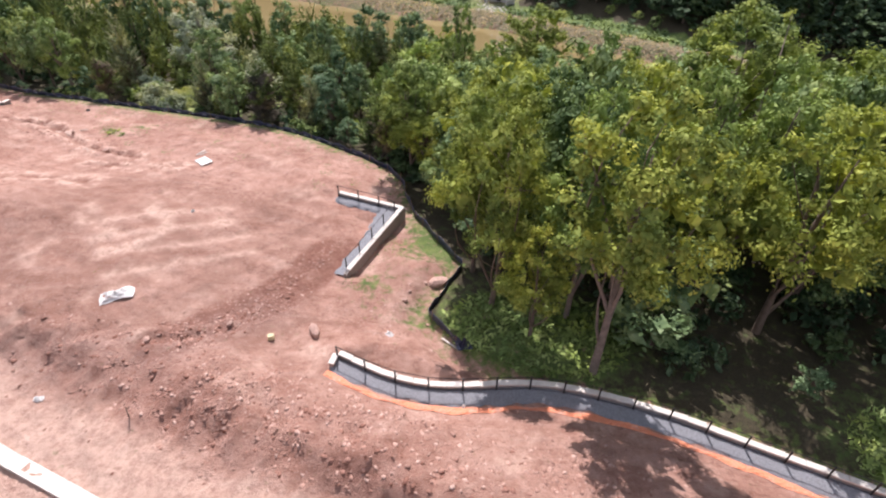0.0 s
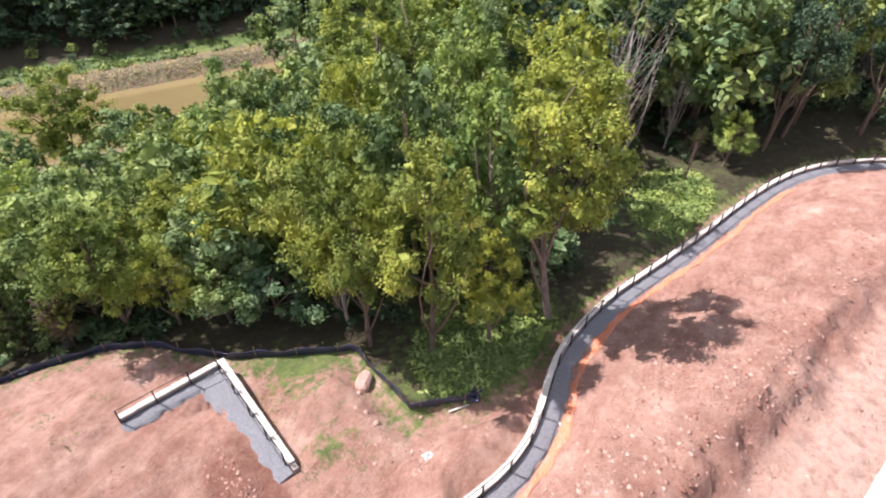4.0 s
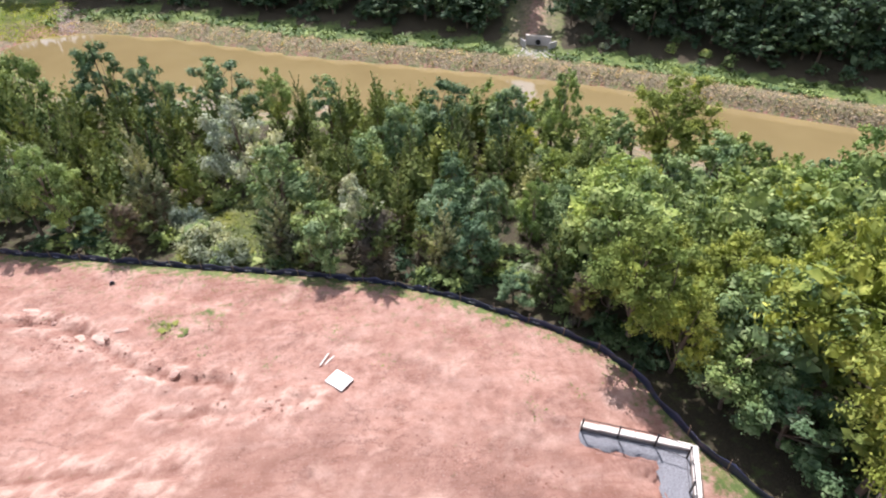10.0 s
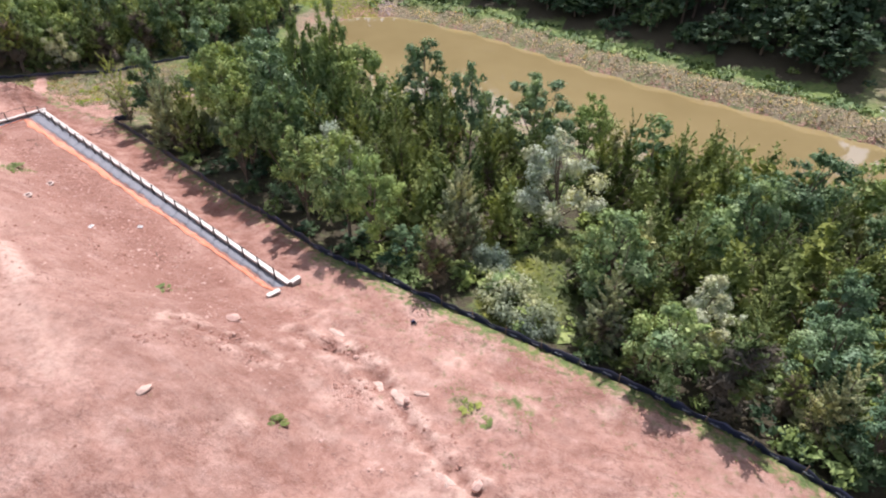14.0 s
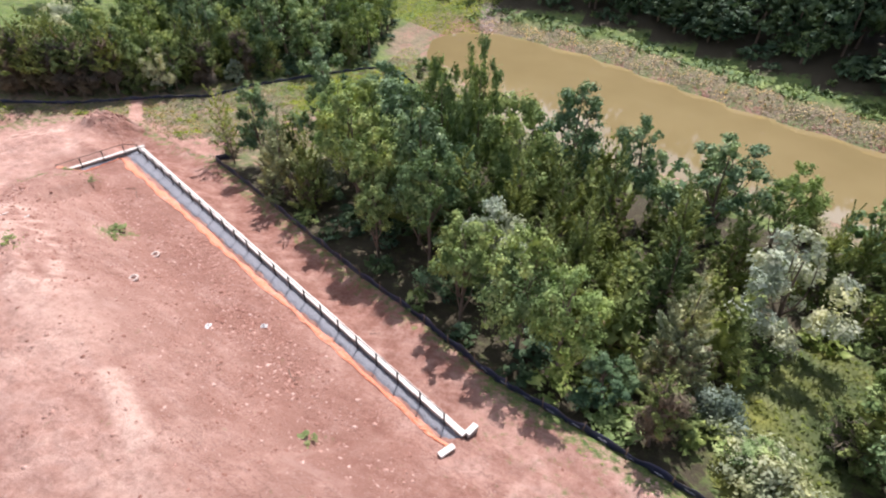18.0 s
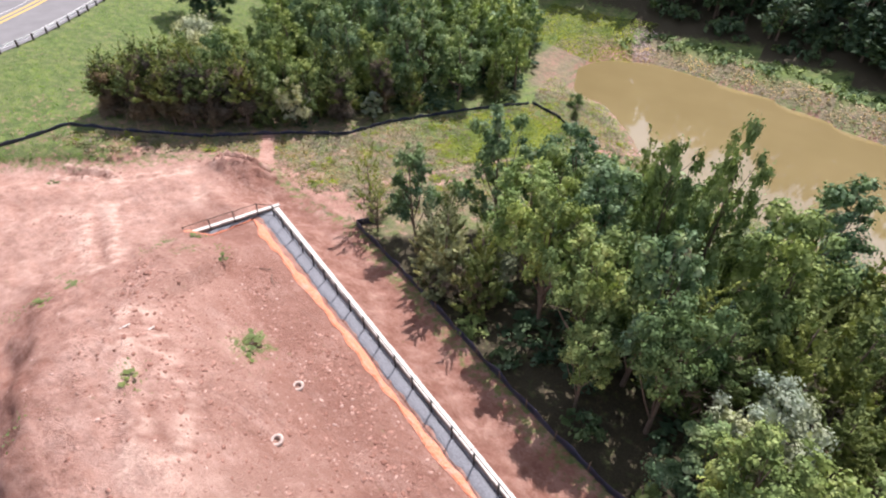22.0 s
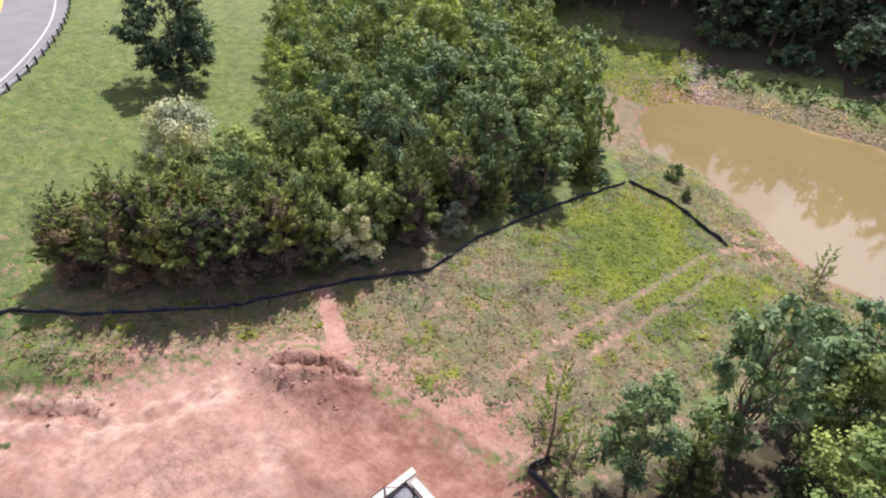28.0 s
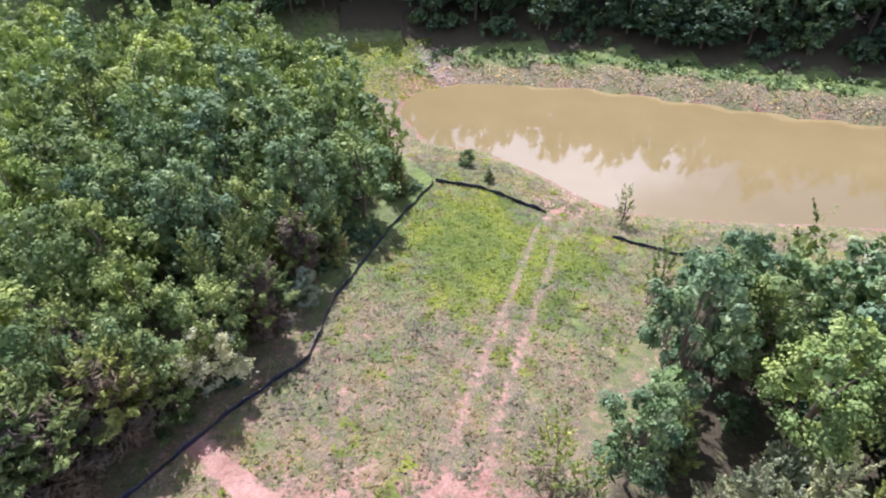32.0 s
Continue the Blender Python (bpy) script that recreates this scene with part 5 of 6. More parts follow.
# ---- walls with railings ----
def wall_blocks(name, line, cap_top, foot, label, tilt=0.0):
    """A low retaining wall of stacked blocks with pale cap stones; a gravel strip, a railing and orange fabric lie behind it."""
    root = tagged(new(name), label, "retaining wall", kind="structure")
    rng = random.Random(name)
    base = smooth_line(line, 2) if len(line) > 3 else line
    # body
    bm = bmesh.new()
    a, b = offset(base, 0.13), offset(base, -0.13)
    rows = [[bm.verts.new((x, y, foot if low else float(cap_top(x)) - 0.1)) for x, y in side] for side, low in ((a, True), (a, False), (b, False), (b, True))]
    for r, s in zip(rows, rows[1:]):
        for i in range(len(base) - 1):
            bm.faces.new((r[i], r[i + 1], s[i + 1], s[i]))
    for i in (0, -1):
        bm.faces.new([r[i] for r in rows])
    bmesh.ops.recalc_face_normals(bm, faces=bm.faces[:])
    part("wall_body", bm, BLOCK, root)
    # cap stones
    bm = bmesh.new()
    box(bm, Matrix(), 0.9, 0.34, 0.11, 0.012)
    cap = bpy.data.meshes.new("cap_stone")
    bm.to_mesh(cap)
    bm.free()
    cap.materials.append(CONCRETE)
    for x, y, h in along(base, 0.915, 0.46):
        ob = new("cap_stone", cap)
        ob.parent = root
        ob.matrix_basis = pose(x + rng.uniform(-0.015, 0.015), y + rng.uniform(-0.015, 0.015), float(cap_top(x)) - 0.045 + rng.uniform(-0.008, 0.008), 0, 0, math.degrees(h) + rng.uniform(-1.2, 1.2))
    return root, base


def resample(line, n):
    """n points at even steps along a line."""
    total = sum(math.dist(a, b) for a, b in zip(line, line[1:]))
    pts = [(x, y) for x, y, _ in along(line, total / (n - 1) * 0.999999)]
    return pts[:n]


def railing(line, cap_top, gap=1.83, tall=1.12, label="black metal railing on top of the block wall"):
    root = tagged(new("railing"), label, "railing", group="railings on the block walls")
    spots = along(line, gap, 0.05)
    bm = bmesh.new()
    box(bm, pose(0, 0, tall / 2), 0.075, 0.075, tall, 0.006)
    post = bpy.data.meshes.new("post")
    bm.to_mesh(post)
    bm.free()
    post.materials.append(BLACKM)
    for x, y, h in spots:
        ob = new("post", post)
        ob.parent = root
        ob.matrix_basis = pose(x, y, float(cap_top(x)) - 0.36, 0, 0, math.degrees(h))
    for name, z, r in (("top_rail", tall - 0.03, 0.022), ("bottom_rail", 0.12, 0.014)):
        bm = bmesh.new()
        tube(bm, [(x, y, float(cap_top(x)) - 0.36 + z) for x, y, _ in spots], [r] * len(spots), 5)
        part(name, bm, BLACKM, root)
    return root


def gravel_strip(line, near, wide, cap_top, label):
    """Loose grey stone behind the wall, with an uneven edge."""
    rng = random.Random(label)
    total = sum(math.dist(a, b) for a, b in zip(line, line[1:]))
    n = int(total / 0.3)
    bm = bmesh.new()
    rows = []
    for k in range(5):
        pts = resample(offset(line, near + (wide - near) * k / 4), n)
        row = []
        for i, (x, y) in enumerate(pts):
            wob = (0.12 * math.sin(i * 0.23 + 1) + 0.1 * math.sin(i * 0.61) + 0.12 * math.sin(i * 1.37)) * (1 if k == 4 else 0.5) if k > 2 else 0
            z = float(cap_top(x)) - 0.27 - 0.03 * k + rng.uniform(-0.03, 0.03) - (0.22 if k == 4 else 0)
            row.append(bm.verts.new((x + wob * 0.6 + rng.uniform(-0.04, 0.04), y - wob + rng.uniform(-0.04, 0.04), z)))
        rows.append(row)
    for r, s in zip(rows, rows[1:]):
        for i in range(min(len(r), len(s)) - 1):
            bm.faces.new((r[i], r[i + 1], s[i + 1], s[i]))
    bmesh.ops.recalc_face_normals(bm, faces=bm.faces[:])
    if sum(f.normal.z for f in bm.faces) < 0:
        bmesh.ops.reverse_faces(bm, faces=bm.faces[:])
    return tagged(part("gravel_strip", bm, GRAVEL, smooth=True), label, "gravel", kind="stuff")


def orange_strip(line, at, label, wide=0.52, wander=1.0):
    """A crumpled strip of orange fabric, here and there under soil."""
    rng = random.Random(label)
    total = sum(math.dist(a, b) for a, b in zip(line, line[1:]))
    n = int(total / 0.16)
    bm = bmesh.new()
    rows = []
    mid = [sum(a * math.sin(i * 0.16 * f + p) for a, f, p in ((0.06, 0.35, 1.0), (0.05, 1.1, 2.0), (0.04, 3.1, 0.3))) for i in range(n)]
    span = [0.8 + 0.2 * math.sin(i * 0.16 * 0.8 + 2) + 0.14 * math.sin(i * 0.16 * 2.7) for i in range(n)]
    for k in range(5):
        base, side = resample(offset(line, at), n), resample(offset(line, at + 1.0), n)
        row = []
        for i in range(min(len(base), len(side))):
            o = mid[i] * wander + wide * span[i] * (k / 4 - 0.5)
            x, y = base[i][0] + (side[i][0] - base[i][0]) * o, base[i][1] + (side[i][1] - base[i][1]) * o
            row.append((x, y, 0.03 + rng.uniform(0, 0.05) + (0.03 if 0 < k < 4 else -0.03)))
        zs = surface(np.array([p[0] for p in row]), np.array([p[1] for p in row]))
        rows.append([bm.verts.new((x, y, z + h)) for (x, y, h), z in zip(row, zs)])
    for r, s in zip(rows, rows[1:]):
        for i in range(min(len(r), len(s)) - 1):
            bm.faces.new((r[i], r[i + 1], s[i + 1], s[i]))
    bmesh.ops.recalc_face_normals(bm, faces=bm.faces[:])
    return tagged(part("orange_fabric", bm, ORANGE), label, "fabric")


wa, la = wall_blocks("wall_a", WALL_A, TOP_A, -1.5, "low block retaining wall with pale cap stones at a corner")
railing(offset(WALL_A, -0.24), TOP_A, label="black metal railing along the corner wall")
gravel_strip(WALL_A, -0.15, -1.05, TOP_A, "grey gravel behind the corner wall")
wb, lb = wall_blocks("wall_b", WALL_B, TOP_B, -1.8, "long curved block retaining wall with pale cap stones")
railing(offset(WALL_B_LINE, -0.24), TOP_B, label="black metal railing along the curved wall")
gravel_strip(WALL_B_LINE, -0.15, -1.3, TOP_B, "grey gravel behind the curved wall")
orange_strip([p for p in WALL_B_LINE if p[0] < 33], -1.4, "crumpled orange mesh fabric along the curved wall's gravel")
wc, lc = wall_blocks("wall_c", WALL_C, TOP_C, -1.8, "straight block retaining wall with pale cap stones")
railing(offset(WALL_C, -0.24), TOP_C, label="black metal railing along the straight wall")
gravel_strip(WALL_C, -0.15, -0.82, TOP_C, "grey gravel behind the straight wall")
orange_strip(WALL_C, -0.98, "crumpled orange mesh fabric along the straight wall's gravel", 0.36, 0.5)


# ---- silt fences ----
def silt_fence(line, label, tall=0.62):
    root = tagged(new("silt_fence"), label, "silt fence", group="silt fences")
    rng = random.Random(label)
    pts = along(line, 0.45)
    bm = bmesh.new()
    prev = None
    for i, (x, y, h) in enumerate(pts):
        z = zg(x, y)
        sag = 0.06 * math.sin(i * 1.4) + rng.uniform(-0.05, 0.05)
        w = 0.07 * math.sin(i * 0.9) + rng.uniform(-0.04, 0.04)
        nx_, ny_ = -math.sin(h), math.cos(h)
        col = [bm.verts.new((x + nx_ * (w * k), y + ny_ * (w * k), z - 0.08 + (tall + sag) * k)) for k in (0, 0.35, 0.7, 1.0)]
        if prev:
            for k in range(3):
                bm.faces.new((prev[k], col[k], col[k + 1], prev[k + 1]))
        prev = col
    ob = part("fabric", bm, SILT, root, smooth=True)
    mod = ob.modifiers.new("thick", "SOLIDIFY")
    mod.thickness = 0.015
    bm = bmesh.new()
    box(bm, pose(0, 0, 0.42), 0.045, 0.045, 0.95, 0.005)
    stake = bpy.data.meshes.new("stake")
    bm.to_mesh(stake)
    bm.free()
    stake.materials.append(WOODST)
    for x, y, h in along(line, 2.4, 0.6):
        o = new("stake", stake)
        o.parent = root
        o.matrix_basis = pose(x - math.sin(h) * 0.08, y + math.cos(h) * 0.08, zg(x, y), rng.uniform(-5, 5), rng.uniform(-5, 5), math.degrees(h))
    return root


fence = silt_fence(FENCE, "long black silt fence with stakes along the trees")
PRINT = plain("faded_print", (0.34, 0.36, 0.44), 0.6, vary=0.4, scale=8)
bm = bmesh.new()
for k in range(5):
    box(bm, pose(-0.2 + 0.1 * k, 0, 0.03 * math.sin(2.2 * k)), 0.085, 0.008, 0.07 + 0.05 * (k % 2))
mark = bpy.data.meshes.new("printed_mark")
bm.to_mesh(mark)
bm.free()
mark.materials.append(PRINT)
for x, y, h in along(FENCE, 1.5, 0.4):
    if -47 < x < -7:
        ob = new("printed_mark", mark)
        ob.parent = fence
        ob.matrix_basis = pose(x + math.sin(h) * 0.1, y - math.cos(h) * 0.1, zg(x, y) + 0.3, 0, 0, math.degrees(h)) if math.cos(h) > 0 else pose(x - math.sin(h) * 0.1, y + math.cos(h) * 0.1, zg(x, y) + 0.3, 0, 0, math.degrees(h))
silt_fence(WEST_FENCE, "black silt fence below the cedar grove", 0.42)
silt_fence(POND_FENCE, "black silt fence across the meadow by the pond", 0.5)
silt_fence(POND_FENCE_EAST, "sagging black silt fence along the pond's shore", 0.45)

# ---- guard rail ----
rail = tagged(new("guard_rail"), "galvanised steel guard rail on dark posts by the road", "guard rail")
bm = bmesh.new()
box(bm, pose(0, 0, 0.38), 0.16, 0.2, 0.8, 0.01)
post = bpy.data.meshes.new("post")
bm.to_mesh(post)
bm.free()
post.materials.append(POSTW)
for x, y, h in along(edge, 2.5, 40):
    ob = new("post", post)
    ob.parent = rail
    ob.matrix_basis = pose(x, y, 3.0, 0, 0, math.degrees(h))
bm = bmesh.new()
rl = offset(edge, 0.16)
cols = []
for x, y in rl:
    cols.append([bm.verts.new((x, y, 3.0 + z)) for z in (0.42, 0.5, 0.57, 0.65, 0.73)])
for k, c in enumerate(cols):
    c[1].co += Vector((-0.05, -0.03, 0))
    c[3].co += Vector((-0.05, -0.03, 0))
for a, b in zip(cols, cols[1:]):
    for k in range(4):
        bm.faces.new((a[k], b[k], b[k + 1], a[k + 1]))
ob = part("rail", bm, STEEL, rail)
mod = ob.modifiers.new("thick", "SOLIDIFY")
mod.thickness = 0.012


# ---- stones and clods ----
def stone_shapes():
    """A few rough stone shapes: corner arrays and faces of a cut cube."""
    shapes = []
    for s in range(6):
        bm = bmesh.new()
        bmesh.ops.create_icosphere(bm, subdivisions=1, radius=0.5)
        rng = random.Random(s)
        for v in bm.verts:
            v.co *= rng.uniform(0.6, 1.25)
            v.co.z *= 0.62
        bm.verts.index_update()
        shapes.append((np.array([v.co[:] for v in bm.verts]), np.array([[v.index for v in f.verts] for f in bm.faces])))
        bm.free()
    return shapes


STONES = stone_shapes()
PEBBLES = []
for s in range(6):
    rp = np.random.default_rng(s + 40)
    PEBBLES.append((np.array([(0.5, 0, 0), (-0.5, 0, 0), (0, 0.5, 0), (0, -0.5, 0), (0, 0, 0.4), (0, 0, -0.4)]) + rp.normal(size=(6, 3)) * 0.1,
                    np.array([(0, 2, 4), (2, 1, 4), (1, 3, 4), (3, 0, 4), (2, 0, 5), (1, 2, 5), (3, 1, 5), (0, 3, 5)])))


def stones(name, spots, material, label, category, seed=0):
    """Many loose stones in one mesh; spots: x, y and size."""
    rng = np.random.default_rng(seed)
    verts, tris, n = [], [], 0
    zs = surface(spots[:, 0], spots[:, 1])
    for (x, y, s), z in zip(spots, zs):
        v, f = (STONES if s > 0.11 else PEBBLES)[rng.integers(6)]
        a = rng.random() * 6.283
        c, q = math.cos(a), math.sin(a)
        stretch = np.array([1, rng.uniform(0.6, 1.0), rng.uniform(0.6, 1.1)]) * s
        w = v * stretch
        w = np.stack([w[:, 0] * c - w[:, 1] * q + x, w[:, 0] * q + w[:, 1] * c + y, w[:, 2] + z - 0.08 * s], 1)
        verts.append(w)
        tris.append(f + n)
        n += len(v)
    verts, tris = np.concatenate(verts), np.concatenate(tris)
    me = bpy.data.meshes.new(name)
    me.vertices.add(len(verts))
    me.vertices.foreach_set("co", verts.astype(np.float32).ravel())
    me.loops.add(tris.size)
    me.loops.foreach_set("vertex_index", tris.ravel())
    me.polygons.add(len(tris))
    me.polygons.foreach_set("loop_start", np.arange(0, tris.size, 3))
    me.update(calc_edges=True)
    me.materials.append(material)
    return tagged(new(name, me), label, category, kind="stuff")


def island_stone(name, dark, mid, light):
    n = Nodes(name)
    isl = n.t.nodes.new("ShaderNodeNewGeometry").outputs["Random Per Island"]
    grain = n.noise(n.world_place(), 9, 5, 0.7)
    col = n.ramp(n.maths("ADD", n.maths("MULTIPLY", isl, 0.7), n.maths("MULTIPLY", grain, 0.3)), (0.1, dark), (0.55, mid), (0.95, light))
    n.bump(grain, 0.6, 0.04)
    return n.done(col, 0.92)


RUBBLE = island_stone("pink_rubble", (0.30, 0.165, 0.125), (0.44, 0.27, 0.215), (0.60, 0.42, 0.35))
DARKCLOD = island_stone("dark_clods", (0.225, 0.1, 0.07), (0.325, 0.168, 0.125), (0.48, 0.29, 0.228))
GREYSTONE = island_stone("pale_riprap", (0.26, 0.19, 0.16), (0.42, 0.32, 0.28), (0.6, 0.5, 0.45))


def band(rng, line, n, spread, lo, hi, power=2.5):
    """Random spots about a line, small sizes the commonest."""
    pts = np.array(line, float)
    seg = rng.integers(0, len(pts) - 1, n)
    t = rng.random((n, 1))
    p = pts[seg] * (1 - t) + pts[seg + 1] * t + rng.normal(size=(n, 2)) * spread
    return np.column_stack([p, lo + (hi - lo) * rng.random(n) ** power])


def off_walls(s):
    keep = inside(s[:, 0], s[:, 1], SITE)
    for wall in (WALL_A, WALL_B_LINE, WALL_C):
        keep &= to_line(s[:, 0], s[:, 1], wall) > 1.9
    return s[keep]


rg = np.random.default_rng(4)
CREST = [(-24.0, 21.5), (-16.0, 18.6), (-10.0, 16.4), (-4.0, 13.6), (4.0, 9.8), (12.0, 6.4), (24.0, 1.2)]
spots = np.concatenate([
    band(rg, CREST, 3400, 1.9, 0.05, 0.36, 5), band(rg, [(-12.0, 17.5), (-6.0, 16.5), (1.0, 14.5), (10.0, 11.0)], 2600, 1.7, 0.05, 0.36, 5),
    band(rg, [(-7.2, 30.4), (-8.6, 28.0), (-10.4, 25.4), (-13.0, 22.4), (-15.0, 20.7)], 1100, 0.9, 0.05, 0.3, 5), band(rg, [(-4.0, 26.0), (-1.5, 22.0)], 160, 1.5, 0.06, 0.4, 3)])
stones("rubble", off_walls(spots), RUBBLE, "loose pink rubble on the berm above the curved wall", "rubble", 1)
spots = np.concatenate([
    band(rg, [(-84.0, 64.0), (-70.0, 58.5), (-60.0, 54.5), (-48.0, 50.0)], 2000, 2.0, 0.04, 0.34, 4.5), band(rg, [(-84.0, 58.0), (-70.0, 53.0), (-55.0, 48.0)], 1500, 3.4, 0.035, 0.3, 4.5),
    band(rg, [(-48.0, 48.6), (-44.0, 48.0), (-38.0, 46.0), (-32.0, 43.0)], 700, 1.3, 0.05, 0.34, 4), band(rg, [(-37.0, 54.4), (-36.0, 54.9)], 26, 0.5, 0.15, 0.4, 1.5)])
stones("rubble", off_walls(spots), RUBBLE, "loose pink stones scattered on the clay fill", "rubble", 2)
spots = np.column_stack([rg.uniform(-112, 42, 30000), rg.uniform(4, 74, 30000), 0.03 + 0.2 * rg.random(30000) ** 8])
spots = spots[waves(spots[:, 0], spots[:, 1], 6.0, 3) + 0.7 * waves(spots[:, 0], spots[:, 1], 2.2, 8) > 0.25]
spots = np.concatenate([spots, band(rg, [(-84.0, 62.0), (-70.0, 57.0), (-60.0, 53.0), (-48.0, 49.0)], 1500, 2.2, 0.05, 0.36, 3.5), band(rg, [(-80.0, 56.0), (-66.0, 51.0), (-52.0, 46.6)], 900, 2.6, 0.05, 0.34, 4), band(rg, [(-79.0, 62.6), (-72.0, 60.8), (-67.0, 59.2), (-60.0, 55.6), (-54.0, 52.6)], 1100, 0.9, 0.08, 0.42, 2.6), band(rg, [(-84.0, 58.6), (-78.0, 55.8), (-70.0, 53.4)], 500, 1.3, 0.08, 0.45, 3), band(rg, RUSTY_BANK, 900, 0.8, 0.05, 0.32, 4), band(rg, CREST, 1500, 1.3, 0.06, 0.4, 3.5), band(rg, [(-30.0, 40.6), (-24.5, 40.4), (-22.0, 41.2), (-14.0, 36.0), (-9.0, 35.0)], 300, 0.8, 0.05, 0.3, 4), band(rg, [(-42.5, 49.5), (-38.5, 49.2), (-33.0, 45.2), (-27.0, 42.6)], 320, 0.5, 0.05, 0.32, 4),
                        band(rg, [(-94.5, 72.3), (-91.2, 75.0)], 420, 1.2, 0.08, 0.42, 3.0), band(rg, [(-47.8, 43.9), (-46.0, 45.2), (-44.5, 46.1)], 120, 0.2, 0.06, 0.34, 3), band(rg, [(-41.0, 50.4), (-40.2, 49.2)], 50, 0.3, 0.06, 0.36, 3), band(rg, [(-38.6, 47.2), (-36.6, 46.0)], 80, 0.3, 0.06, 0.36, 3), band(rg, [(-105.0, 66.3), (-102.0, 67.0)], 90, 0.6, 0.08, 0.4, 2.5), band(rg, [(-98.0, 61.0), (-90.0, 58.0)], 120, 1.2, 0.07, 0.35, 3),
                        band(rg, [(-16.8, 20.8), (-13.6, 21.4), (-12.2, 22.2)], 80, 0.35, 0.08, 0.4, 2), band(rg, [(-48.0, 46.5), (-42.0, 46.8)], 90, 0.25, 0.07, 0.3, 2)])
stones("clods", off_walls(spots), DARKCLOD, "dark red clods and lumps of clay on the graded ground", "clods", 3)
# riprap where the inlet meets the pond, and along the far shore
spots = np.concatenate([band(rg, [(-77.0, 149.0), (-76.5, 143.5), (-74.5, 140.6)], 420, 1.0, 0.2, 0.75, 1.5), band(rg, [(-70.6, 106.5), (-66.5, 109.5)], 120, 0.9, 0.12, 0.45, 2)])
stones("riprap", spots, GREYSTONE, "pinkish riprap stones spilling into the pond", "riprap", 4)
spots = np.concatenate([band(rg, [(7.8, 112.4), (13.2, 110.4)], 220, 0.9, 0.15, 0.5, 1.5)])
stones("riprap", spots, island_stone("white_riprap", (0.4, 0.38, 0.36), (0.58, 0.56, 0.53), (0.75, 0.73, 0.7)), "white riprap apron below the outlet pipe", "riprap", 5)
spots = np.concatenate([band(rg, POND[:9], 900, 0.35, 0.12, 0.5, 2), band(rg, POND[16:] + POND[:1], 160, 0.3, 0.08, 0.25, 2)])
tuss = band(rg, offset(POND[:9], 1.0), 1300, 0.5, 0.15, 0.5, 2.0)
stones("tussocks", tuss[to_line(tuss[:, 0], tuss[:, 1], [(7.8, 112.4), (13.2, 110.4)]) > 1.8], island_stone("brown_tussock", (0.35, 0.265, 0.2), (0.42, 0.335, 0.255), (0.48, 0.395, 0.31)), "brown tussocks of dry reed on the far bank", "reeds", 8)
stones("shore_clods", spots, DARKCLOD, "eroded clay lumps along the pond's edge", "clods", 6)


# ---- grass, reeds and brambles ----
def blades(name, spots, tall, wide, material, label, category, seed, lean=1.5):
    """Tufts: upright leaf-shaped quads at x, y spots."""
    rng = np.random.default_rng(seed)
    n = len(spots)
    z = surface(spots[:, 0], spots[:, 1])
    s = (0.5 + rng.random((n, 1))) * tall
    up = unit(np.column_stack([rng.normal(size=n) * lean, rng.normal(size=n) * lean, np.ones(n)])) * s
    a = rng.random(n) * 6.283
    side = np.column_stack([np.cos(a), np.sin(a), np.zeros(n)]) * s * wide
    base = np.column_stack([spots, z - 0.03])
    corners = np.stack([base, base + up * 0.55 + side, base + up, base + up * 0.5 - side], 1)
    face = np.cross(corners[:, 2] - corners[:, 0], corners[:, 3] - corners[:, 1])
    corners[face[:, 2] < 0] = corners[face[:, 2] < 0][:, ::-1]
    sward = unit(0.25 * unit(np.where(face[:, 2:] < 0, -face, face)) + np.array([0, 0, 1.0]) + 0.16 * rng.normal(size=(n, 3)))
    return tagged(new(name, quads_mesh(name, corners, [material], normals=sward)), label, category, kind="stuff")


def spread(rng, n, x0, x1, y0, y1, keep):
    p = np.column_stack([rng.uniform(x0, x1, n), rng.uniform(y0, y1, n)])
    return p[keep(p[:, 0], p[:, 1])]


MEADOW = [(-112.0, 66.5), (-104.5, 67.2), (-99.5, 73.5), (-93.5, 76.6), (-88.0, 75.6), (-80.0, 76.0), (-67.0, 89.0), (-46.0, 90.5), (-46.0, 97.0), (-63.0, 103.0), (-67.0, 108.0), (-72.0, 116.0), (-79.0, 121.0), (-83.0, 118.0), (-80.6, 110.0), (-90.0, 92.0), (-95.6, 82.5), (-108.0, 70.8)]


def on_meadow(x, y):
    track = np.minimum(to_line(x, y, TRACK1), to_line(x, y, TRACK2))
    return inside(x, y, MEADOW) & (track > 0.34 + 0.2 * waves(x, y, 2.3, 8)) & (to_line(x, y, [(-96.8, 80.4), (-94.6, 78.1), (-92.7, 76.2)]) > 0.7)


def lime_zone(x, y):
    return 1.5 * np.exp(-((x + 78.5) / 5.5) ** 2 - ((y - 99) / 8.5) ** 2) + 0.6 * np.exp(-((x + 70) / 5) ** 2 - ((y - 96) / 4) ** 2) + 0.5 * waves(x, y, 8, 2) + 0.35 * waves(x, y, 2.2, 5)


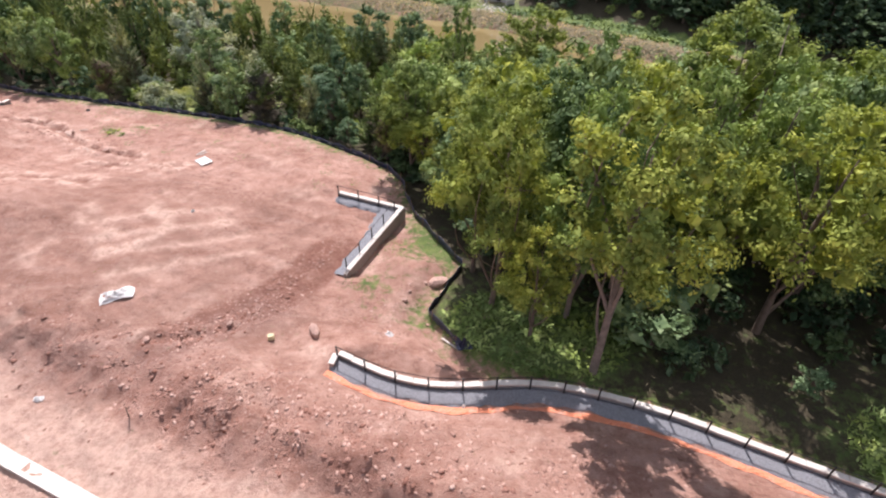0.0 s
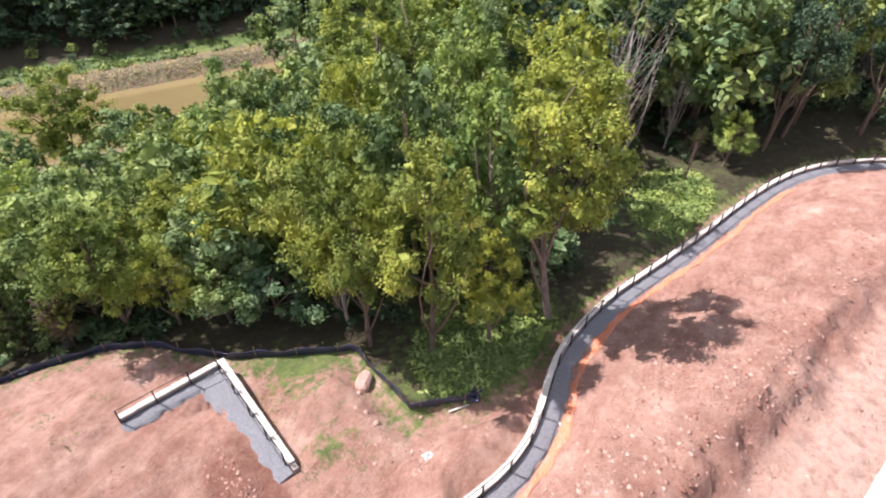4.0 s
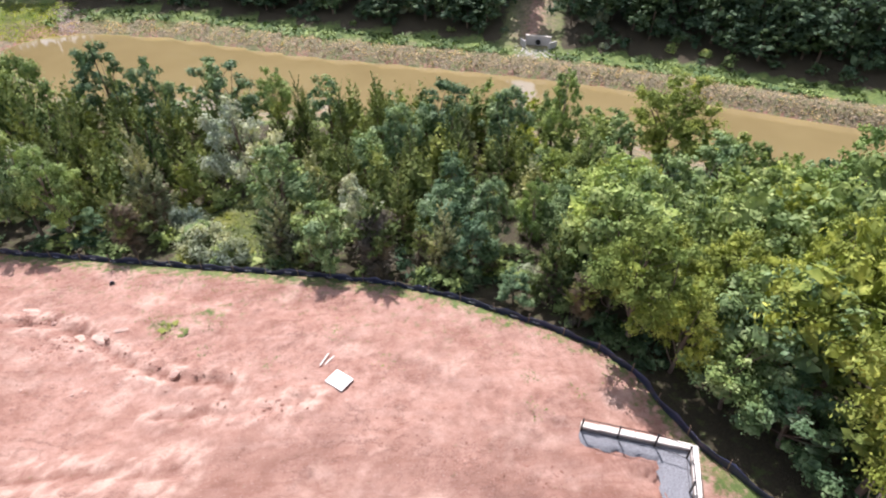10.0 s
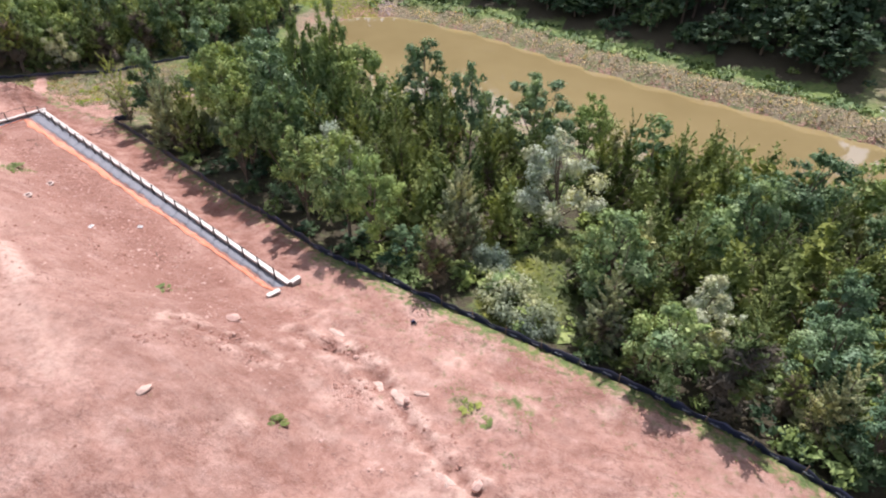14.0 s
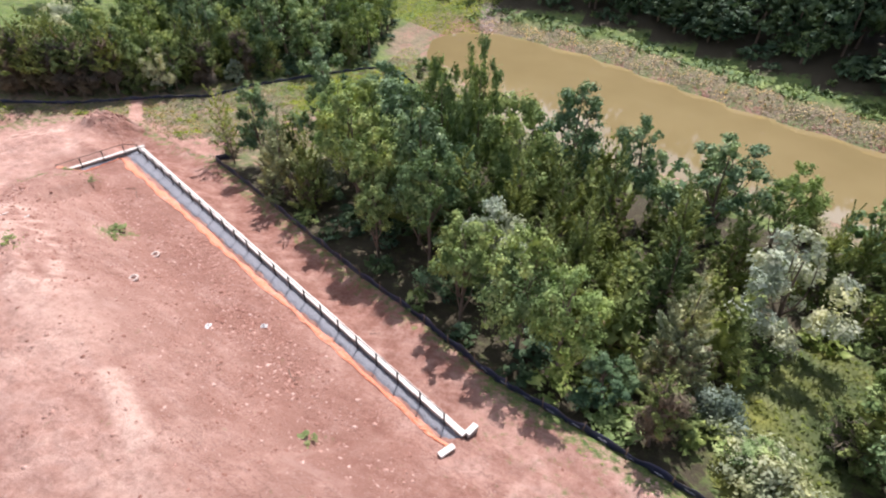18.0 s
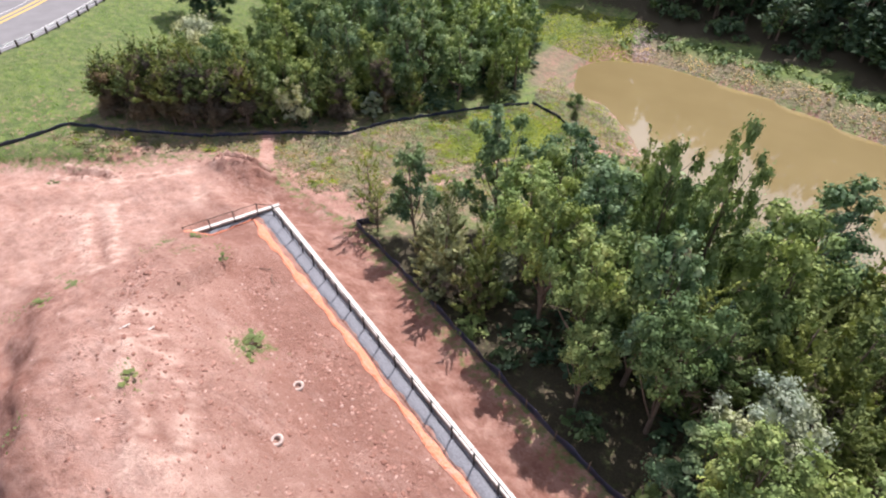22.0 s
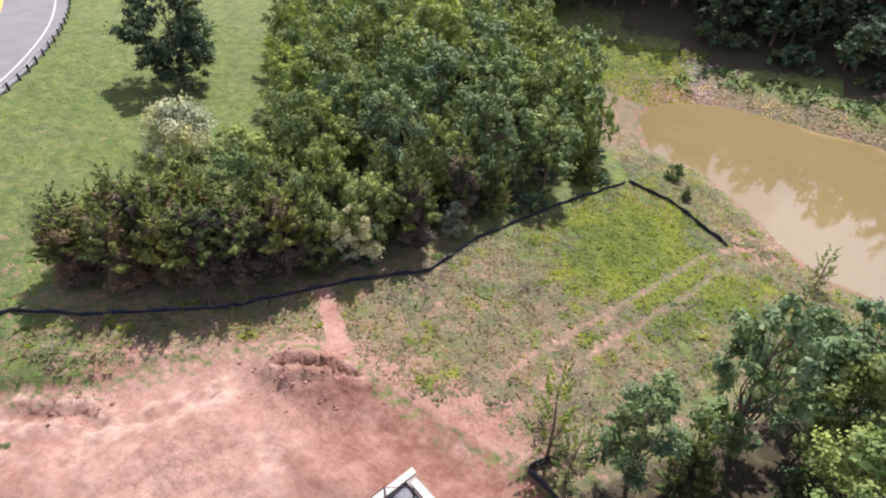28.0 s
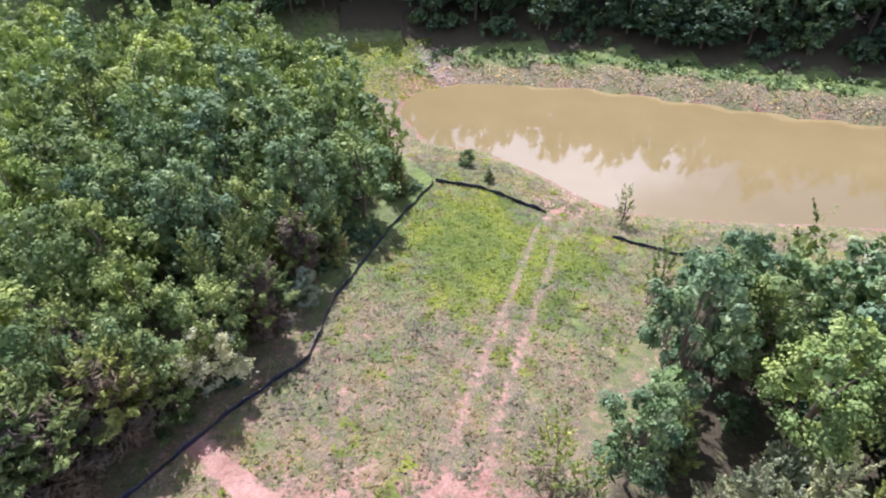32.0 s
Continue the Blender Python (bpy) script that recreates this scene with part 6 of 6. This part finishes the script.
lush = spread(rg, 420000, -113, -44, 66, 122, lambda x, y: on_meadow(x, y) & (lime_zone(x, y) > 0.4))
blades("meadow_grass", lush, 0.24, 0.5, LEAF["lime"], "lush lime-green weeds and grass of the meadow", "grass", 21, 2.6)
sage_at = spread(rg, 90000, -113, -44, 66, 122, lambda x, y: on_meadow(x, y) & (lime_zone(x, y) < 0.75) & (waves(x, y, 5, 7) + 0.5 * waves(x, y, 1.4, 3) > 0.15))
blades("sage_grass", sage_at, 0.24, 0.4, LEAF["sage"], "grey-green grass and weeds of the meadow", "grass", 31, 2.6)
straw_at = spread(rg, 190000, -113, -44, 66, 122, lambda x, y: on_meadow(x, y) & (lime_zone(x, y) < 0.7) & (waves(x, y, 3.3, 9) > -0.4))
blades("dry_grass", straw_at, 0.26, 0.3, LEAF["dry"], "dry straw-coloured grass of the meadow", "grass", 22, 2.6)
verge = spread(rg, 34000, -113, 0, 36, 76, lambda x, y: inside(x, y, SITE) & (to_line(x, y, FENCE) < 1.8) & (waves(x, y, 4, 3) > -0.3) & (x < -8) & (x > -46))
blades("fence_grass", verge, 0.22, 0.22, LEAF["weed"], "strip of green grass along the silt fence", "grass", 23)
lawn = spread(rg, 70000, -150, -104, 55, 120, lambda x, y: ~road_side(x, y) & ~inside(x, y, SITE) & (to_line(x, y, ROAD_EDGE) > 1) & (to_line(x, y, WEST_FENCE) > 0.4) & ~inside(x, y, GROVE))
blades("roadside_grass", lawn, 0.14, 0.5, LEAF["lawn"], "bright green grass on the road's embankment", "grass", 24, 2.6)
shade = spread(rg, 30000, -2, 36, 12, 32, lambda x, y: ~inside(x, y, SITE) & (to_line(x, y, WALL_B_LINE) > 0.8) & (np.exp(-((x - 6) / 5) ** 2 - ((y - 23) / 3.5) ** 2) + np.exp(-((x - 27) / 5) ** 2 - ((y - 15) / 3) ** 2) > 0.25))
blades("shade_grass", shade, 0.34, 0.25, LEAF["bright"], "bright green undergrowth between wall and trees", "grass", 25)
glade_at = spread(rg, 60000, -36, -20, 54, 74, lambda x, y: (to_line(x, y, GLADE_LINE) < 2.8) & (to_line(x, y, FENCE) > 0.4) & ~inside(x, y, SITE))
blades("glade_grass", glade_at, 0.32, 0.3, LEAF["sage"], "pale grass of a small clearing in the belt", "grass", 34, 2.2)
far_shore = POND[:9]
reed = spread(rg, 200000, -84, 66, 66, 150, lambda x, y: ((y - 118) * 0.55 + (x + 20) * 0.30 > -6) & ~inside(x, y, POND) & (to_line(x, y, far_shore) < 4.6) & (to_line(x, y, far_shore) > 0.5) & (to_line(x, y, [(7.8, 112.4), (13.2, 110.4)]) > 1.5))
blades("bank_reeds", reed, 0.26, 0.5, LEAF["reed"], "dry brown reeds on the pond's far bank", "reeds", 26, 2.2)
bram = spread(rg, 260000, -84, 66, 66, 156, lambda x, y: ((y - 118) * 0.55 + (x + 20) * 0.30 > -4) & (to_line(x, y, far_shore) < 8.5) & (to_line(x, y, far_shore) > 4.2) & (waves(x, y, 9, 4) > -0.1) & (to_line(x, y, [(9.0, 111.0), (12.0, 118.0), (18.0, 140.0)]) > 3))
blades("bank_brambles", bram, 0.5, 0.35, LEAF["oak"], "green bramble growth above the reeds", "brambles", 27)
near_bank = spread(rg, 26000, -84, -36, 97, 125, lambda x, y: ~inside(x, y, POND) & (to_line(x, y, POND) < 5) & (to_line(x, y, POND) > 1.0) & (waves(x, y, 3, 6) > -0.5))
blades("shore_grass", near_bank, 0.3, 0.2, LEAF["weed"], "grass along the pond's near shore", "grass", 28)
tip = spread(rg, 16000, -96, -76, 136, 152, lambda x, y: (to_line(x, y, [(-78.0, 149.0), (-75.5, 141.0)]) > 1.2) & ~inside(x, y, POND))
blades("inlet_grass", tip, 0.24, 0.5, LEAF["lime"], "pale green grass knoll beside the inlet", "grass", 29, 2.6)

for x, y, h, w in ((-39.9, 43.4, 0.55, 0.9), (-52.1, 49.8, 0.6, 1.0), (-74.2, 58.3, 0.5, 1.3), (-73.4, 57.6, 0.45, 1.1), (-74.6, 59.0, 0.4, 1.0), (-31.4, 48.1, 0.4, 1.0), (-30.2, 47.4, 0.35, 0.8), (-85.4, 63.3, 0.45, 0.8), (-81.5, 62.5, 0.35, 0.9),
                   (-74.2, 52.3, 0.4, 0.8), (-86.3, 55.5, 0.35, 0.9), (-86.0, 53.6, 0.35, 0.9), (-58.3, 41.3, 0.4, 0.8), (-104.6, 63.0, 0.5, 0.8), (-71.5, 98.2, 0.6, 1.0), (-74.6, 93.0, 0.6, 1.0), (-87.0, 86.0, 0.5, 1.1), (-80.5, 92.8, 0.6, 0.9), (-72.0, 90.0, 0.7, 1.0), (-76.5, 97.0, 0.5, 1.2)):
    tree("weed", x, y, h * 0.4, w * 1.25)


WEEDS_PAD = [(-31.1, 47.7), (-28.5, 47.9), (-28.8, 45.5), (-24.7, 44.0), (-32.5, 49.0), (-20.9, 46.3), (-34.5, 52.4), (-17.6, 43.3), (-10.1, 38.9), (-7.2, 40.1), (-9.7, 41.3), (-5.0, 41.2), (-3.8, 31.0), (-6.0, 27.2)]
WEEDS_FILL = [(-85.6, 63.9), (-82.6, 63.4), (-86.1, 60.2), (-86.7, 61.9), (-86.3, 55.6), (-74.2, 58.3), (-73.6, 57.7), (-73.7, 52.2), (-86.5, 53.8), (-87.2, 52.2), (-88.3, 55.9), (-74.9, 52.6), (-76.2, 48.2)]
tufts = np.concatenate([np.array(c) + rg.normal(size=(90, 2)) * (0.42 if c not in ((-74.2, 58.3), (-3.8, 31.0)) else 0.75) for c in WEEDS_PAD + WEEDS_FILL])
blades("pad_weeds", tufts, 0.13, 0.3, LEAF["weed"], "sparse low green weeds sprouting on the clay", "weeds", 33, 2.4)

# ---- loose things on the site ----
PALEROCK = plain("pale_pink_rock", (0.52, 0.37, 0.30), 0.9, vary=0.3, scale=4)


def lump(sx, sy, sz, seed, sub=2, rough=0.16):
    """A rough boulder."""
    bm = bmesh.new()
    bmesh.ops.create_icosphere(bm, subdivisions=sub, radius=0.5)
    rng = random.Random(seed)
    o = Vector((rng.uniform(0, 50), rng.uniform(0, 50), 0))
    for v in bm.verts:
        v.co *= 1 + rough * 2 * noise.noise(v.co * 2.2 + o) + rng.uniform(-0.03, 0.03)
        v.co = Vector((v.co.x * sx, v.co.y * sy, v.co.z * sz))
    return bm


def rest(ob, x, y, turn=0.0, lift=0.0, tilt=0.0):
    ob.matrix_basis = pose(x, y, zg(x, y) + lift, tilt, 0, turn)
    return ob


rest(tagged(part("boulder", lump(1.5, 1.0, 0.8, 1), ROCK, smooth=False), "large pink boulder beside the silt fence", "boulder"), 0.0, 28.0, 20, 0.15)
rest(tagged(part("boulder", lump(0.6, 1.25, 0.6, 2), ROCK), "long pale pink stone lying on the clay", "boulder"), -7.4, 22.5, 25, 0.12)
rest(tagged(part("boulder", lump(0.9, 0.7, 0.5, 3), ROCK), "pink rock half sunk in the clay", "boulder"), -45.9, 48.6, 0, 0.08)
for i, (x, y, s) in enumerate(((-2.2, 25.8, 0.45), (-1.9, 26.6, 0.35), (-29.8, 43.7, 0.7), (-34.6, 47.2, 0.5), (-38.6, 49.4, 0.45), (-84.2, 68.2, 0.3), (-12.4, 22.6, 0.5), (-16.6, 21.0, 0.5))):
    rest(tagged(part("rock", lump(s, s * 0.75, s * 0.6, 10 + i, 1), ROCK), "loose pale rock on red clay", "rock", group="loose rocks"), x, y, 40 * i, 0.06 * s)

for i, (x, y, a, n) in enumerate(((-36.6, 48.0, -35, 1.5), (-35.0, 47.4, -30, 1.7), (-34.0, 48.0, 10, 0.9), (-40.5, 50.7, -15, 1.3), (-31.2, 43.4, -25, 1.2), (-45.2, 41.4, 70, 1.0))):
    rest(tagged(part("rock", lump(n, n * 0.42, 0.3, 30 + i, 2, 0.34), PALEROCK), "pale ledge of bare rock in an eroded rut", "rock", group="rock ledges"), x, y, a, -0.05)

# pallet
pal = tagged(new("pallet"), "white slotted shipping pallet lying on the clay", "pallet")
for k in range(3):
    bm = bmesh.new()
    box(bm, pose(0, (k - 1) * 0.44, 0.06), 1.2, 0.11, 0.1, 0.008)
    part("runner", bm, WHITE, pal)
for k in range(3):
    bm = bmesh.new()
    box(bm, pose(0, (k - 1) * 0.41, 0.126), 1.2, 0.16, 0.022, 0.004)
    part("top_rail", bm, WHITE, pal)
for k in range(7):
    bm = bmesh.new()
    box(bm, pose((k - 3) * 0.175 * (1.03 if k in (0, 6) else 1), 0, 0.128), 0.10 if 0 < k < 6 else 0.17, 1.0, 0.022, 0.004)
    part("deck_board", bm, WHITE, pal)
bm = bmesh.new()
box(bm, pose(0.43, 0, 0.131), 0.34, 1.0, 0.022, 0.004)
part("solid_end", bm, WHITE, pal)
rest(pal, -20.6, 42.1, -42)
for i, (x, y, a, n) in enumerate(((-21.5, 43.9, 62, 1.0), (-21.2, 43.8, 50, 0.8), (-77.5, 54.2, 75, 0.5), (-76.9, 55.0, 85, 0.45), (0.9, 22.2, -42, 1.7))):
    bm = bmesh.new()
    box(bm, pose(0, 0, 0.03), n, 0.09, 0.04, 0.006)
    rest(tagged(part("board", bm, CONCRETE), "short pale scrap board on the clay", "board", group="scrap boards"), x, y, a, 0.01)


for i, (x, y, a, n) in enumerate(((-79.3, 64.2, 20, 1.3), (-78.0, 63.6, -35, 1.5), (-55.4, 53.2, -30, 1.2), (-54.0, 58.8, 35, 1.6), (-58.8, 51.4, -15, 1.1), (-76.2, 71.2, 60, 1.2))):
    rs = np.random.default_rng(60 + i)
    bm = bmesh.new()
    tube(bm, limb_path(rs, (-0.5 * n, 0, 0.04), (0.5 * n, 0, 0.07), 0.06), [0.03, 0.028, 0.024, 0.018, 0.01], 5)
    tube(bm, limb_path(rs, (0.05 * n, 0, 0.05), (0.3 * n, 0.2 * n, 0.12), 0.06), [0.016, 0.014, 0.012, 0.01, 0.006], 5)
    rest(tagged(part("stick", bm, BARK, smooth=True), "thin broken brown branch lying on the clay", "stick", group="broken sticks"), x, y, a)


def crumple(sx, sy, seed, high=0.3):
    """A crumpled sheet."""
    bm = bmesh.new()
    bmesh.ops.create_grid(bm, x_segments=16, y_segments=12, size=0.5)
    o = Vector((seed * 3.7, seed, 0))
    for v in bm.verts:
        edge_ = max(abs(v.co.x), abs(v.co.y)) * 2
        n = noise.noise(v.co * 5 + o)
        m = noise.noise(v.co * 12 + o)
        v.co = Vector((v.co.x * sx * (1 + 0.35 * noise.noise(v.co * 3 - o)), v.co.y * sy * (1 + 0.35 * noise.noise(v.co * 3 + o * 2)), 0.04 + max(0, (0.5 + n + 0.35 * m)) * high * (1.05 - edge_)))
    return bm


ob = part("plastic_sheet", crumple(1.9, 1.1, 2, 0.5), WHITE)
ob.modifiers.new("thick", "SOLIDIFY").thickness = 0.012
rest(tagged(ob, "crumpled white plastic sheet on the graded pad", "plastic sheet"), -19.6, 24.2, 25)
ob = part("fabric_bundle", crumple(1.0, 0.7, 5, 0.6), SILT)
ob.modifiers.new("thick", "SOLIDIFY").thickness = 0.012
rest(tagged(ob, "black bundle of silt fabric at the fence's end", "fabric bundle"), 1.6, 21.9, 10)
for i, (x, y, s, lab) in enumerate(((-20.8, 17.3, 0.5, "small white plastic scrap by the kerb"), (-18.3, 33.5, 0.3, "small white scrap on the pad"), (-61.8, 53.9, 0.45, "white plastic scrap on the fill slope"), (-2.9, 22.4, 0.5, "white scrap on the low ground"), (-59.4, 55.8, 0.4, "pale scrap near the straight wall"), (1.4, 18.0 - 0.9, 0.22, "white scrap on the gravel"))):
    ob = part("plastic_scrap", crumple(s, s * 0.7, 7 + i, 0.25), WHITE)
    ob.modifiers.new("thick", "SOLIDIFY").thickness = 0.01
    rest(tagged(ob, lab, "plastic scrap"), x, y, 50 * i, 0.02)
bm = bmesh.new()
box(bm, pose(0, 0, 0.16), 0.36, 0.3, 0.32, 0.02)
rest(tagged(part("box", bm, plain("pale_yellow_box", (0.62, 0.56, 0.34), 0.7)), "small pale yellow box on the clay", "box"), -9.8, 21.8, 15)
bm = bmesh.new()
box(bm, pose(0, 0, 0.06), 0.9, 0.34, 0.11, 0.012)
rest(tagged(part("loose_cap_stone", bm, CONCRETE), "loose pale cap stone lying by the wall's end", "cap stone"), -46.0, 52.6, 60, 0.0)
for wall, cap, end, turn in ((WALL_C, TOP_C, (-45.3, 54.2), 70), (WALL_B, TOP_B, (-5.75, 19.75), 75)):
    bm = bmesh.new()
    box(bm, pose(0, 0, 0), 0.75, 0.34, 0.11, 0.012)
    ob = tagged(part("end_cap_stone", bm, CONCRETE), "pale cap stone turned at the wall's end", "cap stone")
    ob.matrix_basis = pose(*end, float(cap(end[0])) - 0.05, 0, 0, turn)
    bm = bmesh.new()
    box(bm, pose(0, 0, -0.7), 0.7, 0.28, 1.3, 0.01)
    part("block_stack", bm, BLOCK, ob)

# two dusty rings
for x, y, s in ((-70.2, 58.0, 1.0), (-67.9, 54.6, 1.0)):
    bm = bmesh.new()
    r = []
    for i in range(20):
        a = i * 6.2832 / 20
        r.append([bm.verts.new((math.cos(a) * (0.24 + 0.09 * math.cos(b)) * s, math.sin(a) * (0.24 + 0.09 * math.cos(b)) * s, 0.07 + 0.08 * math.sin(b))) for b in (0, 0.9, 1.8, 2.7, 3.6, 4.5, 5.4)])
    for i in range(20):
        for k in range(7):
            bm.faces.new((r[i][k], r[(i + 1) % 20][k], r[(i + 1) % 20][(k + 1) % 7], r[i][(k + 1) % 7]))
    rest(tagged(part("pipe_ring", bm, plain("dusty_ring", (0.55, 0.44, 0.38), 0.85), smooth=True), "short pale ring of pipe lying on the clay", "pipe ring", group="pipe rings"), x, y, 0, 0.02, 8)

# bucket by the stone heap
buc = tagged(new("bucket"), "dark blue bucket lying beside a heap of stones", "bucket")
bm = bmesh.new()
bmesh.ops.create_cone(bm, cap_ends=True, segments=16, radius1=0.14, radius2=0.18, depth=0.36, matrix=pose(0, 0, 0.18))
bmesh.ops.delete(bm, geom=[f for f in bm.faces if f.normal.z > 0.9], context="FACES_ONLY")
part("shell", bm, plain("blue_plastic", (0.03, 0.04, 0.09), 0.4), buc, smooth=True)
bm = bmesh.new()
tube(bm, [(0.18 * math.cos(a), 0.05, 0.36 + 0.14 * math.sin(a)) for a in np.linspace(0, 3.1416, 9)], [0.006] * 9, 5)
part("handle", bm, STEEL, buc)
buc.matrix_basis = pose(-36.6, 53.5, zg(-36.6, 53.5) + 0.12, 70, 0, 30)

# dead sapling stub on the berm
bm = bmesh.new()
tube(bm, limb_path(np.random.default_rng(3), (0, 0, -0.1), (0.12, 0.05, 1.1), 0.08), [0.04, 0.035, 0.03, 0.02, 0.01])
tube(bm, limb_path(np.random.default_rng(5), (0.04, 0.02, 0.5), (0.4, 0.1, 0.8), 0.1), [0.025, 0.02, 0.018, 0.012, 0.008])
rest(tagged(part("dead_sapling", bm, BARK, smooth=True), "dark dead sapling stub on the berm", "sapling"), -15.4, 16.0)

# ---- kerb of the new road ----
kerb = tagged(new("kerb"), "pale new concrete kerb beside the unpaved road", "kerb", kind="structure")
rk = random.Random(8)
for x, y, h in along([(-58.0, 31.2), (-20.8, 14.1), (-15.2, 11.6), (4.4, 3.2), (40.0, -12.5)], 3.05, 1.0):
    bm = bmesh.new()
    # gutter pan and raised kerb in one casting
    prof = [(-0.36, -0.2), (-0.36, 0.16), (-0.2, 0.17), (-0.14, 0.02), (0.38, 0.05), (0.38, -0.2)]
    ends = [[bm.verts.new((sx * 1.515, v, z)) for v, z in prof] for sx in (-1, 1)]
    for k in range(6):
        bm.faces.new((ends[0][k], ends[0][(k + 1) % 6], ends[1][(k + 1) % 6], ends[1][k]))
    for e in ends:
        bm.faces.new(e)
    bmesh.ops.recalc_face_normals(bm, faces=bm.faces[:])
    ob = part("kerb_length", bm, CONCRETE, kerb)
    a, b = zg(x - 1.5 * math.cos(h), y - 1.5 * math.sin(h)), zg(x + 1.5 * math.cos(h), y + 1.5 * math.sin(h))
    ob.matrix_basis = Matrix.Translation((x, y, (a + b) / 2 + 0.05)) @ Euler((0, -math.atan2(b - a, 3.0), h), "XYZ").to_matrix().to_4x4()

# ---- outlet of the far slope ----
out = tagged(new("outlet_headwall"), "grey concrete headwall with a dark outlet pipe", "headwall")
bm = bmesh.new()
box(bm, pose(0, 0, 0.75), 4.2, 0.3, 1.7, 0.02)
part("headwall", bm, plain("weathered_concrete", (0.42, 0.41, 0.4), 0.9), out)
bm = bmesh.new()
box(bm, pose(0, -0.03, 1.66), 4.4, 0.44, 0.14, 0.02)
part("coping", bm, CONCRETE, out, "pale concrete coping")
bm = bmesh.new()
ring_o = [bm.verts.new((0.56 * math.cos(a), y_, 0.7 + 0.56 * math.sin(a))) for y_ in (-0.45, 0.1) for a in np.linspace(0, 6.2832, 21)[:-1]]
ring_i = [bm.verts.new((0.46 * math.cos(a), y_, 0.7 + 0.46 * math.sin(a))) for y_ in (-0.45, 0.1) for a in np.linspace(0, 6.2832, 21)[:-1]]
for k in range(20):
    j = (k + 1) % 20
    bm.faces.new((ring_o[k], ring_o[j], ring_o[20 + j], ring_o[20 + k]))
    bm.faces.new((ring_i[k], ring_i[20 + k], ring_i[20 + j], ring_i[j]))
    bm.faces.new((ring_o[k], ring_i[k], ring_i[j], ring_o[j]))
part("pipe", bm, plain("pipe_concrete", (0.3, 0.3, 0.3), 0.9), out)
# a black disc stands in for the shade inside the pipe
bm = bmesh.new()
bmesh.ops.create_circle(bm, cap_ends=True, segments=20, radius=0.47, matrix=pose(0, -0.17, 0.7, 90))
part("pipe_mouth", bm, plain("pipe_inner_shade", (0.012, 0.012, 0.012), 0.9, vary=0.1), out)
for s in (-1, 1):
    bm = bmesh.new()
    box(bm, pose(s * 2.5, -0.7, 0.45, 0, 0, -s * 35), 0.28, 1.9, 1.2, 0.02)
    part("wing_wall", bm, plain("weathered_concrete_2", (0.42, 0.41, 0.4), 0.9), out)
out.matrix_basis = pose(11.4, 114.2, zg(11.4, 114.2) - 0.15, 0, 0, -24)
